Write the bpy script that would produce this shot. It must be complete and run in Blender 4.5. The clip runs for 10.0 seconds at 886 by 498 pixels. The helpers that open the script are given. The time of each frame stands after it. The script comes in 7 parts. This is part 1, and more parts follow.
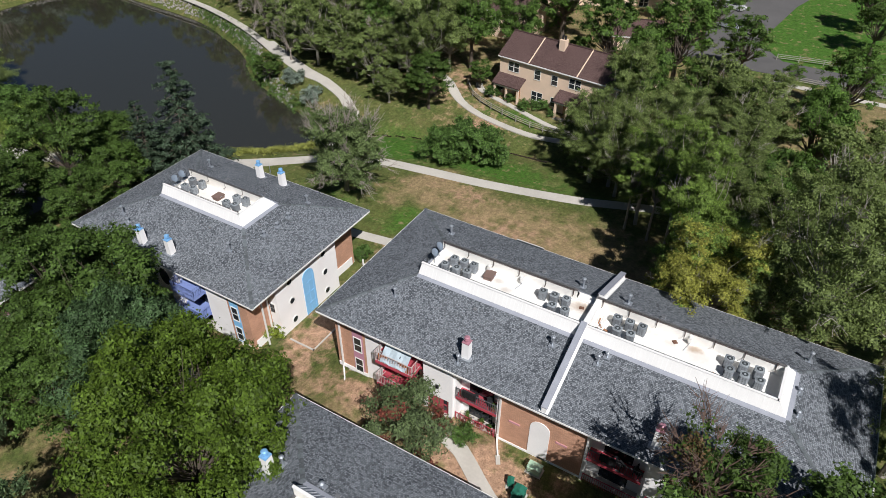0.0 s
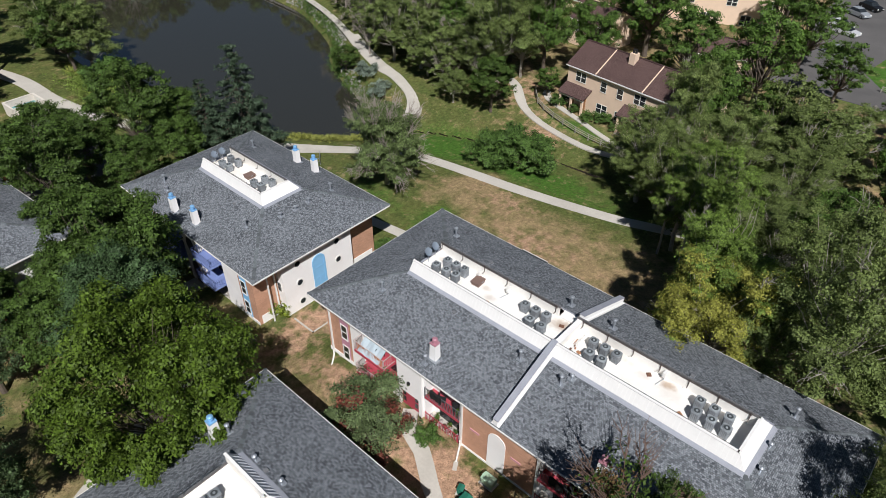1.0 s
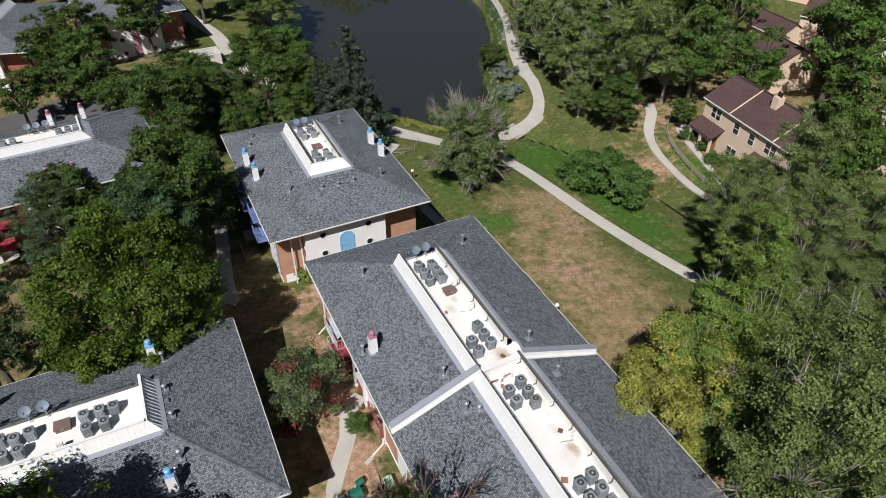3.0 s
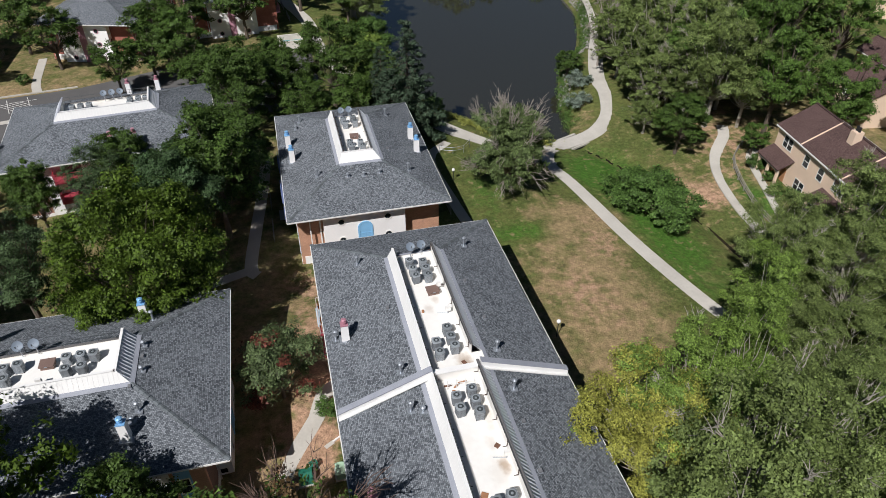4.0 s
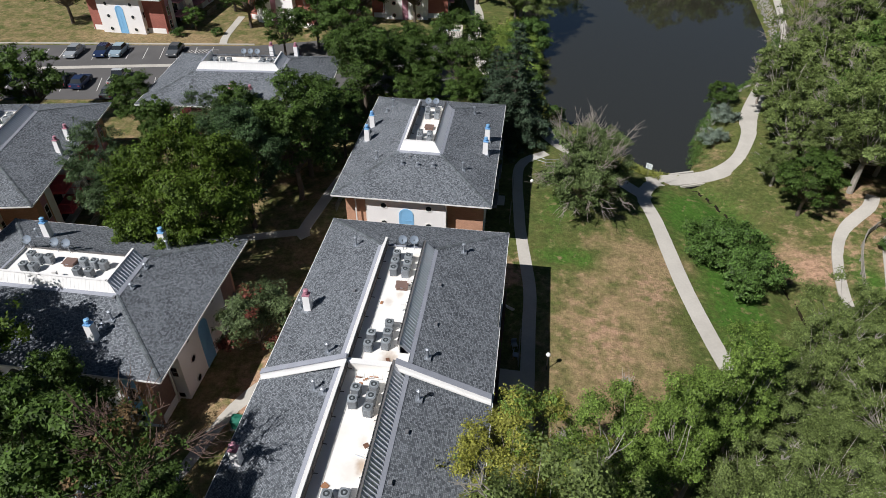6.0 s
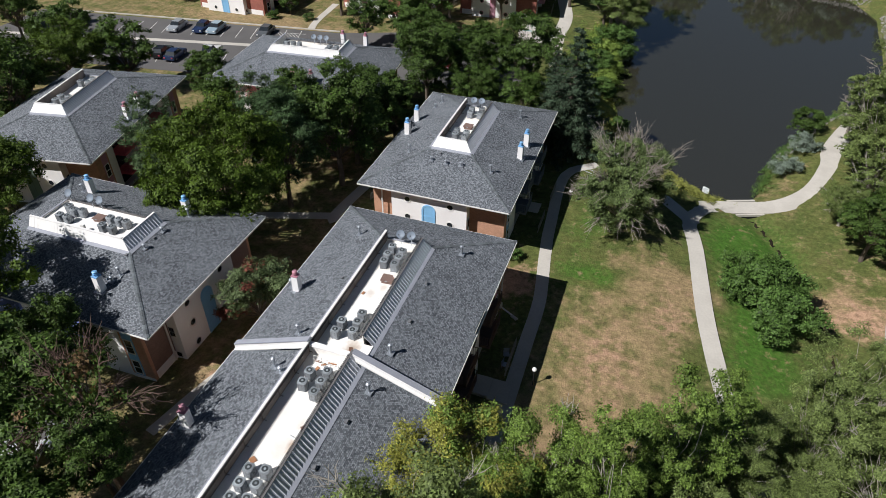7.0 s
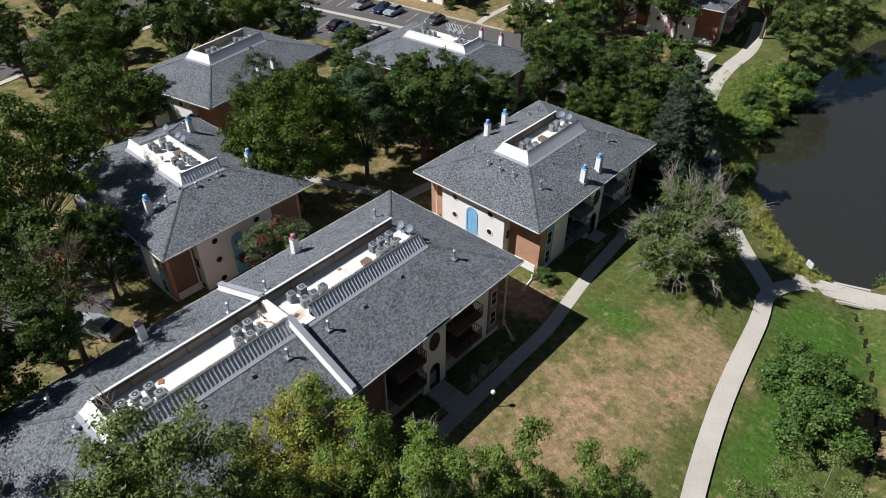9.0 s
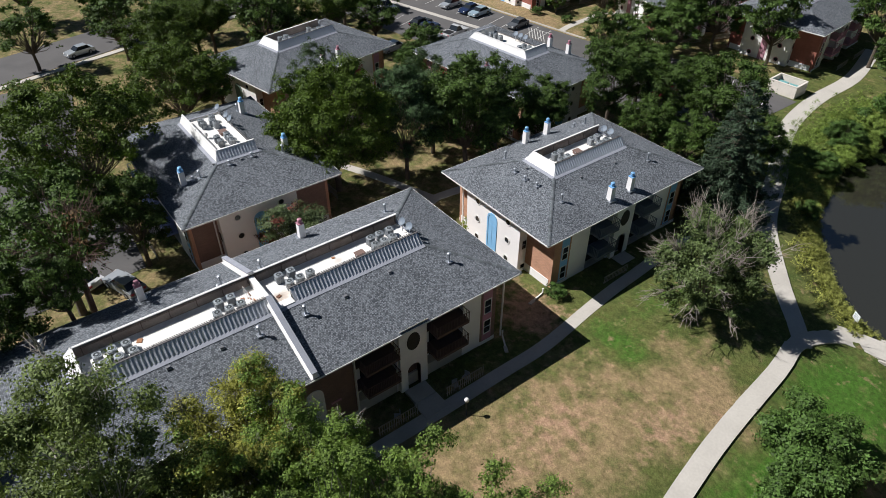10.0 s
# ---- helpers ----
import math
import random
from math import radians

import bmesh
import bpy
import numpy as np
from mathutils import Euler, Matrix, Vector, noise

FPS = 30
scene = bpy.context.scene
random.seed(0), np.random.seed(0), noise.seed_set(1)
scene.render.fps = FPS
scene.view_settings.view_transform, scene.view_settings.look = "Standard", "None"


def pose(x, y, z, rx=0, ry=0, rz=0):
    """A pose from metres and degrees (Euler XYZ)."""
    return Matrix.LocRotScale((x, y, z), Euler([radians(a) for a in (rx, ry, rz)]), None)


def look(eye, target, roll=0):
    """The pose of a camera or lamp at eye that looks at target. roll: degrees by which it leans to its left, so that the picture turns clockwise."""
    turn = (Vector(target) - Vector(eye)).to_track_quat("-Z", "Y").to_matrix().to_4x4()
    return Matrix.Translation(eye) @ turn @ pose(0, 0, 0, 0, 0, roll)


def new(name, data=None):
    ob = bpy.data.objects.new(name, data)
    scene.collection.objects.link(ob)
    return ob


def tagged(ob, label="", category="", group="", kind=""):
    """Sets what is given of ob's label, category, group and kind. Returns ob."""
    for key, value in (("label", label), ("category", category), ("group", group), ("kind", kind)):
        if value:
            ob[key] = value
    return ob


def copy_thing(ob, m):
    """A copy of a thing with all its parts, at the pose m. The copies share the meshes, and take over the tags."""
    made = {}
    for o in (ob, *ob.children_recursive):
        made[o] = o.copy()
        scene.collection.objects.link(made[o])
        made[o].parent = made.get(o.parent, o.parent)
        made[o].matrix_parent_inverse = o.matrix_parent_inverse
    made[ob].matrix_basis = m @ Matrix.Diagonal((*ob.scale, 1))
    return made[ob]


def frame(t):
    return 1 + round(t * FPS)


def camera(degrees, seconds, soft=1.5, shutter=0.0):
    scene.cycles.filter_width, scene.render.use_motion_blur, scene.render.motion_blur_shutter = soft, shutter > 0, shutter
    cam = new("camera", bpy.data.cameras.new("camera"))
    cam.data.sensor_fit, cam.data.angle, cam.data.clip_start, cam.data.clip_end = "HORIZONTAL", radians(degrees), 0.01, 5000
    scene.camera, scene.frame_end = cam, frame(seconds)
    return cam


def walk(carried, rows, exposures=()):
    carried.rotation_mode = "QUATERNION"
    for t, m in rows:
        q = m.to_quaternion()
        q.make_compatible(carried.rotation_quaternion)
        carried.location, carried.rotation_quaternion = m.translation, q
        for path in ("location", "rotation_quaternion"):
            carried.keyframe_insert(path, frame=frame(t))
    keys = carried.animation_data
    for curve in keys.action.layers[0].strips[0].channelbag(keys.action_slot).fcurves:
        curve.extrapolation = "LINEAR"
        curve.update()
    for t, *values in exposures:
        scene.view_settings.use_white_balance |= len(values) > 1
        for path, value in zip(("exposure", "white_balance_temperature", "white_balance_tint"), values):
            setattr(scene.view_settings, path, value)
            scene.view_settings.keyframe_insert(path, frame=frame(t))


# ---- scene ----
cam = camera(67.7, 10.0, soft=0.5)
PATH = [
    (0.0, 0.719, -1.209, 45.000, 51.769, -0.257, -59.265),
    (0.5, 2.845, -4.578, 45.008, 51.840, -0.227, -53.984),
    (1.0, 5.652, -8.232, 45.018, 51.938, -0.212, -47.953),
    (1.5, 8.511, -11.155, 44.998, 52.041, -0.167, -42.612),
    (2.0, 12.106, -14.030, 44.991, 52.037, -0.189, -36.582),
    (2.5, 15.491, -16.180, 44.972, 52.037, -0.163, -31.362),
    (4.0, 27.564, -21.082, 44.950, 52.041, -0.201, -14.302),
    (4.5, 31.507, -21.841, 44.943, 52.025, -0.191, -9.042),
    (5.0, 36.058, -22.267, 44.951, 52.004, -0.231, -3.022),
    (5.5, 40.044, -22.209, 44.956, 51.981, -0.266, 2.208),
    (7.0, 52.805, -19.399, 45.084, 51.614, -0.237, 19.339),
    (7.5, 56.445, -17.818, 45.044, 51.535, -0.227, 24.519),
    (8.0, 60.493, -15.653, 45.043, 51.535, -0.221, 30.519),
    (8.5, 63.920, -13.487, 45.040, 51.577, -0.205, 35.859),
    (9.0, 67.581, -10.702, 45.026, 51.688, -0.186, 41.879),
    (9.5, 70.493, -7.898, 45.022, 51.794, -0.135, 47.089),
    (10.0, 73.428, -4.200, 44.981, 51.819, -0.072, 53.140),
]
walk(cam, [(t, pose(x, y, z, rx, ry, rz)) for t, x, y, z, rx, ry, rz in PATH], exposures=[(0.0, 0.05), (2.5, -0.07), (5.0, -0.02), (7.0, 0.08), (10.0, 0.17)])

# ---- world, sun ----
SUN_EL, SUN_AZ = 48.5, 48.0            # height of the sun; the way its shadows run, degrees from +x to +y
world = bpy.data.worlds.new("sky")
scene.world = world
world.use_nodes = True
wn = world.node_tree.nodes
sky = wn.new("ShaderNodeTexSky")
sky.sky_type, sky.sun_disc = "NISHITA", False
sky.sun_elevation = radians(SUN_EL)
sky.sun_rotation = radians(270 - SUN_AZ)
sky.air_density, sky.dust_density, sky.ozone_density = 1.0, 0.0, 3.0
wn["Background"].inputs["Strength"].default_value = 0.028
world.node_tree.links.new(sky.outputs[0], wn["Background"].inputs["Color"])
sun = new("sun", bpy.data.lights.new("sun", "SUN"))
sun.data.energy, sun.data.angle, sun.data.color = 5.0, radians(0.53), (1.0, 0.98, 0.975)
h = math.cos(radians(SUN_EL))
way = Vector((h * math.cos(radians(SUN_AZ)), h * math.sin(radians(SUN_AZ)), -math.sin(radians(SUN_EL))))
sun.matrix_world = look((0, 0, 120), Vector((0, 0, 120)) + way)

# ---- materials ----
MATS = {}


def mat(name, color, rough=0.8, metal=0.0, vary=0.12, scale=1.0, fine=14.0, bump=0.0, spec=0.35, stain=None, stain_amount=0.0,
        by_island=0.0, by_object=0.0, translucent=0.0):
    """A plain surface with unevenness at two sizes, read from its place in the world."""
    if name in MATS:
        return MATS[name]
    m = bpy.data.materials.new(name)
    m.use_nodes = True
    nt = m.node_tree
    n, ln = nt.nodes, nt.links
    b = n["Principled BSDF"]
    b.inputs["Roughness"].default_value = rough
    b.inputs["Metallic"].default_value = metal
    b.inputs["Specular IOR Level"].default_value = spec
    geo = n.new("ShaderNodeNewGeometry")
    big, small = n.new("ShaderNodeTexNoise"), n.new("ShaderNodeTexNoise")
    big.inputs["Scale"].default_value, small.inputs["Scale"].default_value = scale, fine
    big.inputs["Detail"].default_value, small.inputs["Detail"].default_value = 4, 3
    for t in (big, small):
        ln.new(geo.outputs["Position"], t.inputs["Vector"])
    add = n.new("ShaderNodeMath")
    add.operation = "ADD"
    ln.new(big.outputs["Fac"], add.inputs[0])
    ln.new(small.outputs["Fac"], add.inputs[1])
    val = n.new("ShaderNodeMapRange")
    val.inputs["From Min"].default_value, val.inputs["From Max"].default_value = 0.6, 1.4
    val.inputs["To Min"].default_value, val.inputs["To Max"].default_value = 1 - vary, 1 + vary
    ln.new(add.outputs[0], val.inputs["Value"])
    value = val.outputs[0]
    for amount, source in ((by_island, geo.outputs["Random Per Island"]), (by_object, n.new("ShaderNodeObjectInfo").outputs["Random"])):
        if amount:
            r = n.new("ShaderNodeMapRange")
            r.inputs["To Min"].default_value, r.inputs["To Max"].default_value = 1 - amount, 1 + amount
            ln.new(source, r.inputs["Value"])
            mul = n.new("ShaderNodeMath")
            mul.operation = "MULTIPLY"
            ln.new(value, mul.inputs[0])
            ln.new(r.outputs[0], mul.inputs[1])
            value = mul.outputs[0]
    mix = n.new("ShaderNodeVectorMath")
    mix.operation = "SCALE"
    mix.inputs[0].default_value = color
    ln.new(value, mix.inputs["Scale"])
    out = mix.outputs[0]
    if stain:
        ramp = n.new("ShaderNodeMapRange")
        ramp.inputs["From Min"].default_value, ramp.inputs["From Max"].default_value = 0.52, 0.72
        ramp.inputs["To Max"].default_value = stain_amount
        st = n.new("ShaderNodeTexNoise")
        st.inputs["Scale"].default_value, st.inputs["Detail"].default_value = scale * 0.6, 6
        ln.new(geo.outputs["Position"], st.inputs["Vector"])
        ln.new(st.outputs["Fac"], ramp.inputs["Value"])
        mx = n.new("ShaderNodeMix")
        mx.data_type = "RGBA"
        ln.new(ramp.outputs[0], mx.inputs["Factor"])
        ln.new(out, mx.inputs["A"])
        mx.inputs["B"].default_value = (*stain, 1)
        out = mx.outputs["Result"]
    ln.new(out, b.inputs["Base Color"])
    if bump:
        bp = n.new("ShaderNodeBump")
        bp.inputs["Strength"].default_value, bp.inputs["Distance"].default_value = 0.6, bump
        ln.new(small.outputs["Fac"], bp.inputs["Height"])
        ln.new(bp.outputs[0], b.inputs["Normal"])
    if translucent:
        tr = n.new("ShaderNodeBsdfTranslucent")
        sc = n.new("ShaderNodeVectorMath")
        sc.operation = "MULTIPLY"
        sc.inputs[1].default_value = (1.15, 1.15, 0.55)
        ln.new(out, sc.inputs[0])
        ln.new(sc.outputs[0], tr.inputs["Color"])
        ms = n.new("ShaderNodeMixShader")
        ms.inputs[0].default_value = translucent
        ln.new(b.outputs[0], ms.inputs[1])
        ln.new(tr.outputs[0], ms.inputs[2])
        ln.new(ms.outputs[0], n["Material Output"].inputs["Surface"])
    MATS[name] = m
    return m


def shingles(name, dark, light, warm):
    """Laminated asphalt shingles: courses of tabs of mixed tone, along the roof's own slope (metres in the UV map)."""
    m = bpy.data.materials.new(name)
    m.use_nodes = True
    n, ln = m.node_tree.nodes, m.node_tree.links
    b = n["Principled BSDF"]
    b.inputs["Roughness"].default_value = 0.92
    b.inputs["Specular IOR Level"].default_value = 0.25
    uv = n.new("ShaderNodeUVMap")
    uv.uv_map = "slope"
    brick = n.new("ShaderNodeTexBrick")
    brick.offset = 0.37
    brick.inputs["Scale"].default_value = 1.0
    brick.inputs["Brick Width"].default_value, brick.inputs["Row Height"].default_value = 0.14, 0.115
    brick.inputs["Mortar Size"].default_value, brick.inputs["Mortar Smooth"].default_value = 0.010, 0.4
    brick.inputs["Color1"].default_value, brick.inputs["Color2"].default_value = (*dark, 1), (*light, 1)
    brick.inputs["Mortar"].default_value = (dark[0] * 0.7, dark[1] * 0.7, dark[2] * 0.7, 1)
    ln.new(uv.outputs[0], brick.inputs["Vector"])
    geo = n.new("ShaderNodeNewGeometry")
    big = n.new("ShaderNodeTexNoise")
    big.inputs["Scale"].default_value, big.inputs["Detail"].default_value = 0.45, 5
    ln.new(geo.outputs["Position"], big.inputs["Vector"])
    gr = n.new("ShaderNodeTexNoise")
    gr.inputs["Scale"].default_value, gr.inputs["Detail"].default_value = 16, 4
    ln.new(geo.outputs["Position"], gr.inputs["Vector"])
    add = n.new("ShaderNodeMath")
    add.operation = "ADD"
    ln.new(big.outputs["Fac"], add.inputs[0])
    ln.new(gr.outputs["Fac"], add.inputs[1])
    r = n.new("ShaderNodeMapRange")
    r.inputs["From Min"].default_value, r.inputs["From Max"].default_value = 0.6, 1.4
    r.inputs["To Min"].default_value, r.inputs["To Max"].default_value = 0.80, 1.20
    ln.new(add.outputs[0], r.inputs["Value"])
    sc = n.new("ShaderNodeVectorMath")
    sc.operation = "SCALE"
    ln.new(brick.outputs["Color"], sc.inputs[0])
    ln.new(r.outputs[0], sc.inputs["Scale"])
    mx = n.new("ShaderNodeMix")
    mx.data_type = "RGBA"
    mr = n.new("ShaderNodeMapRange")
    mr.inputs["From Min"].default_value, mr.inputs["From Max"].default_value, mr.inputs["To Max"].default_value = 0.45, 0.75, 0.35
    ln.new(big.outputs["Fac"], mr.inputs["Value"])
    ln.new(mr.outputs[0], mx.inputs["Factor"])
    ln.new(sc.outputs[0], mx.inputs["A"])
    mx.inputs["B"].default_value = (*warm, 1)
    ln.new(mx.outputs["Result"], b.inputs["Base Color"])
    bp = n.new("ShaderNodeBump")
    bp.inputs["Strength"].default_value, bp.inputs["Distance"].default_value = 0.7, 0.02
    ln.new(brick.outputs["Fac"], bp.inputs["Height"])
    bp.invert = True
    ln.new(bp.outputs[0], b.inputs["Normal"])
    return m


SHINGLE = shingles("grey_shingles", (0.074, 0.083, 0.095), (0.280, 0.301, 0.328), (0.172, 0.186, 0.204))
SHINGLE_BROWN = shingles("brown_shingles", (0.084, 0.050, 0.046), (0.150, 0.096, 0.088), (0.116, 0.074, 0.068))
RIDGE = mat("hip_shingle", (0.125, 0.14, 0.15), 0.92, vary=0.3, fine=8, by_object=0.3)
WHITE = mat("white_paint", (0.78, 0.77, 0.74), 0.6, vary=0.06)
STUCCO = mat("white_stucco", (0.87, 0.855, 0.845), 0.9, vary=0.06, scale=0.5, fine=30, bump=0.006, stain=(0.62, 0.57, 0.52), stain_amount=0.16)


def brickwork(name, a, b, joint):
    """Painted brick: courses of 70 mm with pale joints, laid along the wall."""
    m = bpy.data.materials.new(name)
    m.use_nodes = True
    n, ln = m.node_tree.nodes, m.node_tree.links
    p = n["Principled BSDF"]
    p.inputs["Roughness"].default_value = 0.9
    geo, sep, com, add = n.new("ShaderNodeNewGeometry"), n.new("ShaderNodeSeparateXYZ"), n.new("ShaderNodeCombineXYZ"), n.new("ShaderNodeMath")
    ln.new(geo.outputs["Position"], sep.inputs[0])
    ln.new(sep.outputs["X"], add.inputs[0])
    ln.new(sep.outputs["Y"], add.inputs[1])
    ln.new(add.outputs[0], com.inputs["X"])
    ln.new(sep.outputs["Z"], com.inputs["Y"])
    br = n.new("ShaderNodeTexBrick")
    br.inputs["Scale"].default_value = 1.0
    br.inputs["Brick Width"].default_value, br.inputs["Row Height"].default_value = 0.30, 0.10
    br.inputs["Mortar Size"].default_value = 0.010
    br.inputs["Color1"].default_value, br.inputs["Color2"].default_value, br.inputs["Mortar"].default_value = (*a, 1), (*b, 1), (*joint, 1)
    ln.new(com.outputs[0], br.inputs["Vector"])
    no, mr, sc = n.new("ShaderNodeTexNoise"), n.new("ShaderNodeMapRange"), n.new("ShaderNodeVectorMath")
    no.inputs["Scale"].default_value, no.inputs["Detail"].default_value = 0.7, 6
    mr.inputs["From Min"].default_value, mr.inputs["From Max"].default_value = 0.3, 0.7
    mr.inputs["To Min"].default_value, mr.inputs["To Max"].default_value = 0.86, 1.12
    ln.new(geo.outputs["Position"], no.inputs["Vector"])
    ln.new(no.outputs["Fac"], mr.inputs["Value"])
    sc.operation = "SCALE"
    ln.new(br.outputs["Color"], sc.inputs[0])
    ln.new(mr.outputs[0], sc.inputs["Scale"])
    ln.new(sc.outputs[0], p.inputs["Base Color"])
    bp = n.new("ShaderNodeBump")
    bp.inputs["Strength"].default_value, bp.inputs["Distance"].default_value, bp.invert = 0.6, 0.008, True
    ln.new(br.outputs["Fac"], bp.inputs["Height"])
    ln.new(bp.outputs[0], p.inputs["Normal"])
    return m


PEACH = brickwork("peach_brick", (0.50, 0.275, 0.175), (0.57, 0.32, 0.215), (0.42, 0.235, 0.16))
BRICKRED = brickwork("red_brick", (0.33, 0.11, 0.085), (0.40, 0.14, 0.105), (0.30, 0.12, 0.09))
# darker versions of the brick and balcony colours, with east-side shade in the colour
SHADEBRICK = brickwork("shaded_brown_brick", (0.22, 0.140, 0.112), (0.26, 0.165, 0.132), (0.18, 0.118, 0.096))
SHADETIMBER = mat("shaded_brown_timber", (0.105, 0.066, 0.056), 0.75, vary=0.2)
SHADESLATE = mat("shaded_slate_paint", (0.12, 0.14, 0.18), 0.7, vary=0.12)
MAUVE = mat("mauve_paint", (0.47, 0.24, 0.31), 0.85, vary=0.08)
BLUE = mat("blue_paint", (0.23, 0.49, 0.76), 0.7, vary=0.05)
RED = mat("red_paint", (0.42, 0.06, 0.085), 0.7, vary=0.12, by_object=0.12)
PINK = mat("pink_paint", (0.55, 0.28, 0.30), 0.8, vary=0.08)
VIOLET = mat("violet_blue_paint", (0.19, 0.25, 0.50), 0.7, vary=0.1)
BEIGE = mat("beige_siding", (0.76, 0.58, 0.44), 0.85, vary=0.06)
MEMBRANE = mat("white_membrane", (0.84, 0.82, 0.78), 0.75, vary=0.05, scale=0.35, fine=3, stain=(0.62, 0.50, 0.36), stain_amount=0.35)
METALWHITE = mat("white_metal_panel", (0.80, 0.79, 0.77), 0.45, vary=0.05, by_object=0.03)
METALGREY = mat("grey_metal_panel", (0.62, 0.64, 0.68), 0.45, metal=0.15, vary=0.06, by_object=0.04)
GALV = mat("galvanised_metal", (0.40, 0.43, 0.47), 0.42, metal=0.6, vary=0.15)
COPING = mat("blue_grey_coping", (0.31, 0.325, 0.37), 0.75, vary=0.15)
DARKCOPING = mat("weathered_coping", (0.13, 0.125, 0.125), 0.8, vary=0.25)
LOUVRE = mat("louvre_grey", (0.13, 0.14, 0.15), 0.6, vary=0.15, by_object=0.4)
DARKMETAL = mat("dark_metal", (0.07, 0.08, 0.085), 0.5, metal=0.3, vary=0.2)
ACGREY = mat("condenser_grey", (0.31, 0.335, 0.36), 0.5, metal=0.1, vary=0.15, by_object=0.35)
ACTOP = mat("condenser_lid", (0.34, 0.37, 0.39), 0.5, metal=0.3, vary=0.15, by_object=0.25)
BLACK = mat("black_plastic", (0.018, 0.018, 0.02), 0.6, vary=0.2)
RUST = mat("rusty_steel", (0.17, 0.085, 0.055), 0.85, vary=0.35, scale=3)
BROWNBOX = mat("brown_hatch", (0.19, 0.125, 0.105), 0.75, vary=0.12)
GLASS = mat("window_glass", (0.025, 0.03, 0.035), 0.06, vary=0.2, spec=0.6)
CONCRETE = mat("path_concrete", (0.50, 0.47, 0.42), 0.9, vary=0.10, scale=0.5, fine=5, bump=0.004, stain=(0.36, 0.33, 0.29), stain_amount=0.45)
ASPHALT = mat("asphalt", (0.115, 0.11, 0.108), 0.92, vary=0.14, scale=0.25, fine=6, bump=0.004, stain=(0.07, 0.07, 0.07), stain_amount=0.5)
LINEPAINT = mat("line_paint", (0.62, 0.61, 0.58), 0.8, vary=0.2, fine=8)
BARK = mat("bark", (0.115, 0.092, 0.072), 0.95, vary=0.3, scale=2, fine=12, bump=0.02)
BARKPALE = mat("pale_bark", (0.33, 0.30, 0.26), 0.9, vary=0.25, scale=2, fine=12, bump=0.01)
DEADWOOD = mat("dead_wood", (0.30, 0.26, 0.225), 0.9, vary=0.25, scale=2, fine=12)
WOODFENCE = mat("weathered_fence", (0.30, 0.28, 0.24), 0.9, vary=0.2, fine=9, by_object=0.15)


def leaf(name, color, **k):
    k = {**dict(vary=0.42, scale=0.6, fine=4.0, by_island=0.55, by_object=0.12, translucent=0.16, spec=0.25, bump=0.03), **k}
    return mat(name, color, 0.6, **k)


LEAF_LOCUST = leaf("locust_leaves", (0.070, 0.114, 0.013))
LEAF_ASH = leaf("ash_leaves", (0.062, 0.108, 0.021))
LEAF_COTTON = leaf("cottonwood_leaves", (0.138, 0.182, 0.056), translucent=0.2)
LEAF_MAPLE = leaf("maple_leaves", (0.078, 0.140, 0.026))
LEAF_YELLOW = leaf("yellowing_leaves", (0.285, 0.290, 0.060), translucent=0.22)
LEAF_WILLOW = leaf("willow_leaves", (0.105, 0.145, 0.052))
LEAF_SPRUCE = leaf("spruce_needles", (0.048, 0.076, 0.044), translucent=0.1)
LEAF_PINE = leaf("pine_needles", (0.070, 0.112, 0.045), translucent=0.1)
LEAF_SHRUB = leaf("shrub_leaves", (0.078, 0.142, 0.032))
LEAF_PINEBLUE = leaf("blue_pine_needles", (0.058, 0.105, 0.040), translucent=0.1)
LEAF_LIME = leaf("lime_shrub_leaves", (0.17, 0.22, 0.03))
TWIGS = mat("brown_twigs", (0.135, 0.088, 0.070), 0.9, vary=0.3, scale=2, fine=12)
LEAF_CRAB = leaf("crab_apple_leaves", (0.105, 0.145, 0.060))
LEAF_GREEN = leaf("poplar_leaves", (0.140, 0.212, 0.043), translucent=0.22)
LEAF_WEED = leaf("bank_weed_leaves", (0.19, 0.27, 0.055))
LEAF_RED = leaf("reddening_leaves", (0.145, 0.045, 0.030))
LEAF_BROWN = leaf("dry_leaves", (0.15, 0.095, 0.045))
LEAF_SAGE = leaf("silver_leaves", (0.20, 0.25, 0.20))
LEAF_REED = leaf("reeds", (0.29, 0.31, 0.075))

# ---- building blocks ----


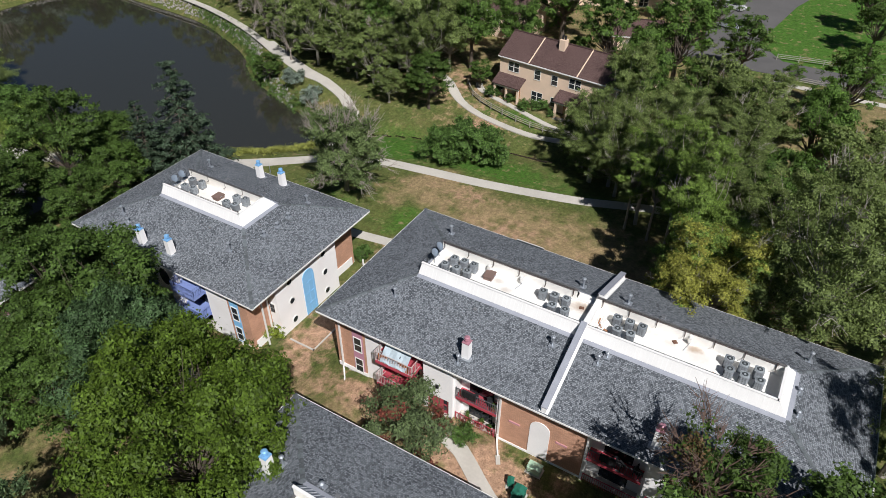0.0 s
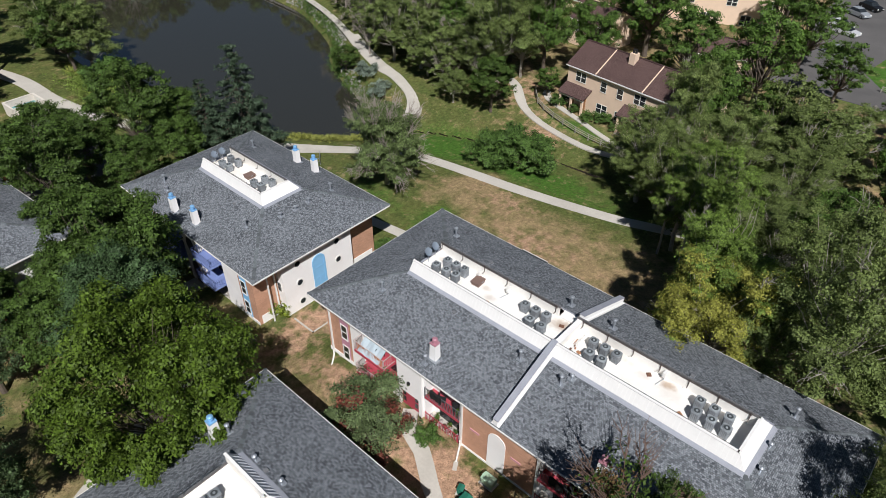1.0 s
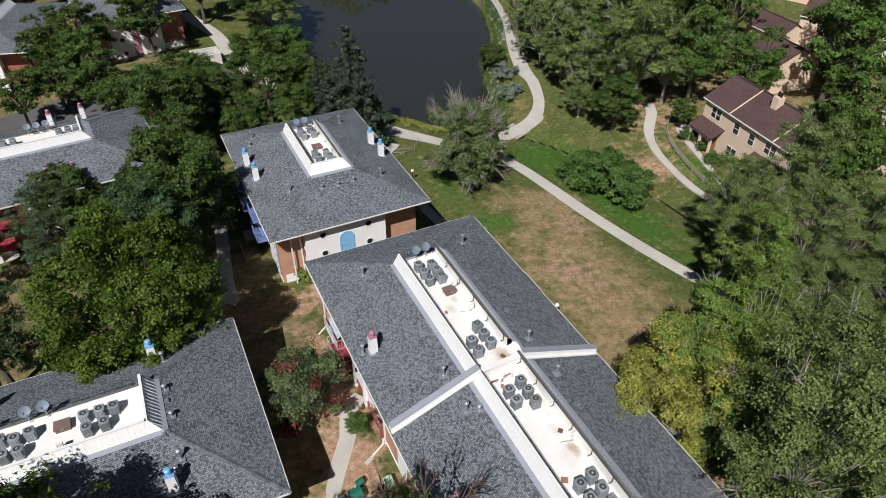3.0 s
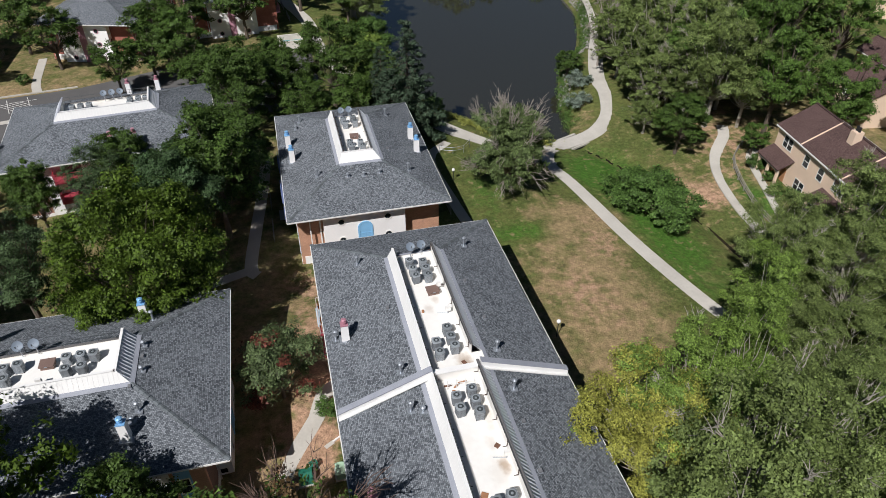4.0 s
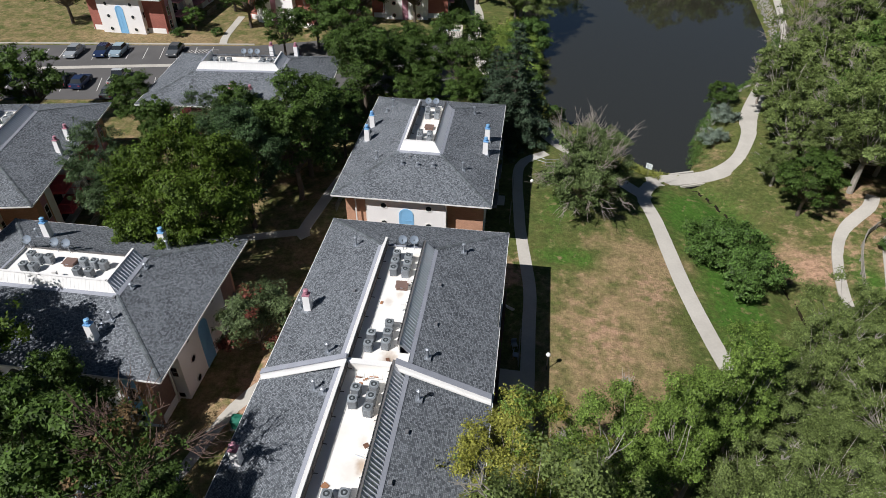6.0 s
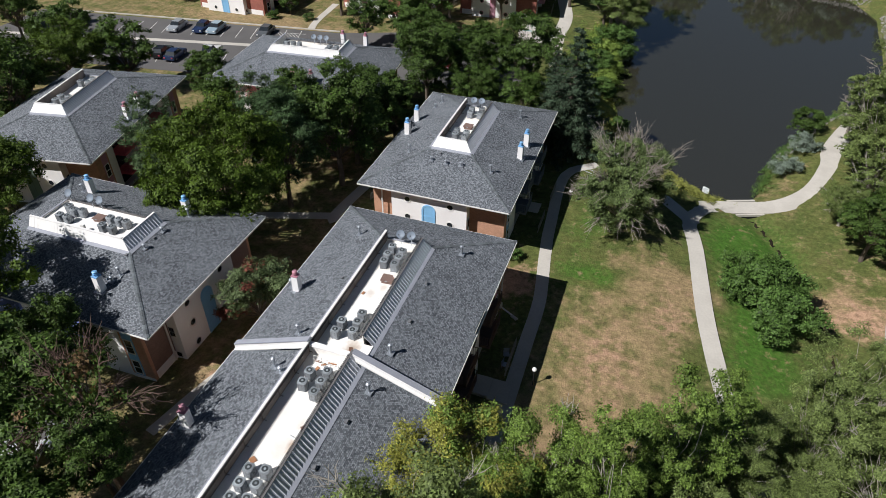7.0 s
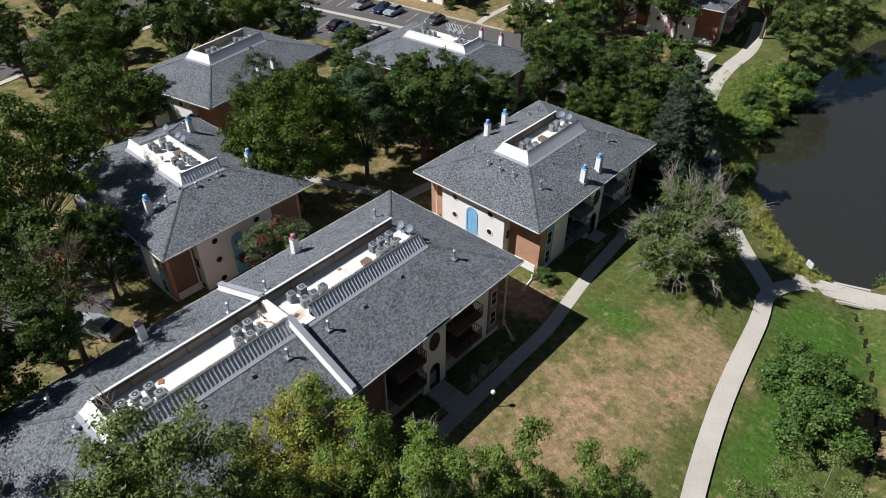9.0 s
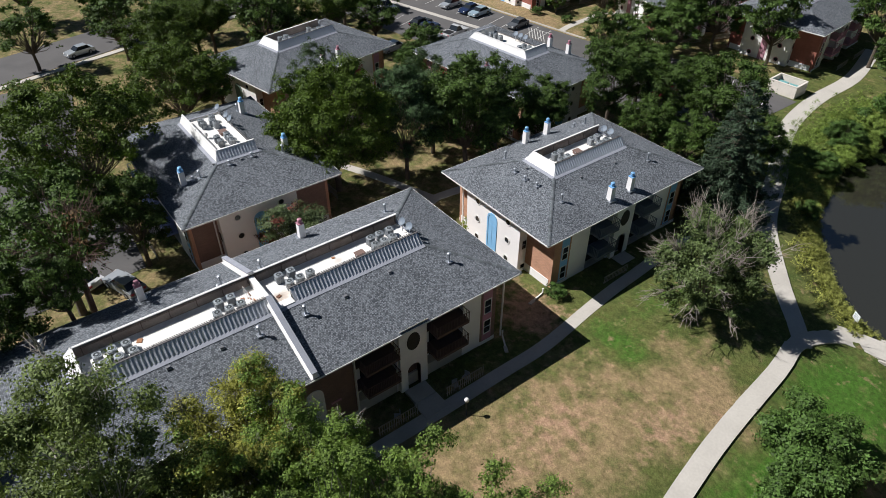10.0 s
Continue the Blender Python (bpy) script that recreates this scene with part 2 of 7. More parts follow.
class Shape:
    """Collects faces for one mesh; one material slot."""

    def __init__(self):
        self.v, self.f, self.uv = [], [], []

    def face(self, pts, uv=None):
        i = len(self.v)
        self.v += [tuple(p) for p in pts]
        self.f.append(tuple(range(i, i + len(pts))))
        self.uv.append(uv or [(0, 0)] * len(pts))

    def box(self, x0, x1, y0, y1, z0, z1, m=None):
        c = [Vector((x, y, z)) for z in (z0, z1) for y in (y0, y1) for x in (x0, x1)]
        if m:
            c = [m @ p for p in c]
        i = len(self.v)
        self.v += [tuple(p) for p in c]
        for q in ((0, 2, 3, 1), (4, 5, 7, 6), (0, 1, 5, 4), (2, 6, 7, 3), (0, 4, 6, 2), (1, 3, 7, 5)):
            self.f.append(tuple(i + k for k in q))
            self.uv.append([(0, 0)] * 4)
        return self

    def tube(self, a, b, r0, r1=None, sides=8, caps=True):
        a, b = Vector(a), Vector(b)
        r1 = r0 if r1 is None else r1
        d = (b - a).normalized()
        u = d.orthogonal().normalized()
        w = d.cross(u)
        i = len(self.v)
        for p, r in ((a, r0), (b, r1)):
            for k in range(sides):
                t = 2 * math.pi * k / sides
                self.v.append(tuple(p + r * (math.cos(t) * u + math.sin(t) * w)))
        for k in range(sides):
            j = (k + 1) % sides
            self.f.append((i + k, i + j, i + sides + j, i + sides + k))
            self.uv.append([(0, 0)] * 4)
        if caps:
            self.f.append(tuple(i + k for k in range(sides - 1, -1, -1)))
            self.f.append(tuple(i + sides + k for k in range(sides)))
            self.uv += [[(0, 0)] * sides] * 2
        return self

    def prism(self, poly, z0, z1, m=None):
        """An upright prism over a polygon of (x, y), anticlockwise; m turns it into place."""
        m = m or Matrix()
        lo = [m @ Vector((x, y, z0)) for x, y in poly]
        hi = [m @ Vector((x, y, z1)) for x, y in poly]
        self.face(hi)
        self.face(lo[::-1])
        for k in range(len(poly)):
            j = (k + 1) % len(poly)
            self.face((lo[k], lo[j], hi[j], hi[k]))
        return self

    def mesh(self, name, material, smooth=False, slope=False):
        me = bpy.data.meshes.new(name)
        me.from_pydata(self.v, [], self.f)
        if slope:
            layer = me.uv_layers.new(name="slope")
            layer.data.foreach_set("uv", np.array([c for f in self.uv for p in f for c in p], dtype=np.float32))
        if material:
            me.materials.append(material)
        if smooth:
            me.polygons.foreach_set("use_smooth", [True] * len(me.polygons))
        return me


def part(name, shape, material, parent, label="", m=None, **k):
    me = shape if isinstance(shape, bpy.types.Mesh) else shape.mesh(name, material, **k)
    ob = new(name, me)
    ob.parent = parent
    if m is not None:
        ob.matrix_basis = m
    return tagged(ob, label)


def thing(name, m, label, category, group="", kind=""):
    ob = new(name)
    ob.empty_display_size = 0.3
    ob.matrix_basis = m
    return tagged(ob, label, category, group, kind)


def structure(name, me, label, category):
    return tagged(new(name, me), label, category, kind="structure")


def step(a, b, x):
    t = min(1.0, max(0.0, (x - a) / (b - a)))
    return t * t * (3 - 2 * t)


def along(points, x, y):
    """The distance from (x, y) to a broken line."""
    best = 1e9
    for (ax, ay), (bx, by) in zip(points, points[1:]):
        ux, uy = bx - ax, by - ay
        t = min(1.0, max(0.0, ((x - ax) * ux + (y - ay) * uy) / (ux * ux + uy * uy)))
        best = min(best, math.hypot(x - ax - t * ux, y - ay - t * uy))
    return best


def inside(poly, x, y):
    hit, j = False, len(poly) - 1
    for i in range(len(poly)):
        (xi, yi), (xj, yj) = poly[i], poly[j]
        if (yi > y) != (yj > y) and x < (xj - xi) * (y - yi) / (yj - yi) + xi:
            hit = not hit
        j = i
    return hit


def smooth_line(points, step_m=1.2):
    """A rounded line through points (Catmull-Rom)."""
    p = [Vector(q) for q in points]
    p = [2 * p[0] - p[1]] + p + [2 * p[-1] - p[-2]]
    out = []
    for i in range(1, len(p) - 2):
        n = max(2, int((p[i + 1] - p[i]).length / step_m))
        for k in range(n):
            t = k / n
            out.append(0.5 * (2 * p[i] + (p[i + 1] - p[i - 1]) * t + (2 * p[i - 1] - 5 * p[i] + 4 * p[i + 1] - p[i + 2]) * t * t
                              + (3 * p[i] - p[i - 1] - 3 * p[i + 1] + p[i + 2]) * t ** 3))
    out.append(p[-2])
    return out


# ---- the lie of the land ----
WATER_Z = -0.75
POND = [tuple(q) for q in smooth_line([(46.5, 76), (49, 69), (53.5, 63), (58.6, 58), (62.5, 56.2), (66, 58.5), (68, 65), (74.4, 79.5),
        (80, 86.5), (85, 97), (88.6, 108), (90.5, 127), (91, 139), (84, 146), (70, 149), (58, 148), (49, 140), (46, 120), (45, 104), (44, 90), (44.8, 82), (46.5, 76)], 2.5)]
CREEK = [(64.5, 57), (65.8, 52.6), (67.8, 49.5), (69.6, 45.2), (71.1, 41.2), (72.2, 37.5), (73, 30), (74.5, 20), (80, 4), (86, -20)]


def land(x, y):
    z = 2.1 + step(45, 30, x) * step(30, 20, y) * (0.5 + 1.0 * math.exp(-((x - 27) / 7) ** 2))
    if -10 < x < 140 and -40 < y < 170:
        d = along(CREEK, x, y)
        z -= 1.9 * math.exp(-(d / 10.5) ** 2) + 0.55 * math.exp(-(d / 1.3) ** 2)
        e = along(POND, x, y)
        if inside(POND, x, y):
            e = -e
        z = z + (WATER_Z - 1.4 - z) * step(4.5, -3.0, e)
    return z


def spaced(a, b, fine, far, grow=1.25):
    mid = list(np.arange(a, b + 0.01, fine))
    left, right, s = [], [], fine
    while (left[-1] if left else a) > -far:
        s *= grow
        left.append((left[-1] if left else a) - s)
        right.append((right[-1] if right else b) + s)
    return left[::-1] + mid + right


def ground_sheet():
    xs, ys = spaced(18, 96, 0.8, 2600), spaced(-14, 100, 0.8, 2600)
    v = [(x, y, land(x, y)) for y in ys for x in xs]
    nx = len(xs)
    f = [(j * nx + i, j * nx + i + 1, (j + 1) * nx + i + 1, (j + 1) * nx + i) for j in range(len(ys) - 1) for i in range(nx - 1)]
    me = bpy.data.meshes.new("ground")
    me.from_pydata(v, [], f)
    me.polygons.foreach_set("use_smooth", [True] * len(f))
    for name, rule in (("dry", dry_grass), ("soil", bare_soil), ("lush", lush_grass)):
        at = me.attributes.new(name, "FLOAT", "POINT")
        at.data.foreach_set("value", [rule(x, y) for x, y, _ in v])
    me.materials.append(ground_material())
    return structure("ground", me, "mown lawn, dry and brown in patches, with bare soil", "lawn")


def blob(x, y, cx, cy, rx, ry):
    return math.exp(-((x - cx) / rx) ** 2 - ((y - cy) / ry) ** 2)


def dry_grass(x, y):
    d = 0.82 * blob(x, y, 54, 23, 7, 12) + 0.9 * blob(x, y, 57, 34, 5, 3.5) + 0.62 * blob(x, y, 52, 9, 10, 8)
    d += 0.9 * blob(x, y, 74, 38, 4, 3.5) + 0.3 * blob(x, y, 70, 57, 4, 4) + 0.35 * blob(x, y, 24, 20, 5, 18) + 0.8 * blob(x, y, -20, 85, 12, 3)
    d += 0.45 * step(30, 22, x) + 0.55 * step(75, 88, x) * step(70, 60, y)
    d -= 0.8 * blob(x, y, 50, 33, 4.5, 2.2) + 0.35 * blob(x, y, 48.5, 42, 3, 8)
    d *= 1 - 0.95 * step(108, 114, x) * step(20, 14, y)
    return min(1, max(0, d))


def bare_soil(x, y):
    s = 0.9 * blob(x, y, 26.8, 20, 1.6, 6) + 0.9 * blob(x, y, 25.5, 10, 2.6, 5) + 0.8 * blob(x, y, 76, 37, 3.5, 2.6)
    s += 0.95 * blob(x, y, 32, 29.7, 6.5, 2.1) + 0.95 * blob(x, y, 43.0, 29.3, 3.0, 2.6) + 0.3 * blob(x, y, 16, 44, 4, 4)
    s += 0.5 * blob(x, y, 53, 22, 2.5, 5) + 0.45 * blob(x, y, 58.5, 30, 2, 4) + 0.6 * blob(x, y, 50, -2, 14, 8) + 0.5 * blob(x, y, 84, 46, 6, 8)
    return min(1, max(0, s))


def lush_grass(x, y):
    return min(1, 0.95 * blob(x, y, 66.5, 31, 4, 13) + 0.6 * blob(x, y, 64.5, 44, 4, 5) + 0.5 * blob(x, y, 66, 46, 6, 5) + 0.8 * blob(x, y, 80.5, 33, 2.2, 10) + 1.0 * step(110, 115, x) * step(18, 12, y)
               + 0.7 * blob(x, y, 50, 33, 4.5, 1.8) + 0.5 * blob(x, y, 49, 42, 2.5, 6))


def ground_material():
    m = bpy.data.materials.new("lawn")
    m.use_nodes = True
    n, ln = m.node_tree.nodes, m.node_tree.links
    b = n["Principled BSDF"]
    b.inputs["Roughness"].default_value, b.inputs["Specular IOR Level"].default_value = 0.95, 0.15
    geo = n.new("ShaderNodeNewGeometry")

    def noise_at(scale, detail, low, high):
        t, r = n.new("ShaderNodeTexNoise"), n.new("ShaderNodeMapRange")
        t.inputs["Scale"].default_value, t.inputs["Detail"].default_value, t.inputs["Roughness"].default_value = scale, detail, 0.65
        r.inputs["From Min"].default_value, r.inputs["From Max"].default_value = 0.3, 0.7
        r.inputs["To Min"].default_value, r.inputs["To Max"].default_value = low, high
        ln.new(geo.outputs["Position"], t.inputs["Vector"])
        ln.new(t.outputs["Fac"], r.inputs["Value"])
        return r.outputs[0]

    def mask(name, spread, soft):
        a = n.new("ShaderNodeAttribute")
        a.attribute_name = name
        s, r = n.new("ShaderNodeMath"), n.new("ShaderNodeMapRange")
        s.operation = "ADD"
        ln.new(a.outputs["Fac"], s.inputs[0])
        ln.new(spread, s.inputs[1])
        r.inputs["From Min"].default_value, r.inputs["From Max"].default_value = 0.5 - soft, 0.5 + soft
        ln.new(s.outputs[0], r.inputs["Value"])
        return r.outputs[0]

    def over(fac, a, bcol):
        x = n.new("ShaderNodeMix")
        x.data_type = "RGBA"
        ln.new(fac, x.inputs["Factor"])
        if isinstance(a, tuple):
            x.inputs["A"].default_value = (*a, 1)
        else:
            ln.new(a, x.inputs["A"])
        x.inputs["B"].default_value = (*bcol, 1)
        return x.outputs["Result"]

    spread, spread2 = noise_at(0.45, 8, -0.55, 0.55), noise_at(0.9, 8, -0.5, 0.5)
    c = over(noise_at(0.4, 5, 0.0, 1.0), (0.075, 0.105, 0.028), (0.125, 0.130, 0.042))
    c = over(mask("lush", spread2, 0.35), c, (0.060, 0.138, 0.020))
    c = over(mask("dry", spread, 0.38), c, (0.285, 0.210, 0.112))
    c = over(mask("soil", spread2, 0.30), c, (0.42, 0.265, 0.175))
    f = n.new("ShaderNodeVectorMath")
    f.operation = "SCALE"
    ln.new(c, f.inputs[0])
    two = n.new("ShaderNodeMath")
    two.operation = "MULTIPLY"
    ln.new(noise_at(2.2, 8, 0.62, 1.38), two.inputs[0])
    ln.new(noise_at(9.0, 4, 0.72, 1.28), two.inputs[1])
    ln.new(two.outputs[0], f.inputs["Scale"])
    ln.new(f.outputs[0], b.inputs["Base Color"])
    bp = n.new("ShaderNodeBump")
    bp.inputs["Strength"].default_value, bp.inputs["Distance"].default_value = 0.8, 0.05
    ln.new(noise_at(7, 5, 0, 1), bp.inputs["Height"])
    ln.new(bp.outputs[0], b.inputs["Normal"])
    return m


ground_sheet()

# the pond
def pond_material():
    m = bpy.data.materials.new("pond_water")
    m.use_nodes = True
    n, ln = m.node_tree.nodes, m.node_tree.links
    b = n["Principled BSDF"]
    b.inputs["Base Color"].default_value = (0.032, 0.031, 0.0225, 1)
    b.inputs["Roughness"].default_value = 0.05
    b.inputs["IOR"].default_value = 2.4
    geo, t, bp = n.new("ShaderNodeNewGeometry"), n.new("ShaderNodeTexNoise"), n.new("ShaderNodeBump")
    t.inputs["Scale"].default_value, t.inputs["Detail"].default_value = 1.6, 3
    bp.inputs["Strength"].default_value, bp.inputs["Distance"].default_value = 0.12, 0.03
    ln.new(geo.outputs["Position"], t.inputs["Vector"])
    ln.new(t.outputs["Fac"], bp.inputs["Height"])
    ln.new(bp.outputs[0], b.inputs["Normal"])
    return m


s = Shape()
s.face([(x + (x - 66) * 0.08, y + (y - 100) * 0.08, WATER_Z) for x, y in POND[::2]])
structure("water", s.mesh("water", pond_material()), "still dark green pond water reflecting the sky", "pond")
s = Shape()


def ribbon(name, points, width, material, label, category, lift=0.05, thick=0.14, bridge=None):
    """A paved strip that follows the land, with sides that go down into it."""
    line = smooth_line(points)
    rows = []
    for i, p in enumerate(line):
        d = line[min(i + 1, len(line) - 1)] - line[max(i - 1, 0)]
        side = Vector((d.y, -d.x)).normalized() * width / 2
        w = width / 2
        z = land(p.x, p.y)
        if bridge:
            z = max(z, bridge)
        rows.append(((p - side).to_tuple(), (p + side).to_tuple(), z + lift))
    s = Shape()
    for (a, b, z), (c, d, w) in zip(rows, rows[1:]):
        s.face(((*a, z), (*b, z), (*d, w), (*c, w)))
        s.face(((*a, z - thick), (*a, z), (*c, w), (*c, w - thick)))
        s.face(((*b, z), (*b, z - thick), (*d, w - thick), (*d, w)))
    for (a, b, z) in (rows[0], rows[-1]):
        s.face(((*a, z), (*b, z), (*b, z - thick), (*a, z - thick)))
    return structure(name, s.mesh(name, material), label, category)


WALK = [(46.6, -6), (46.5, 13.9), (46.4, 22), (46.3, 27.5), (45.3, 34.5), (44.7, 40), (44.3, 50.6), (47.6, 54.6)]
ribbon("pavement_trail", [(71, -14), (69, 0), (66.9, 9.5), (63.8, 18.5), (61.3, 29.7), (59.7, 41.9), (58.9, 47), (61, 51.8), (65.4, 53.6), (69.5, 55.1), (73, 58.5), (75.3, 64.5),
        (75.8, 68.6), (79.4, 77.4), (85.4, 89.6), (90.4, 103.5), (92.6, 115), (94.4, 128), (95.5, 142), (90, 155), (66, 160)], 2.4, CONCRETE,
       "pale concrete trail curving past the lawn and round the pond", "path", bridge=0.22)
ribbon("pavement_shore", [(59.5, 46.5), (57.6, 48.6), (53.2, 53), (47.2, 60.4), (42.6, 70.2), (38.2, 78.7), (35.8, 85.5), (34.2, 94.8), (33.6, 106), (30, 120)], 2.4, CONCRETE,
       "pale concrete path between the buildings and the pond", "path", lift=0.06)
ribbon("pavement_walk", WALK, 1.25, CONCRETE, "narrow concrete walk beside the lawn", "path", lift=0.04)
ribbon("pavement_court", [(22.2, 2), (24.0, 8.6), (26.2, 12.2), (26.9, 14.2), (28.4, 15.4)], 1.25, CONCRETE, "narrow concrete walk to a red door", "path", lift=0.04)
ribbon("pavement_court_north", [(22.2, 32.4), (21.6, 33.8), (22.4, 41), (23.4, 48.8), (24, 56)], 1.3, CONCRETE, "concrete walk in the shade of trees", "path", lift=0.04)
ribbon("pavement_court_west", [(21.6, 33.4), (12, 30), (4, 26)], 1.2, CONCRETE, "concrete walk in the shade of trees", "path", lift=0.03)
ribbon("pavement_town", [(86, 50), (84.7, 47.5), (81.2, 43.7), (79.1, 38.9), (77.8, 31), (78.4, 25.4), (80, 15)], 1.5, CONCRETE, "concrete path beside a low fence", "path")
ribbon("pavement_town_inner", [(86.6, 43), (84.8, 41.6), (82.7, 34.9), (80.6, 27), (80.6, 18)], 1.1, CONCRETE, "narrow concrete walk before the townhouses", "path", lift=0.04)


def lot(name, poly, label, lift=0.03, material=ASPHALT):
    s = Shape()
    cx, cy = sum(p[0] for p in poly) / len(poly), sum(p[1] for p in poly) / len(poly)
    z = land(cx, cy) + lift
    s.prism(poly, z - 0.3, z)
    structure(name, s.mesh(name, material), label, "road")
    return z


LOT_Z = lot("road_parking_north", [(-62, 54), (-9, 62), (-4, 71), (20, 69), (33, 69), (33, 91), (16, 91.5), (-3, 84), (-14, 82.6), (-62, 76)], "worn grey asphalt parking lot with white bay lines")
lot("road_parking_west", [(-36, -34), (18, -34), (15, 2.6), (6, 3.2), (-2, -0.5), (-12, 2.5), (-32, 6.5), (-38, 0)], "worn grey asphalt parking lot in tree shade", 0.10)
lot("road_street", [(-34, -34), (-41.3, -2), (-46, 16), (-57, 58), (-70, 58), (-57, 14), (-52, -4), (-44, -34)], "grey asphalt street", 0.05)
lot("road_east", [(112, 14), (126, 9), (150, 6), (190, -4), (190, 24), (150, 24), (124, 18), (113, 20)], "grey asphalt car park behind the townhouses", 0.05)
lot("road_east_lane", [(113, 13), (113, 4), (112.5, -14), (114, -50), (119.5, -50), (118.6, -14), (119.4, 4), (126, 9)], "grey asphalt lane beside a lawn", 0.06)

creek = [(66.2, 51.8), (67.8, 49.5), (69.6, 45.2), (71.1, 41.2), (72.2, 37.5), (72.8, 32), (73.5, 25)]
ribbon("water_creek", creek, 0.55, mat("creek_mud", (0.030, 0.024, 0.014), 0.25, vary=0.4, scale=1.5), "narrow dark creek in the grass", "creek", lift=0.05, thick=0.2)

# ---- apartment buildings ----
RIB = {}
# dark base carries the shade on the west well wall, with weathering stains over it
WELLWALL = mat("shaded_weathered_panel", (0.20, 0.175, 0.16), 0.85, vary=0.25, scale=1.5, fine=9, stain=(0.12, 0.07, 0.05), stain_amount=0.5)


def rib_mesh(length, material):
    key = (round(length, 2), material.name)
    if key not in RIB:
        RIB[key] = Shape().box(-0.025, 0.025, 0.0, length, 0.0, 0.045 if material is METALGREY else 0.010).mesh("rib", material)
    return RIB[key]


def slope_panel(parent, a, b, c, d, material, pitch=0.30):
    """A sheet-metal slope with standing seams: a-b is its lower edge, d-c the upper one."""
    a, b, c, d = (Vector(p) for p in (a, b, c, d))
    s = Shape()
    down = Vector((0, 0, -0.05))
    s.face((a, b, c, d))
    s.face((d + down, c + down, b + down, a + down))
    for p, q in ((a, b), (b, c), (c, d), (d, a)):
        s.face((p + down, q + down, q, p))
    panel = part("metal_slope", s, material, parent, "standing-seam metal slope round the roof well")
    along_edge = (b - a).normalized()
    up = ((d - a) - (d - a).dot(along_edge) * along_edge)
    normal = along_edge.cross(up).normalized()
    length, rise = (b - a).length, up.length
    s0, s1 = (d - a).dot(along_edge), length - (b - c).dot(along_edge)
    n = int(length / pitch)
    rot = Matrix((along_edge, up.normalized(), normal)).transposed().to_4x4()
    for k in range(1, n):
        x = k * length / n
        reach = 1.0
        if x < s0:
            reach = x / s0
        if x > s1:
            reach = min(reach, (length - x) / (length - s1))
        if reach < 0.25:
            continue
        part("rib", rib_mesh(round(rise * reach, 1), material), None, panel, m=Matrix.Translation(a + along_edge * x) @ rot)
    return panel


def hip_roof(parent, hx, hy, eave, wx, wy, rise, shingle=None, cx=0.0, cy=0.0):
    """Four shingled slopes from the eaves (hx, hy) up to the rim (wx, wy) of a roof well."""
    shingle = shingle or SHINGLE
    o = [(-hx, -hy), (hx, -hy), (hx, hy), (-hx, hy)]
    i = [(cx - wx, cy - wy), (cx + wx, cy - wy), (cx + wx, cy + wy), (cx - wx, cy + wy)]
    top = eave + rise
    s = Shape()
    for k in range(4):
        j = (k + 1) % 4
        a, b = Vector((*o[k], eave)), Vector((*o[j], eave))
        c, d = Vector((*i[j], top)), Vector((*i[k], top))
        e = (b - a).normalized()
        up = (d - a) - (d - a).dot(e) * e
        u = up.normalized()
        s.face((a, b, c, d), [((p - a).dot(e), (p - a).dot(u)) for p in (a, b, c, d)])
        low = Vector((0, 0, -0.06))
        s.face((a + low, b + low, b, a))
        s.face((d + low, c + low, b + low, a + low))
    part("roof", s, shingle, parent, "grey laminated asphalt shingle roof", slope=True)
    caps = None
    for k in range(4):
        a, b = Vector((*o[k], eave + 0.02)), Vector((*i[k], top + 0.02))
        d = b - a
        n = int(d.length / 0.42)
        rot = Matrix.Translation(a) @ d.to_track_quat("Y", "Z").to_matrix().to_4x4()
        if caps is None:
            c = Shape()
            for sx in (-1, 1):
                c.face([(0, 0, 0.045), (sx * 0.15, 0, 0.0), (sx * 0.15, 0.40, -0.01), (0, 0.40, 0.03)][::sx])
            c.face([(-0.15, 0, 0), (0, 0, 0.045), (0.15, 0, 0)])
            caps = c.mesh("hip_shingle", RIDGE)
        for m in range(n):
            part("hip_shingle", caps, None, parent, m=rot @ Matrix.Translation((0, m * d.length / n, 0)))
    # gutter and fascia, one length a side
    for k in range(4):
        j = (k + 1) % 4
        a, b = Vector((*o[k], eave)), Vector((*o[j], eave))
        d = b - a
        m = Matrix.Translation(a) @ Matrix.Rotation(math.atan2(d.y, d.x), 4, "Z")
        s = Shape()
        s.box(0.02, d.length - 0.02, -0.06, 0.0, -0.15, -0.025)
        s.box(0.0, d.length, 0.003, 0.05, -0.22, -0.07)
        part("gutter", s, WHITE, parent, "white metal gutter", m=m)
    s = Shape()
    s.face([(-hx, -hy, eave - 0.2), (-hx, hy, eave - 0.2), (hx, hy, eave - 0.2), (hx, -hy, eave - 0.2)])
    s.face([(-hx + .03, -hy + .03, eave - 0.15), (hx - .03, -hy + .03, eave - 0.15), (hx - .03, hy - .03, eave - 0.15), (-hx + .03, hy - .03, eave - 0.15)])
    part("soffit", s, STUCCO, parent, "pale soffit under the eaves")
    return top


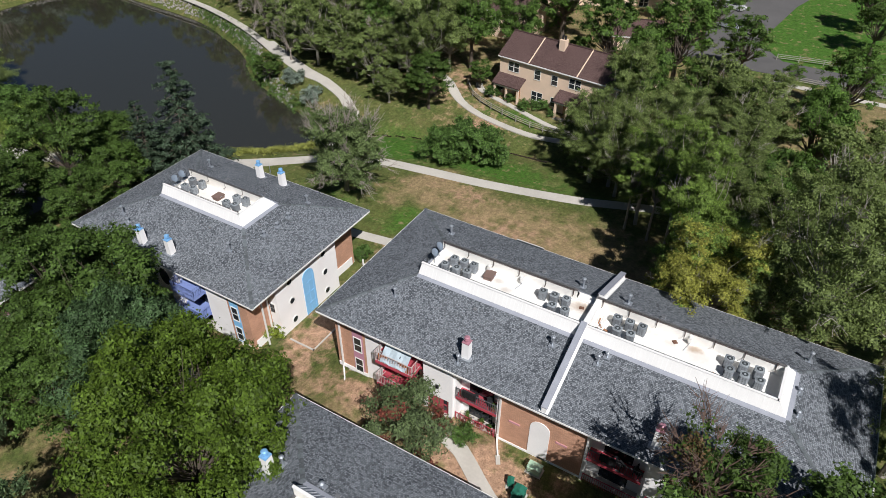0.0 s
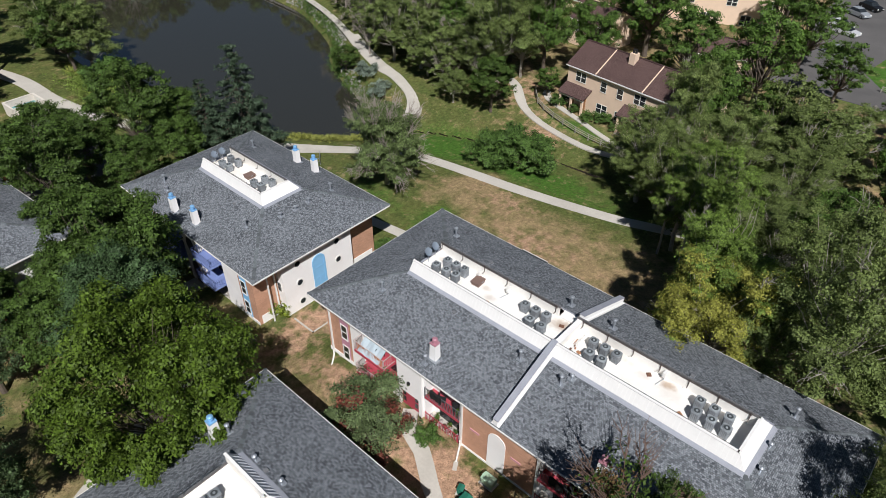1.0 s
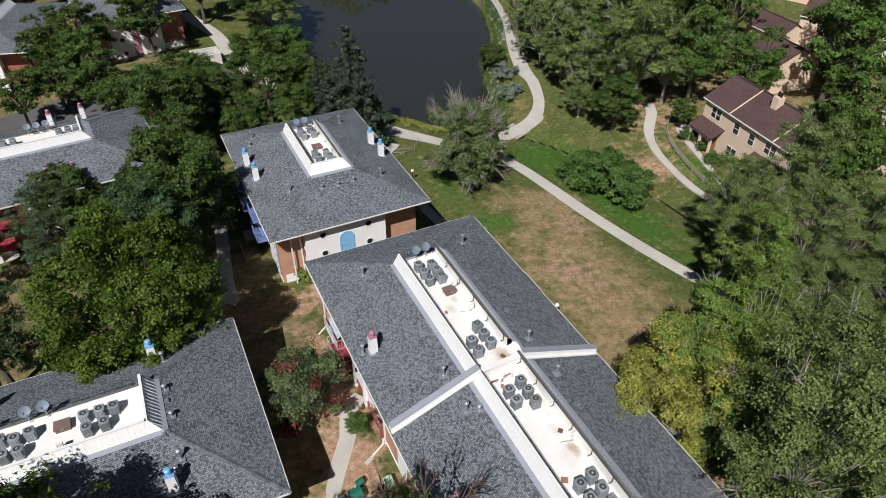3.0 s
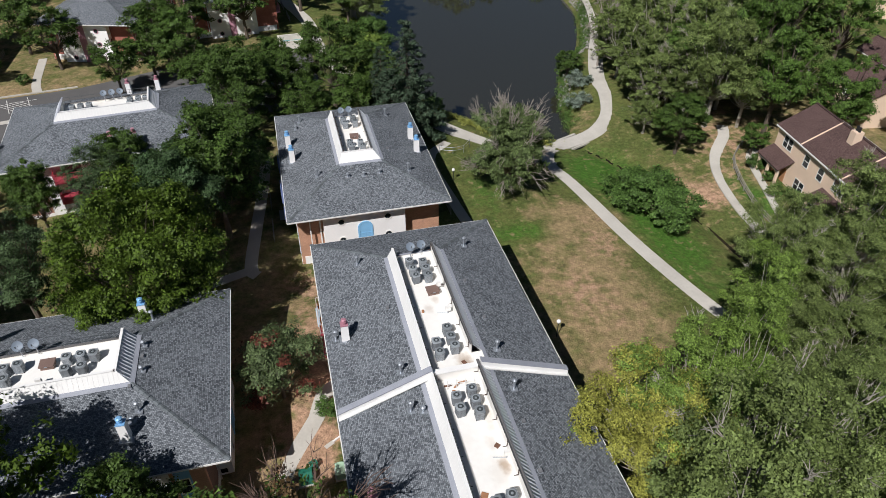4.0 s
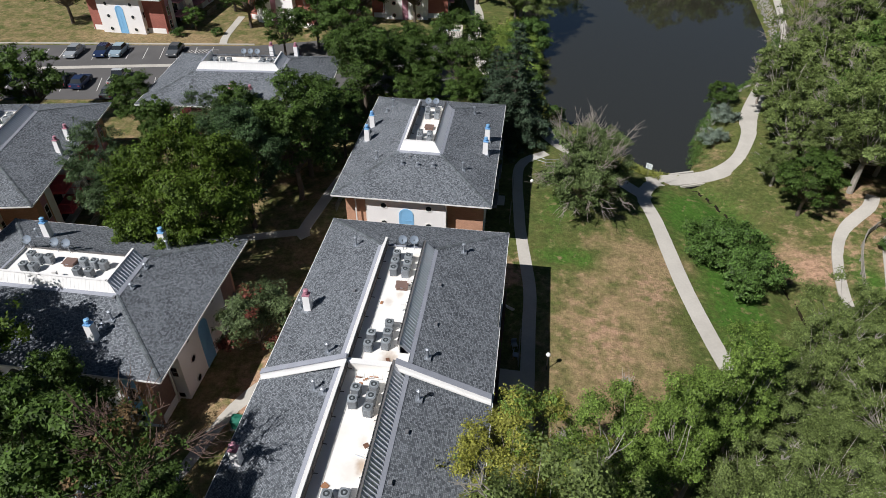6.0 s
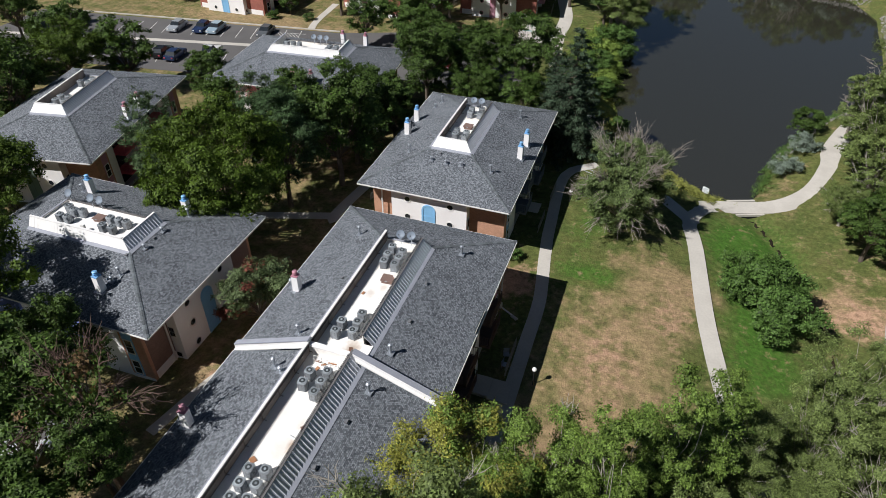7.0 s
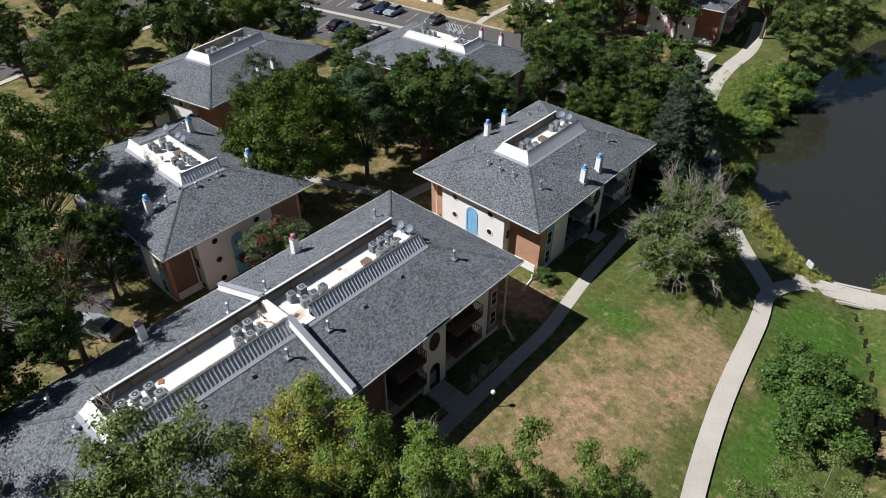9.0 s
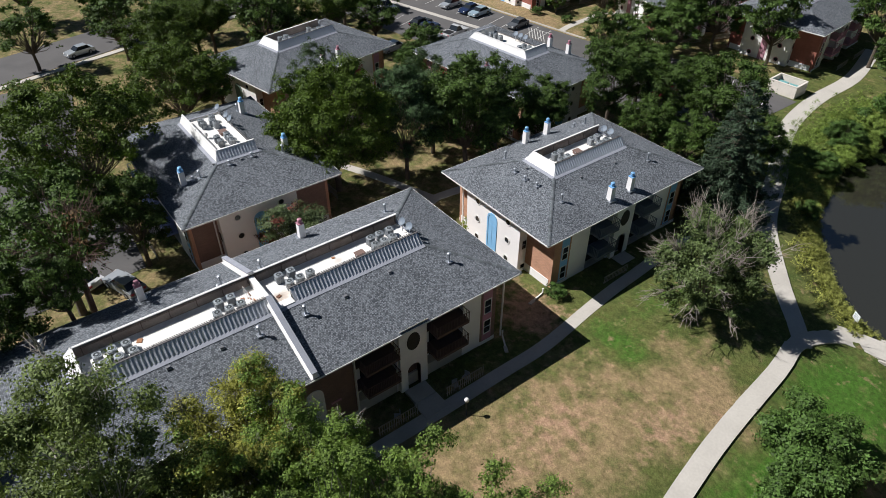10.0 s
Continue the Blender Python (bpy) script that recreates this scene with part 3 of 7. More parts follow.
def stained_membrane(name, spots):
    """The white membrane with soft-edged rust washes (x, y, size, strength) where water has stood."""
    m = MEMBRANE.copy()
    m.name = name
    n, ln = m.node_tree.nodes, m.node_tree.links
    b = n["Principled BSDF"]
    out = b.inputs["Base Color"].links[0].from_socket
    geo, no = n.new("ShaderNodeNewGeometry"), n.new("ShaderNodeTexNoise")
    no.inputs["Scale"].default_value, no.inputs["Detail"].default_value = 2.4, 5
    ln.new(geo.outputs["Position"], no.inputs["Vector"])
    for x, y, r, strength in spots:
        off, sc, ln_, add, mr, mx = (n.new(k) for k in ("ShaderNodeVectorMath", "ShaderNodeVectorMath", "ShaderNodeVectorMath", "ShaderNodeMath", "ShaderNodeMapRange", "ShaderNodeMix"))
        off.operation, sc.operation, ln_.operation, add.operation = "SUBTRACT", "MULTIPLY", "LENGTH", "ADD"
        off.inputs[1].default_value = (x, y, 0)
        sc.inputs[1].default_value = (1 / r, 0.7 / r, 0)
        ln.new(geo.outputs["Position"], off.inputs[0])
        ln.new(off.outputs[0], sc.inputs[0])
        ln.new(sc.outputs[0], ln_.inputs[0])
        ln.new(ln_.outputs["Value"], add.inputs[0])
        ln.new(no.outputs["Fac"], add.inputs[1])
        mr.interpolation_type = "SMOOTHSTEP"
        mr.inputs["From Min"].default_value, mr.inputs["From Max"].default_value = 0.7, 1.75
        mr.inputs["To Min"].default_value, mr.inputs["To Max"].default_value = strength, 0.0
        ln.new(add.outputs[0], mr.inputs["Value"])
        mx.data_type = "RGBA"
        ln.new(mr.outputs[0], mx.inputs["Factor"])
        ln.new(out, mx.inputs["A"])
        mx.inputs["B"].default_value = (0.40, 0.29, 0.20, 1)
        out = mx.outputs["Result"]
    ln.new(out, b.inputs["Base Color"])
    return m


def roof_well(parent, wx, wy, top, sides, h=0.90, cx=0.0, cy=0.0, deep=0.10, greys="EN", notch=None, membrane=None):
    """The sunken flat roof: white floor, upright inner walls, metal slopes on the sides named."""
    x0, x1, y0, y1 = cx - wx, cx + wx, cy - wy, cy + wy
    ix0 = x0 + (0.50 if "W" in sides else 0.12)                    # the slopes are steep
    ix1 = x1 - (0.80 if "E" in sides else 0.12)
    iy0 = y0 + (0.78 if "S" in sides else 0.12)
    iy1 = y1 - (0.78 if "N" in sides else 0.12)
    hi = top + h
    fl = top - deep
    membrane = membrane or MEMBRANE
    part("well_floor", Shape().box(ix0 - 0.08, ix1 + 0.08, iy0 - 0.08, iy1 + 0.08, fl - 0.15, fl), membrane, parent, "white membrane floor of the roof well, stained with rust")
    zs = {k: (hi if k in sides else top + 0.12) for k in "WESN"}
    t = 0.09
    walls = {"W": (ix0 - t, ix0, iy0, iy1), "E": (ix1, ix1 + t, iy0, iy1), "S": (ix0 - t, ix1 + t, iy0 - t, iy0), "N": (ix0 - t, ix1 + t, iy1, iy1 + t)}
    if notch:
        part("well_floor", Shape().box(ix1 + 0.08, x1 + 0.05, notch[0] - 0.1, notch[1], top - 0.15, top + 0.03), MEMBRANE, parent, "white membrane floor of the roof well, stained with rust")
        part("well_wall", Shape().box(x1 - 0.08, x1 + 0.02, notch[0], notch[1], top - 0.2, top + 0.10), MEMBRANE, parent, "low upstand")
    for k, (a, b, c, d) in [(k, (a, b, p, q)) for k, (a, b, c, d) in walls.items() for p, q in (((c, notch[0]), (notch[1], d)) if notch and k == "E" else ((c, d),))]:
        # the west wall gets the panel with shade in its colour; the rest stay white
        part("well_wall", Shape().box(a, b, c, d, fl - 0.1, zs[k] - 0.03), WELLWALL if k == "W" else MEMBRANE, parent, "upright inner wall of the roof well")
        part("well_coping", Shape().box(a - 0.05, b + 0.04, c - 0.05, d + 0.04, zs[k] - 0.028, zs[k] + 0.03), DARKCOPING if k == "E" else COPING if k == "N" else METALWHITE, parent, "metal coping")
    lo = top + 0.03
    for k in sides:
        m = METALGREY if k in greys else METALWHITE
        if k == "W":
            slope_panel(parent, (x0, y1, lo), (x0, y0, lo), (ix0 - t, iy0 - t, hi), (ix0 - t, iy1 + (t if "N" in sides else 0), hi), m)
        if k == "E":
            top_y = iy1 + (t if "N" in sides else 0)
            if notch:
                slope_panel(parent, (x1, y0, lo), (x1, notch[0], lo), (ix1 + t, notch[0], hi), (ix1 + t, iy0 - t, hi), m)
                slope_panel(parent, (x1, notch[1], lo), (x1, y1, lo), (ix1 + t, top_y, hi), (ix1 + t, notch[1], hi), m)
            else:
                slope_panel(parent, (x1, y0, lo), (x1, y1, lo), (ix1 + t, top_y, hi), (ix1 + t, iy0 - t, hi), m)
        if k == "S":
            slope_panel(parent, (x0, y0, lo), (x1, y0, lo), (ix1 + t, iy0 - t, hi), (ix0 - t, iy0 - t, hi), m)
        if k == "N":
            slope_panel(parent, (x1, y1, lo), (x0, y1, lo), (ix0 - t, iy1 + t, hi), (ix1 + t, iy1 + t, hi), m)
    # flashing where the slopes meet the shingles
    f = 0.30
    for k, q in {"W": (x0 - f, x0 + 0.02, y0 - f, y1), "E": (x1 - 0.02, x1 + f, y0 - f, y1), "S": (x0, x1, y0 - f, y0 + 0.02)}.items():
        if k in sides:
            drop = 0.35 * f
            s = Shape()
            a, b, c, d = q
            if k == "W":
                pts = [(a, c, lo - drop), (b, c, lo - (drop if "S" in sides else 0)), (b, d, lo + 0.02), (a, d, lo - drop)]
                pts = [(a, c, lo - drop), (b, c + f, lo + 0.01), (b, d, lo + 0.01), (a, d, lo - drop)]
            elif k == "E":
                pts = [(a, c + f, lo + 0.01), (b, c, lo - drop), (b, d, lo - drop), (a, d, lo + 0.01)]
            else:
                pts = [(a - f, c, lo - drop), (b + f, c, lo - drop), (b, d, lo + 0.01), (a, d, lo + 0.01)]
            s.face([Vector(p) + Vector((0, 0, 0.02)) for p in pts])
            s.face([Vector(p) - Vector((0, 0, 0.03)) for p in pts[::-1]])
            part("flashing", s, COPING, parent, "blue-grey metal flashing")
    return fl, (ix0, ix1, iy0, iy1), hi


def arch_poly(w, h, n=10):
    """An outline with a round head: width w, full height h, foot at 0."""
    r = w / 2
    return [(-r, 0), (r, 0), (r, h - r)] + [(r * math.cos(math.pi * k / n), h - r + r * math.sin(math.pi * k / n)) for k in range(1, n)] + [(-r, h - r)]


def disc_poly(r, n=18):
    return [(r * math.cos(2 * math.pi * k / n), r * math.sin(2 * math.pi * k / n)) for k in range(n)]


def on_wall(x, z, y=0.0):
    """Turns a flat outline (x, y) with depth z into one that stands on a wall facing -y."""
    return Matrix.Translation((x, y, z)) @ Matrix.Rotation(radians(90), 4, "X")


def window_part(parent, base, x, z, w, h, frame_mat=WHITE, halves=2):
    """A sash window in a wall that faces -y of base."""
    f = Shape()
    t = 0.06
    f.box(x - w / 2 - t, x + w / 2 + t, -0.05, 0.02, z + h, z + h + t).box(x - w / 2 - t, x + w / 2 + t, -0.07, 0.02, z - t, z)
    f.box(x - w / 2 - t, x - w / 2, -0.05, 0.02, z, z + h).box(x + w / 2, x + w / 2 + t, -0.05, 0.02, z, z + h)
    f.box(x - w / 2, x + w / 2, -0.04, 0.02, z + h * 0.5 - 0.03, z + h * 0.5 + 0.03)
    win = part("window", f, frame_mat, parent, "sash window in a pale frame", m=base)
    for k in range(halves):
        part("pane", Shape().box(x - w / 2, x + w / 2, -0.022, -0.012, z + k * h / halves + 0.02, z + (k + 1) * h / halves - 0.02), GLASS, win, "dark window glass")
    return win


def end_facade(parent, base, width, z0, z1, colour, side_mat, recess=1.0, stripes=False):
    """The short end of a block: a white panel with a tall arch and round windows, with recessed coloured bays beside it.
    base: origin at the middle of the wall foot, wall facing -y."""
    half = width / 2
    pw = 4.05                                                     # half of the white panel
    off = -0.6                                                    # the panel and its arch sit off the middle
    base = base @ Matrix.Translation((off, 0, 0))
    wall = part("end_wall", Shape().box(-pw, pw, 0.0, 0.35, z0, z1), STUCCO, parent, "white stucco end wall", m=base)
    for a, b in ((-half - off + 0.302, -pw), (pw, half - off - 0.302)):
        part("end_bay", Shape().box(a, b, recess, recess + 0.3, z0, z1), side_mat, parent, "coloured stucco bay set back from the end wall", m=base)
        part("plinth", Shape().box(a, b, recess - 0.05, recess, z0, z0 + 1.0), STUCCO, parent, "white painted base of the bay", m=base)
    for x in (-pw, pw):
        part("end_return", Shape().box(x - (0.0 if x < 0 else 0.3), x + (0.3 if x < 0 else 0.0), 0.35, recess + 0.1, z0, z1), STUCCO, parent, m=base)
        for z in (z0 + 0.5, z0 + 2.9):
            e = 1 if x > 0 else -1
            w = part("window", Shape().box(x - 0.05, x + 0.05, 0.34, 0.92, z - 0.05, z + (1.0 if z > z0 + 1 else 0.5)), WHITE, parent, "narrow sash window in the side of the panel", m=base)
            part("pane", Shape().box(min(x, x + e * 0.06), max(x, x + e * 0.06), 0.40, 0.86, z, z + 0.46).box(min(x, x + e * 0.06), max(x, x + e * 0.06), 0.40, 0.86, z + 0.5 * (z > z0 + 1), z + (0.95 if z > z0 + 1 else 0.4)), GLASS, w, "dark window glass")
    if stripes:
        for x in (-0.2,):
            part("stripe", Shape().box(x - 0.55, x + 0.55, -0.03, 0.0, z0, z1), MAUVE, parent, "mauve painted stripe", m=base)
    else:
        h = z1 - z0 - 1.6
        ring = Shape()
        outer, inner = arch_poly(1.5, h + 0.12), arch_poly(1.14, h - 0.07)
        n = len(outer)
        m = on_wall(0, z0 + 0.1)
        for k in range(1, n):
            j = (k + 1) % n
            a, b = outer[k], outer[j]
            c, d = inner[j], inner[k]
            for z in (0.06,):
                ring.face([m @ Vector((*p, z)) for p in (a, b, c, d)])
                ring.face([m @ Vector((*a, 0)), m @ Vector((*b, 0)), m @ Vector((*b, z)), m @ Vector((*a, z))])
                ring.face([m @ Vector((*c, 0)), m @ Vector((*d, 0)), m @ Vector((*d, z)), m @ Vector((*c, z))][::1])
        arch = part("arch", ring, colour, wall, "painted tall round-headed arch")
        part("arch_panel", Shape().prism(inner, 0.0, 0.02, m), colour, arch)
        for k in range(1, 4):
            part("arch_rail", Shape().box(-0.6, 0.6, -0.04, -0.02, z0 + k * h / 4 - 0.04, z0 + k * h / 4 + 0.04), colour, arch)
        part("arch_mullion", Shape().box(-0.03, 0.03, -0.041, -0.021, z0 + 0.2, z0 + h * 0.8), colour, arch)
    for x in (-2.3, 2.3):
        for z in (z1 - 1.15, z1 - 3.3, z1 - 5.55):
            if z - 0.3 < z0:
                continue
            m = on_wall(x, z)
            s = Shape()
            a, b = disc_poly(0.40), disc_poly(0.30)
            for k in range(18):
                j = (k + 1) % 18
                s.face([m @ Vector((*p, 0.05)) for p in (a[k], a[j], b[j], b[k])])
                s.face([m @ Vector((*a[k], 0)), m @ Vector((*a[j], 0)), m @ Vector((*a[j], 0.05)), m @ Vector((*a[k], 0.05))])
            w = part("round_window", s, WHITE if not stripes else MAUVE, wall, "small round window with a raised rim")
            part("pane", Shape().prism(b, 0.005, 0.015, m), GLASS, w, "dark glass")
    # downpipe at the left corner of the panel
    part("downpipe", Shape().box(-pw - 0.35, -pw - 0.22, recess - 0.14, recess - 0.02, z0, z1), WHITE, parent, "white downpipe", m=base)


RAILPALE = mat("pale_rail_paint", (0.52, 0.42, 0.40), 0.6, vary=0.1)
RAILDARK = mat("dark_rail_paint", (0.10, 0.105, 0.115), 0.6, vary=0.15)


def balcony(parent, base, x, z, w, depth, material, rail=None, gap=0.15):
    """A balcony on a wall that faces -y: slab with a fascia, and a thin railing of posts, rails and upright bars."""
    rail = rail or material
    slab = part("balcony", Shape().box(x - w / 2, x + w / 2, -depth, 0.0, z - 0.05, z).box(x - w / 2, x + w / 2, -depth, -depth + 0.06, z - 0.24, z - 0.05)
                .box(x - w / 2, x - w / 2 + 0.06, -depth + 0.06, 0.0, z - 0.24, z - 0.05).box(x + w / 2 - 0.06, x + w / 2, -depth + 0.06, 0.0, z - 0.24, z - 0.05), material, parent, "balcony with a painted railing", m=base)
    hgt = 1.0
    s = Shape()
    s.box(x - w / 2, x + w / 2, -depth, -depth + 0.045, z + hgt - 0.045, z + hgt)
    s.box(x - w / 2, x + w / 2, -depth + 0.01, -depth + 0.04, z + 0.08, z + 0.12)
    for e in (-1, 1):
        xx = x + e * (w / 2 - 0.025)
        s.box(xx - 0.022, xx + 0.022, -depth + 0.045, 0.0, z + hgt - 0.045, z + hgt)
        s.box(xx - 0.02, xx + 0.02, -depth + 0.045, 0.0, z + 0.08, z + 0.12)
        s.box(xx - 0.025, xx + 0.025, -depth, -depth + 0.05, z, z + hgt - 0.045)
    part("railing", s, rail, slab)
    bar = Shape().box(-0.014, 0.014, -0.014, 0.014, 0.0, hgt - 0.16).mesh("baluster", rail)
    n = int(w / gap)
    for k in range(1, n):
        part("baluster", bar, None, slab, m=Matrix.Translation((x - w / 2 + k * w / n, -depth + 0.025, z + 0.12)))
    if depth > 0.4:
        for e in (-1, 1):
            for k in range(1, int(depth / 0.2)):
                part("baluster", bar, None, slab, m=Matrix.Translation((x + e * (w / 2 - 0.025), -depth + k * 0.2, z + 0.12)))
    return slab


def long_facade(parent, base, spans, z0, z1, colour, side_mat, accent, stripe_mat=None):
    """A long side, built from bays (kind, from, to) along x of base, facing -y."""
    stripe = stripe_mat or accent
    for kind, a, b in spans:
        mid, w = (a + b) / 2, b - a
        if kind == "plain":
            part("side_wall", Shape().box(a, b, 0.0, 0.3, z0, z1), side_mat, parent, "coloured stucco wall", m=base)
            part("plinth", Shape().box(a, b, -0.05, 0.0, z0, z0 + 0.4), STUCCO, parent, m=base)
        elif kind == "windows":
            part("side_wall", Shape().box(a, b, 0.0, 0.3, z0, z1), side_mat, parent, "coloured stucco wall", m=base)
            part("plinth", Shape().box(a, b, -0.05, 0.0, z0, z0 + 0.4), STUCCO, parent, m=base)
            sx = b - 0.75 if mid < 0 else a + 0.75
            part("stripe", Shape().box(sx - 0.5, sx + 0.5, -0.03, 0.0, z0 + 0.4, z1), stripe, parent, "painted stripe behind the windows", m=base)
            for z in (z1 - 5.75, z1 - 3.4):
                window_part(parent, base @ Matrix.Translation((0, -0.03, 0)), sx, z, 0.66, 1.45)
        elif kind == "white":
            part("side_wall", Shape().box(a, b, 0.0, 0.3, z0, z1), STUCCO, parent, "white stucco wall", m=base)
        elif kind == "arch":
            wall = part("side_wall", Shape().box(a, b, 0.0, 0.3, z0, z1), side_mat, parent, "coloured stucco wall", m=base)
            part("plinth", Shape().box(a, b, -0.05, 0.0, z0, z0 + 0.4), STUCCO, parent, m=base)
            part("blind_arch", Shape().prism(arch_poly(1.5, z1 - 1.93 - z0), 0.0, 0.05, on_wall(mid - 0.05, z0)), STUCCO, wall, "white round-headed blind arch")
            for x, z in ((mid - 2.0, z0 + 2.8), (mid + 1.6, z0 + 2.85)):
                if a + 0.5 < x < b - 0.5:
                    part("wall_ornament", Shape().box(x - 0.42, x + 0.42, -0.06, 0.0, z - 0.09, z + 0.09), PINK, wall, "small painted bar")
        elif kind == "entry":
            part("entry_wall", Shape().box(a, b, -0.25, 0.3, z0 + 2.0, z1), STUCCO, parent, "white stucco wall over the entrance", m=base)
            part("entry_wall", Shape().box(a, mid - 0.95, -0.25, 0.3, z0, z0 + 2.0), STUCCO, parent, m=base)
            part("entry_wall", Shape().box(mid + 0.95, b, -0.25, 0.3, z0, z0 + 2.0), STUCCO, parent, m=base)
            d = part("door", Shape().box(mid - 0.95, mid + 0.95, -0.06, 0.02, z0 + 0.05, z0 + 2.0), accent, parent, "painted double entrance door", m=base)
            for e in (-0.82, 0.42):
                for q in (0.6, 1.3):
                    part("door_pane", Shape().box(mid + e, mid + e + 0.28, -0.075, -0.06, z0 + q, z0 + q + 0.5), GLASS, d)
            part("wall_lamp", Shape().box(mid - 0.1, mid + 0.1, -0.4, -0.25, z0 + 3.1, z0 + 3.4), BLACK, parent, "dark wall lamp", m=base)
            part("step_slab", Shape().box(a + 0.3, b - 0.3, -1.5, -0.25, z0 - 0.4, z0 + 0.08), CONCRETE, parent, m=base)
        elif kind == "tower":
            # a stair tower: round-headed doorway below, an upright oval opening above
            wall = Shape()
            dw, dh, yf = 0.62, 2.75, -0.35
            n = 10
            curve = [(-dw, 0.0), (-dw, dh - dw)] + [(-dw * math.cos(math.pi * k / n), dh - dw + dw * math.sin(math.pi * k / n)) for k in range(1, n)] + [(dw, dh - dw), (dw, 0.0)]
            for (xa, za), (xb, zb) in zip(curve, curve[1:]):
                if abs(xb - xa) > 1e-6:
                    wall.face([(mid + xa, yf, z0 + za), (mid + xb, yf, z0 + zb), (mid + xb, yf, z1), (mid + xa, yf, z1)])
                wall.face([(mid + xa, yf, z0 + za), (mid + xa, 0.3, z0 + za), (mid + xb, 0.3, z0 + zb), (mid + xb, yf, z0 + zb)])
            wall.box(a, mid - dw, yf, 0.3, z0, z1).box(mid + dw, b, yf, 0.3, z0, z1)
            t = part("stair_tower", wall, STUCCO, parent, "white stair tower with a round-headed doorway", m=base)
            part("door", Shape().box(mid - dw, mid + dw, 0.22, 0.3, z0, z0 + dh), accent, t, "painted door in the arch")
            part("oval_window", Shape().prism([(x, y * 1.5) for x, y in disc_poly(0.62)], 0.0, 0.03, on_wall(mid, z1 - 1.75, yf)), BLACK, t, "dark oval opening")
            part("step_slab", Shape().box(mid - 1.0, mid + 1.0, yf - 1.5, yf, z0 - 0.5, z0 + 0.06), CONCRETE, parent, m=base)
            part("step_slab", Shape().box(mid - 1.1, mid + 1.1, yf - 3.2, yf - 1.5, z0 - 0.7, z0 - 0.10), CONCRETE, parent, m=base)
        elif kind in ("balconies", "patios", "loggias"):
            part("loggia_back", Shape().box(a, b, 0.9, 1.1, z0, z1), STUCCO, parent, "shaded back wall of the balconies", m=base)
            for x in (a, b - 0.2):
                part("pillar", Shape().box(x, x + 0.2, 0.0, 0.9, z0, z1), STUCCO, parent, m=base)
            levels = {"balconies": (z1 - 4.45, z1 - 1.95), "loggias": (z1 - 6.0, z1 - 3.2), "patios": (z1 - 4.3, z1 - 1.8)}[kind]
            for k, z in enumerate(levels):
                part("loggia_floor", Shape().box(a + 0.2, b - 0.2, 0.0, 0.9, z - 0.2, z - 0.003), accent, parent, "painted balcony floor", m=base)
                if kind == "loggias":
                    balcony(parent, base, mid, z, w - 0.42, 0.12, accent, RAILDARK if k else accent)
                else:
                    balcony(parent, base, mid, z, w - 0.9, 1.15, accent, RAILPALE if kind == "balconies" else None)
                part("patio_door", Shape().box(mid - 1.0, mid + 1.0, 0.86, 0.9, z, z + 1.95), GLASS, parent, "sliding glass door", m=base)
            if kind == "patios":
                part("patio_door", Shape().box(mid - 1.0, mid + 1.0, 0.86, 0.9, z0, z0 + 2.0), GLASS, parent, m=base)
                fence = part("patio_fence", Shape().box(a + 0.2, b - 0.2, -2.65, -2.6, z0 + 0.78, z0 + 0.86).box(a + 0.2, b - 0.2, -2.65, -2.6, z0 + 0.1, z0 + 0.17), WOODFENCE, parent, "low weathered patio fence", m=base)
                slat = Shape().box(-0.04, 0.04, -0.012, 0.012, -0.2, 0.95).mesh("slat", WOODFENCE)
                for k in range(int(w / 0.22)):
                    part("slat", slat, None, fence, m=Matrix.Translation((a + 0.3 + k * 0.22, -2.67, z0)))


def face_y(x, y, turn):
    """A wall base at (x, y) whose front looks along -y turned by that many degrees."""
    return Matrix.Translation((x, y, 0)) @ Matrix.Rotation(radians(turn), 4, "Z")


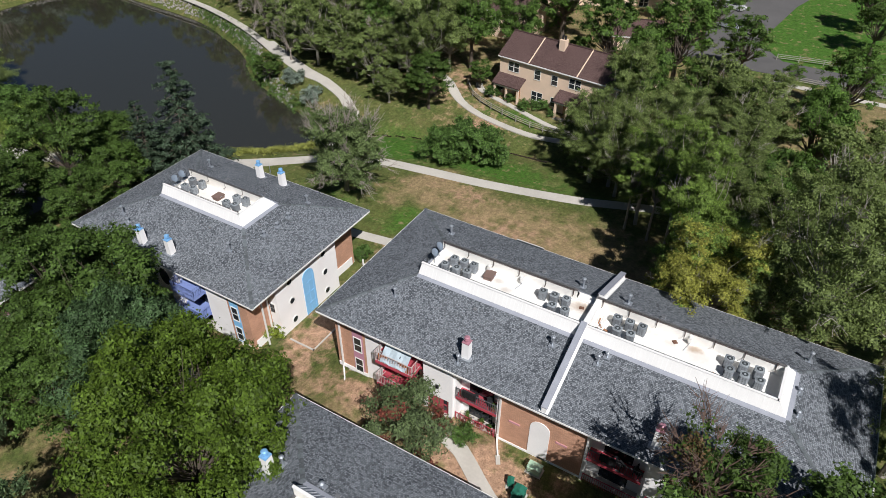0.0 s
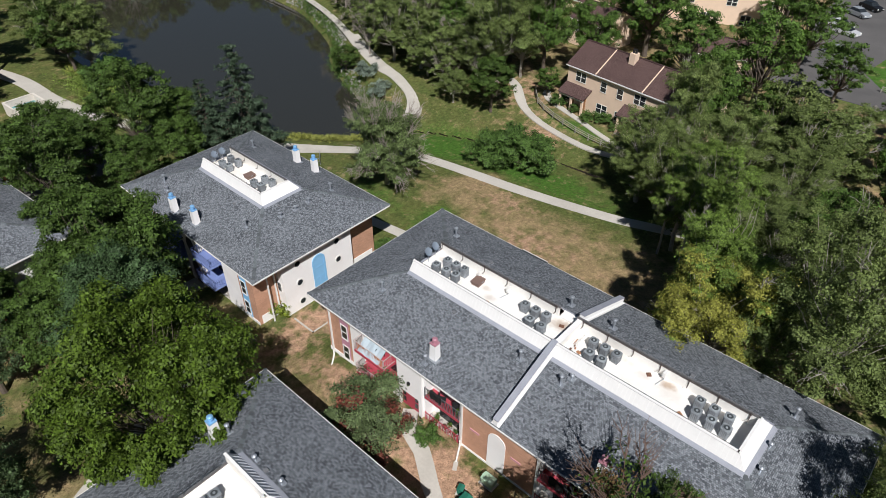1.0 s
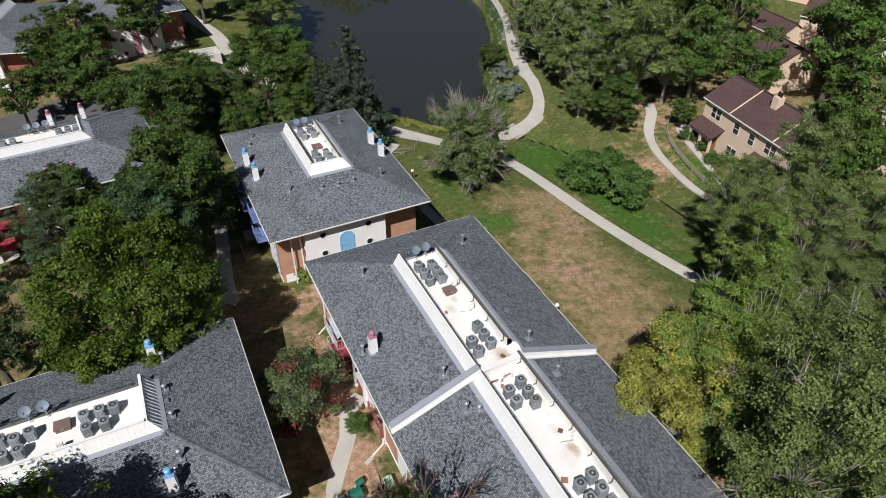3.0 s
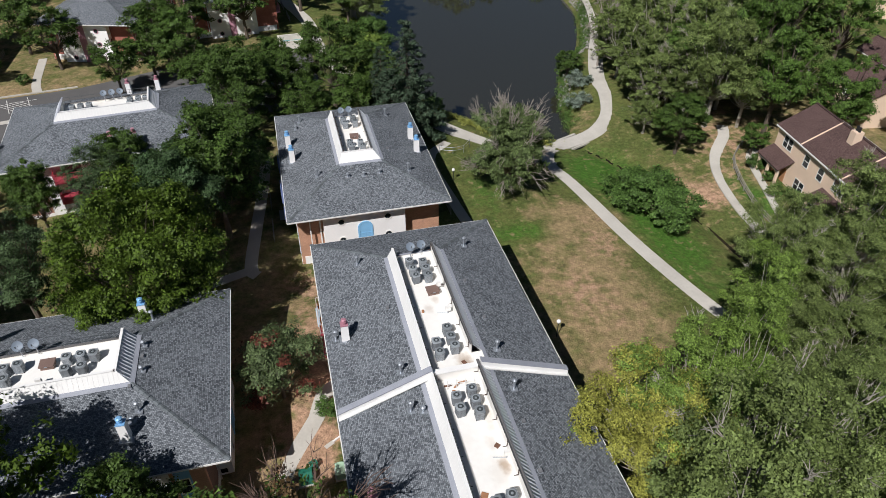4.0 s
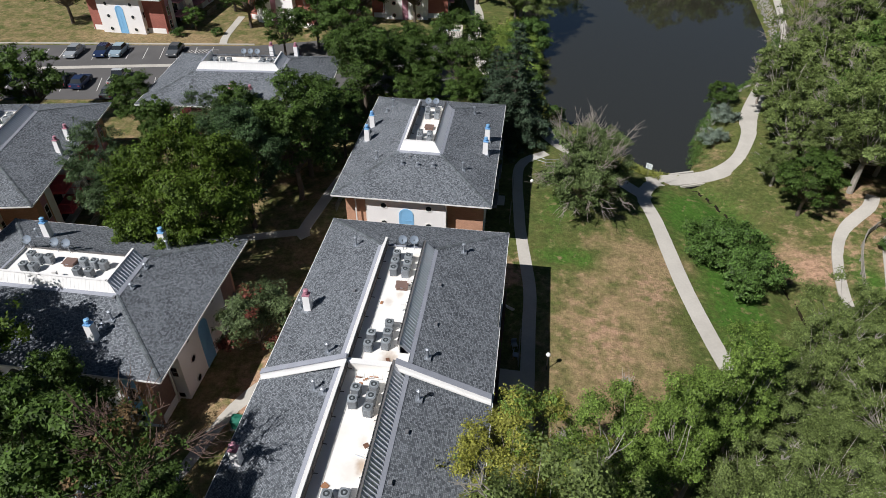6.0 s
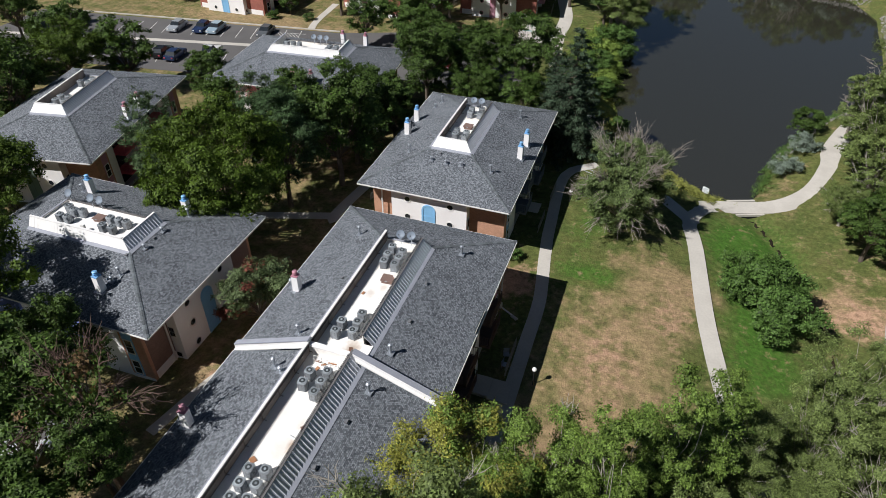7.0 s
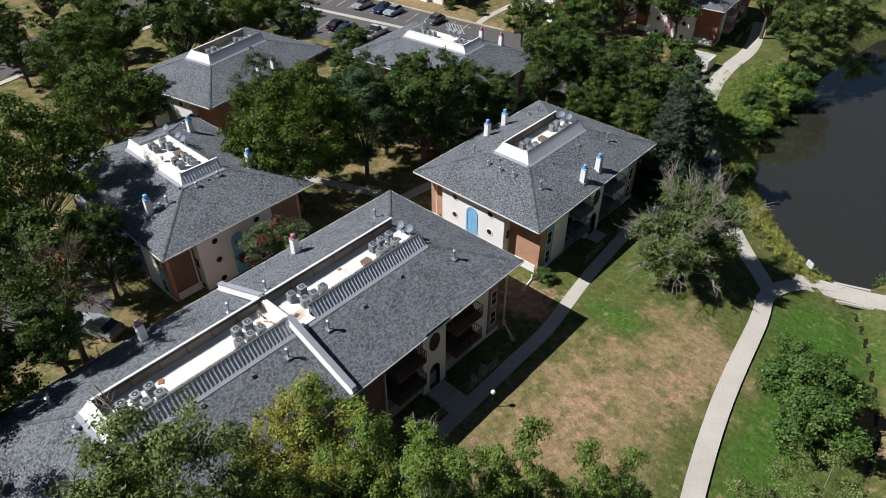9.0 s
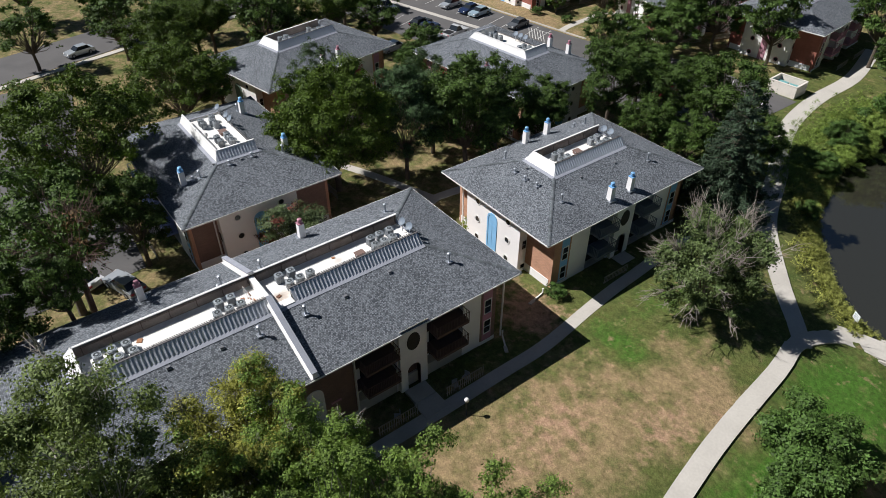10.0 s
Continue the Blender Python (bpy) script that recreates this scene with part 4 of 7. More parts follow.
def block(name, label, m, hx, hy, eave, z0, wx, wy, sides, colour, side_mat, accent, ends="S", wcy=0.0, wcx=0.0, long_sides="WE", stripes=False, spans=None, greys="EN", h=0.90, foot=None, notch=None, membrane=None, east=None, end_mat=None):
    """A two-storey block in its own frame: long axis along y."""
    b = thing(name, m, label, "building", "apartment buildings")
    rise = 0.345 * min(hx - wx, hy - wy)
    top = hip_roof(b, hx, hy, eave, wx, wy, rise, cx=wcx, cy=wcy)
    well = roof_well(b, wx, wy, top, sides, cx=wcx, cy=wcy, greys=greys, h=h, notch=notch, membrane=membrane)
    ov = 0.85                                                     # eaves reach this far over the walls
    fx, fy = hx - ov, hy - ov
    z1 = eave - 0.2
    low = z0 - 1.2
    for k, base, width in (("S", face_y(0, -fy, 0), 2 * fx), ("N", face_y(0, fy, 180), 2 * fx)):
        if k in ends:
            end_facade(b, base, width, z0, z1, colour, end_mat or side_mat, stripes=stripes)
        else:
            part("end_wall", Shape().box(-width / 2, width / 2, 1.0, 1.3, z0, z1), side_mat, b, m=base)
    for k, base in (("W", face_y(-fx, 0, -90)), ("E", face_y(fx, 0, 90))):
        L = fy - 1.0
        sp = (spans or {}).get(k) or [("windows", -L, -L + 2.2), ("white", -L + 2.2, -L + 3.2), ("patios", -L + 3.2, -L + 7.4), ("tower", -L + 7.4, -L + 10.0),
                                      ("patios", -L + 10.0, -L + 14.2), ("white", -L + 14.2, L - 2.2), ("windows", L - 2.2, L)]
        sp = [(q, x, min(y, L)) for q, x, y in sp if x < L]
        # east: wall and balcony colours darkened for the side in shade
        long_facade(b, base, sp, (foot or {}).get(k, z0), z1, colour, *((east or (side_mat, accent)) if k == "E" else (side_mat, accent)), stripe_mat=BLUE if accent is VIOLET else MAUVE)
    part("foundation", Shape().box(-fx + 0.05, fx - 0.05, -fy + 1.05, fy - 1.05, low, z0 + 0.05), CONCRETE, b)
    return b, top, well


# the long block in the middle, with a fire wall across its roof
A_X, A_Y = 35.8, 7.03
A_EAVE = 9.6
RUST_SPOTS = ((36.7, 8.1, 0.75, 0.75), (36.5, 1.5, 0.45, 0.30), (36.8, 2.6, 0.35, 0.30), (36.75, -0.2, 0.45, 0.8), (36.3, -0.5, 0.8, 0.2), (35.5, 13.8, 0.4, 0.35), (36.6, 19.4, 0.4, 0.3), (36.2, 14.7, 0.35, 0.4), (36.9, 3.6, 0.5, 0.4))
A_SPANS = {"W": [("windows", -18.1 + 0.0, -15.2), ("white", -15.2, -13.9), ("balconies", -13.9, -9.7), ("entry", -9.7, -7.2), ("loggias", -7.2, -3.45), ("arch", -3.45, 3.0),
                 ("loggias", 3.0, 7.2), ("entry", 7.2, 9.7), ("balconies", 9.7, 13.9), ("white", 13.9, 15.2), ("windows", 15.2, 18.1)],
           "E": [("windows", -18.1, -15.2), ("white", -15.2, -13.9), ("patios", -13.9, -9.7), ("tower", -9.7, -7.2), ("patios", -7.2, -3.3), ("arch", -3.3, 3.3),
                 ("patios", 3.3, 7.2), ("tower", 7.2, 9.8), ("patios", 9.8, 13.9), ("white", 13.9, 15.6), ("windows", 15.6, 18.1)]}
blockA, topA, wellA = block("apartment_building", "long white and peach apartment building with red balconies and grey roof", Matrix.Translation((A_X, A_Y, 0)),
                            8.05, 19.12, A_EAVE, 3.5, 2.20, 13.45, "WES", BLUE, PEACH, RED, ends="", spans=A_SPANS, foot={"E": 2.35, "W": 3.35}, notch=(0.2, 1.7), membrane=stained_membrane("rust_washed_membrane", RUST_SPOTS), east=(SHADEBRICK, SHADETIMBER), wcx=0.0, wcy=-0.07)
B_SIDE = [("windows", -9.45, -7.2), ("white", -7.2, -4.9), ("patios", -4.9, -1.3), ("tower", -1.3, 1.3), ("patios", 1.3, 4.9), ("white", 4.9, 7.2), ("windows", 7.2, 9.45)]
blockB, topB, wellB = block("apartment_building", "white apartment building with a tall blue arch beside the pond", Matrix.Translation((33.93, 42.57, 0)),
                            7.98, 11.3, 8.7, 2.05, 2.13, 5.18, "WES", BLUE, PEACH, VIOLET, spans={"W": B_SIDE, "E": B_SIDE}, east=(PEACH, SHADESLATE))
blockC, topC, wellC = block("apartment_building", "apartment building with a blue arch, partly under a large tree", Matrix.Translation((9.67, 14.03, 0)) @ Matrix.Rotation(radians(90), 4, "Z"),
                            8.27, 11.18, 9.3, 2.7, 2.2, 5.22, "WS", BLUE, PEACH, VIOLET, greys="SN", end_mat=SHADEBRICK)
blockD, topD, wellD = block("apartment_building", "apartment building behind trees beside a car park", Matrix.Translation((7.4, 56.6, 0)) @ Matrix.Rotation(radians(95), 4, "Z"),
                            8.25, 11.5, 8.7, 2.1, 2.2, 5.4, "WSN", BLUE, PEACH, RED, greys="SN")
blockE, topE, wellE = block("apartment_building", "apartment building behind trees with a green arch", Matrix.Translation((-11.7, 34.3, 0)) @ Matrix.Rotation(radians(11), 4, "Z"),
                            8.0, 11.25, 9.0, 2.4, 2.2, 5.1, "WES", mat("green_paint", (0.16, 0.24, 0.19), 0.75, vary=0.08), PEACH, RED)
blockG, _, _ = block("apartment_building", "apartment building with red bays and mauve stripes across the car park", Matrix.Translation((20.2, 111.6, 0)) @ Matrix.Rotation(radians(6), 4, "Z"),
                     8.0, 11.3, 8.6, 2.0, 2.13, 5.2, "WES", BLUE, BRICKRED, MAUVE, stripes=True)
blockH, _, _ = block("apartment_building", "apartment building with red bays and a blue arch", Matrix.Translation((-27.0, 97.0, 0)) @ Matrix.Rotation(radians(-1), 4, "Z"),
                     8.0, 11.3, 8.6, 2.0, 2.13, 5.2, "WES", BLUE, BRICKRED, MAUVE)
blockI, _, _ = block("apartment_building", "far apartment building with red bays behind the car park", Matrix.Translation((1.0, 104.5, 0)) @ Matrix.Rotation(radians(-16), 4, "Z"),
                     8.0, 11.3, 8.6, 2.0, 2.13, 5.2, "WES", BLUE, BRICKRED, MAUVE, stripes=True)


def fire_wall(parent, top):
    """The raised wall that crosses the roof from eave to eave, with a metal coping."""
    x0, x1, e = -8.0, 8.0, A_EAVE
    wl, wr = -2.20, 2.20
    y0, y1 = -0.17, 0.17
    ht = 0.50
    for a, b, za, zb in ((x0, wl + 0.5, e, top + 0.58), (x1, wr - 0.6, e, top + 0.58)):
        s, c = Shape(), Shape()
        for sh, ya, yb, lo, hi in ((s, y0, y1, -0.2, ht), (c, y0 - 0.05, y1 + 0.05, ht, ht + 0.07)):
            p = [Vector((a, ya, za + lo)), Vector((b, ya, zb + lo)), Vector((b, yb, zb + lo)), Vector((a, yb, za + lo))]
            q = [Vector((a, ya, za + hi)), Vector((b, ya, zb + hi)), Vector((b, yb, zb + hi)), Vector((a, yb, za + hi))]
            sh.face(q)
            sh.face(p[::-1])
            for k in range(4):
                j = (k + 1) % 4
                sh.face((p[k], p[j], q[j], q[k]))
        wall = part("fire_wall", s, STUCCO, parent, "raised stucco fire wall across the roof")
        part("coping", c, COPING, wall, "blue-grey metal coping")
        f = Shape()
        for ya, yb in ((y0 - 0.16, y0), (y1, y1 + 0.16)):
            p = [Vector((a, ya, za - 0.05)), Vector((b, ya, zb - 0.05)), Vector((b, yb, zb - 0.05)), Vector((a, yb, za - 0.05))]
            q = [v + Vector((0, 0, 0.10)) for v in p]
            f.face(q)
            for k in range(4):
                j = (k + 1) % 4
                f.face((p[k], p[j], q[j], q[k]))
        part("step_flashing", f, METALWHITE, wall, "pale metal flashing at the foot")
    mid = part("fire_wall", Shape().box(wl + 0.5, wr - 0.6, y0, y1, top - 0.6, top + 0.62), MEMBRANE, parent, "white wall across the roof well")
    part("coping", Shape().box(wl + 0.5, wr - 0.6, y0 - 0.05, y1 + 0.05, top + 0.62, top + 0.70), METALWHITE, mid, "white metal coping")


fire_wall(blockA, topA)

# ---- trees and shrubs ----


def leaf_cloud(name, centres, radii, count, size, material, seed, flat=1.0, shell=0.55, droop=0.0, aspect=0.6):
    """Many small single leaves in tufts round lobes; every leaf is a facet of its own."""
    r = np.random.default_rng(seed)
    count = int(count * 1.2)
    c, rad = np.array(centres, float), np.array(radii, float)
    w = rad ** 2
    # twigs: small tufts on and in every lobe, thicker on its upper side, with leaves round each
    tufts = max(len(c) * 5, count // 52)
    own = r.choice(len(c), tufts, p=w / w.sum())
    td = r.normal(size=(tufts, 3)) + np.array([0, 0, 0.7])
    td /= np.linalg.norm(td, axis=1)[:, None]
    tr = (shell + (1 - shell) * r.random(tufts) ** 0.6) * (0.80 + 0.55 * r.random(tufts) ** 2)
    tp = c[own] + td * (rad[own] * tr)[:, None] * np.array([1, 1, flat])
    pick = r.integers(0, tufts, count)
    d = td[pick]
    spread = r.normal(size=(count, 3)) * np.array([1, 1, 0.55]) * (0.16 * rad[own][pick] + 0.5 * size)[:, None]
    p = tp[pick] + spread
    nrm = d * 0.95 + r.normal(size=(count, 3)) * 0.42 + np.array([0, 0, 0.25])
    nrm /= np.linalg.norm(nrm, axis=1)[:, None]
    u = np.cross(nrm, r.normal(size=(count, 3)))
    u[:, 2] -= droop
    u -= nrm * (u * nrm).sum(1)[:, None]
    u /= np.linalg.norm(u, axis=1)[:, None]
    t = np.cross(nrm, u)
    s = size * (0.5 + 0.9 * r.random(count))[:, None]
    q = np.stack([p - u * s * 1.05, p + u * s * 0.55 + t * s * aspect * 1.15, p + u * s * 0.75 - t * s * aspect * 1.05], 1)
    me = bpy.data.meshes.new(name)
    me.vertices.add(count * 3)
    me.vertices.foreach_set("co", q.astype(np.float32).ravel())
    me.loops.add(count * 3)
    me.loops.foreach_set("vertex_index", np.arange(count * 3, dtype=np.int32))
    me.polygons.add(count)
    me.polygons.foreach_set("loop_start", np.arange(0, count * 3, 3, dtype=np.int32))
    me.materials.append(material)
    me.update(calc_edges=True)
    return me


def limbs(s, base, tip, r0, r1, rng, bends=3, wander=0.12, sides=6):
    p, prev = Vector(base), r0
    a, b = Vector(base), Vector(tip)
    L = (b - a).length
    for k in range(1, bends + 1):
        q = a.lerp(b, k / bends)
        if k < bends:
            q += Vector([rng.uniform(-1, 1) * wander * L for _ in range(3)])
        r = r0 + (r1 - r0) * k / bends
        s.tube(p, q, prev, r, sides, caps=False)
        p, prev = q, r


def crown_lobes(rng, n, rx, rz, zc, lobe, low=-0.72, reach=(0.6, 0.97)):
    c, rad = [(0, 0, zc)], [max(lobe * 1.25, 0.42 * rx)]
    for k in range(n):
        a = rng.uniform(0, 2 * math.pi)
        e = math.asin(rng.uniform(low, 0.98))
        f = rng.uniform(*reach)
        c.append((rx * f * math.cos(a) * math.cos(e), rx * f * math.sin(a) * math.cos(e), zc + rz * f * math.sin(e)))
        rad.append(lobe * rng.uniform(0.6, 1.15))
    return c, rad


TREES = {}


def broadleaf(kind, seed, height, rx, rz, lobes, lobe, count, size, leaves, bark=None, name="tree", label="", bare=0, reach=1.0, trunk=0.3, extra=None, flat=0.8, droop=0.0, shell=0.5, aspect=0.6):
    """One tree of its own kind: trunk with limbs that run out to the lobes of its crown, and the crown's leaves."""
    rng = random.Random(seed)
    zc = height - rz
    lobe *= 0.88
    c, rad = crown_lobes(rng, lobes, rx - lobe * 0.7, rz - lobe * 0.5, zc, lobe, reach=(0.52, 1.05) if bare else (0.62, 0.97))
    ob = thing(name, Matrix(), label, "tree" if name != "shrub" else "shrub")
    s = Shape()
    fork = Vector((0, 0, max(0.6, zc - rz * (0.45 if rz > 7 else 0.75))))
    limbs(s, (0, 0, -0.8), fork, trunk, trunk * 0.72, rng, 2, 0.03, 8)
    for p, r in zip(c, rad):
        limbs(s, fork, p, trunk * (0.13 if lobes > 50 else 0.3), trunk * (0.03 if lobes > 50 else 0.07), rng, 3, 0.07, 4)
    if bare:
        for k in range(bare):
            i = rng.randrange(1, len(c))
            p = Vector(c[i])
            out = (p - Vector((0, 0, zc - rz * 0.3))).normalized()
            for m in range(3):
                tip = p + (out + Vector([rng.uniform(-.5, .5) for _ in range(3)])) * rad[i] * reach * rng.uniform(1.1, 1.9)
                limbs(s, p, tip, 0.038, 0.010, rng, 3, 0.1, 4)
                mid = p.lerp(tip, 0.55)
                for w in range(3):
                    limbs(s, mid, mid + (out + Vector([rng.uniform(-.9, .9) for _ in range(3)])) * rad[i] * reach * 0.7, 0.022, 0.007, rng, 2, 0.1, 4)
    part("trunk", s, bark or BARK, ob, "trunk with forking limbs" if not bare else "trunk and limbs with bare pale branches")
    part("crown", leaf_cloud("crown", c, rad, count, size, leaves, seed, flat, shell, droop, aspect), None, ob, "leafy crown")
    if extra:
        m, n = extra
        k = max(1, len(c) // 4)
        part("turning_leaves", leaf_cloud("turning_leaves", c[1:1 + k], rad[1:1 + k], n, size, m, seed + 7, flat), None, ob, "leaves that have turned colour")
    TREES.setdefault(kind, []).append([ob, True])
    return ob


def conifer(kind, seed, height, r, count, size, leaves, label):
    rng = random.Random(seed)
    ob = thing("conifer_tree", Matrix(), label, "tree")
    s = Shape()
    limbs(s, (0, 0, -0.6), (0, 0, height * 0.97), 0.24, 0.03, rng, 3, 0.0, 7)
    c, rad = [], []
    z = height * 0.1
    while z < height * 0.97:
        f = 1 - z / height
        n = max(3, int(9 * f + 3))
        for k in range(n):
            a = 2 * math.pi * (k + rng.random() * 0.8) / n
            L = r * (f ** 0.8) * rng.uniform(0.7, 1.1) + 0.15
            tip = Vector((L * math.cos(a), L * math.sin(a), z - 0.25 * L))
            limbs(s, (0, 0, z), tip, 0.05 * f + 0.015, 0.012, rng, 2, 0.03, 4)
            for q in (0.35, 0.65, 0.92):
                c.append((tip.x * q, tip.y * q, z + (tip.z - z) * q))
                rad.append(0.30 + 0.26 * f * L * 0.6 * (1.2 - 0.5 * q))
        z += 0.55 + 0.35 * f
    part("trunk", s, BARK, ob, "straight trunk with tiers of branches")
    part("crown", leaf_cloud("crown", c, rad, count, size, leaves, seed, 0.45, 0.3, 0.4, 0.32), None, ob, "tiers of needles")
    TREES.setdefault(kind, []).append([ob, True])
    return ob


L_LOC = "broad honey locust with a bright green feathery crown"
L_ASH = "dark green ash tree with a dense crown"
L_COT = "tall cottonwood with pale branches and grey-green leaves"
L_MAP = "bright green maple with a full crown"
L_PIN = "blue-green pine with a rounded crown"
broadleaf("giant", 10, 13.6, 7.6, 6.0, 120, 1.45, 80000, 0.115, LEAF_LOCUST, label=L_LOC, trunk=0.4)
for k in range(2):
    broadleaf("locust", 11 + k, 12.5, 6.0, 5.0, 70, 1.25, 34000, 0.105, LEAF_LOCUST, label=L_LOC, trunk=0.34)
for k in range(3):
    broadleaf("ash", 21 + k, 12.0, 4.6, 5.2, 60, 1.12, 26000, 0.115, LEAF_ASH, label=L_ASH)
for k in range(3):
    broadleaf("cotton", 31 + k, 13.0, 5.1, 5.8, 60, 1.1, 34000, 0.085, LEAF_COTTON, BARKPALE, label=L_COT, bare=9, reach=0.72, shell=0.35)
for k in range(2):
    broadleaf("cotton_far", 34 + k, 13.0, 5.2, 5.8, 50, 1.2, 9500, 0.155, LEAF_COTTON, BARKPALE, label=L_COT, bare=5, reach=0.7, shell=0.4)
    broadleaf("ash_far", 24 + k, 12.0, 4.8, 5.2, 46, 1.25, 8000, 0.175, LEAF_ASH, label=L_ASH)
    broadleaf("maple_far", 44 + k, 10.5, 4.4, 4.5, 44, 1.15, 9000, 0.14, LEAF_MAPLE, label=L_MAP)
for k in range(2):
    broadleaf("tall", 131 + k, 17.0, 4.7, 7.4, 66, 1.2, 40000, 0.078, LEAF_COTTON, BARKPALE, label="tall loose cottonwood with pale bare branches", bare=14, reach=0.8, shell=0.12, trunk=0.36)
broadleaf("slim", 135, 16.0, 2.2, 6.4, 34, 0.8, 18000, 0.072, LEAF_GREEN, BARKPALE, label="slender young poplar with bright green leaves", shell=0.25, trunk=0.16)
broadleaf("snag", 137, 12.5, 4.2, 5.4, 22, 1.2, 1600, 0.15, LEAF_COTTON, DEADWOOD, label="nearly bare grey cottonwood beside the trail", bare=30, shell=0.3)
for k in range(2):
    broadleaf("maple", 41 + k, 10.0, 4.0, 4.2, 46, 1.05, 20000, 0.10, LEAF_MAPLE, label=L_MAP)
broadleaf("poplar", 57, 14.0, 4.4, 6.2, 66, 1.0, 52000, 0.074, LEAF_GREEN, BARKPALE, label="green poplar with pale branches beside the long building", bare=10, reach=0.75, shell=0.35)
for k in range(1):
    broadleaf("yellow", 51 + k, 12.5, 4.6, 5.2, 62, 1.0, 50000, 0.072, LEAF_YELLOW, BARKPALE, label="tree with yellowing green leaves beside the long building", extra=(LEAF_GREEN, 14000), bare=8, reach=0.75)
for k in range(2):
    broadleaf("pine", 61 + k, 12.0, 3.8, 5.4, 60, 0.95, 26000, 0.10, LEAF_PINE, label=L_PIN, aspect=0.35)
broadleaf("pine_blue", 64, 13.5, 4.6, 6.0, 84, 1.0, 42000, 0.12, LEAF_PINEBLUE, label="large dark green pine with a rounded crown", aspect=0.35)
broadleaf("willow", 71, 9.8, 4.9, 4.9, 56, 1.3, 50000, 0.105, LEAF_WILLOW, bark=DEADWOOD, label="half-dead willow with bare grey branches beside the path", bare=70, reach=1.1, shell=0.3, droop=0.3)
for k in range(2):
    broadleaf("bush", 81 + k, 3.9, 3.3, 2.3, 34, 0.9, 16000, 0.10, LEAF_SHRUB, name="shrub", label="wide willow shrub with many upright shoots on the lawn", trunk=0.1, shell=0.3)
broadleaf("crab", 91, 5.6, 3.2, 2.8, 24, 1.0, 13000, 0.095, LEAF_CRAB, label="crab apple with reddening leaves beside the walk", trunk=0.13, extra=(LEAF_RED, 1600), aspect=0.4)
for k in range(2):
    broadleaf("shrub", 95 + k, 1.3, 0.95, 0.8, 22, 0.40, 6500, 0.035, LEAF_SHRUB, name="shrub", label="clipped round green shrub", trunk=0.04)
broadleaf("weed_bush", 84, 3.4, 3.1, 2.1, 34, 0.9, 20000, 0.075, LEAF_WEED, name="shrub", label="bright green willow thicket on the pond bank", trunk=0.08, shell=0.3)
broadleaf("lime_shrub", 97, 1.3, 0.95, 0.8, 22, 0.40, 6500, 0.035, LEAF_LIME, name="shrub", label="yellow-green round shrub beside a wall", trunk=0.04)
broadleaf("sage", 98, 2.6, 2.6, 1.6, 18, 0.9, 7000, 0.08, LEAF_SAGE, name="shrub", label="silver-green willow shrub on the pond bank", trunk=0.08)
broadleaf("dying", 101, 11.0, 3.3, 2.6, 20, 1.1, 1500, 0.11, LEAF_ASH, TWIGS, label="dying tree with bare reddish branches and brown leaves", bare=30, extra=(LEAF_BROWN, 1000), shell=0.3)
broadleaf("ash_tall", 141, 16.0, 3.3, 4.6, 44, 0.95, 17000, 0.10, LEAF_ASH, label="tall narrow ash beside the long building")
conifer("spruce", 111, 14.0, 4.9, 30000, 0.17, LEAF_SPRUCE, "tall dark spruce beside the pond")


def plant(kind, x, y, size=1.0, turn=None, tall=1.0, at=None):
    """Stands a tree of that kind at (x, y); the first of a kind is moved, the rest are copies."""
    pool = TREES[kind]
    rng = random.Random(int(x * 31 + y * 17))
    k = rng.randrange(len(pool))
    ob, fresh = pool[k]
    a = rng.uniform(0, 360) if turn is None else turn
    m = pose(x, y, land(x, y) if at is None else at, 0, 0, a) @ Matrix.Diagonal((size, size, size * tall, 1))
    if fresh:
        pool[k][1] = False
        ob.matrix_basis = m
        return ob
    return copy_thing(ob, m)


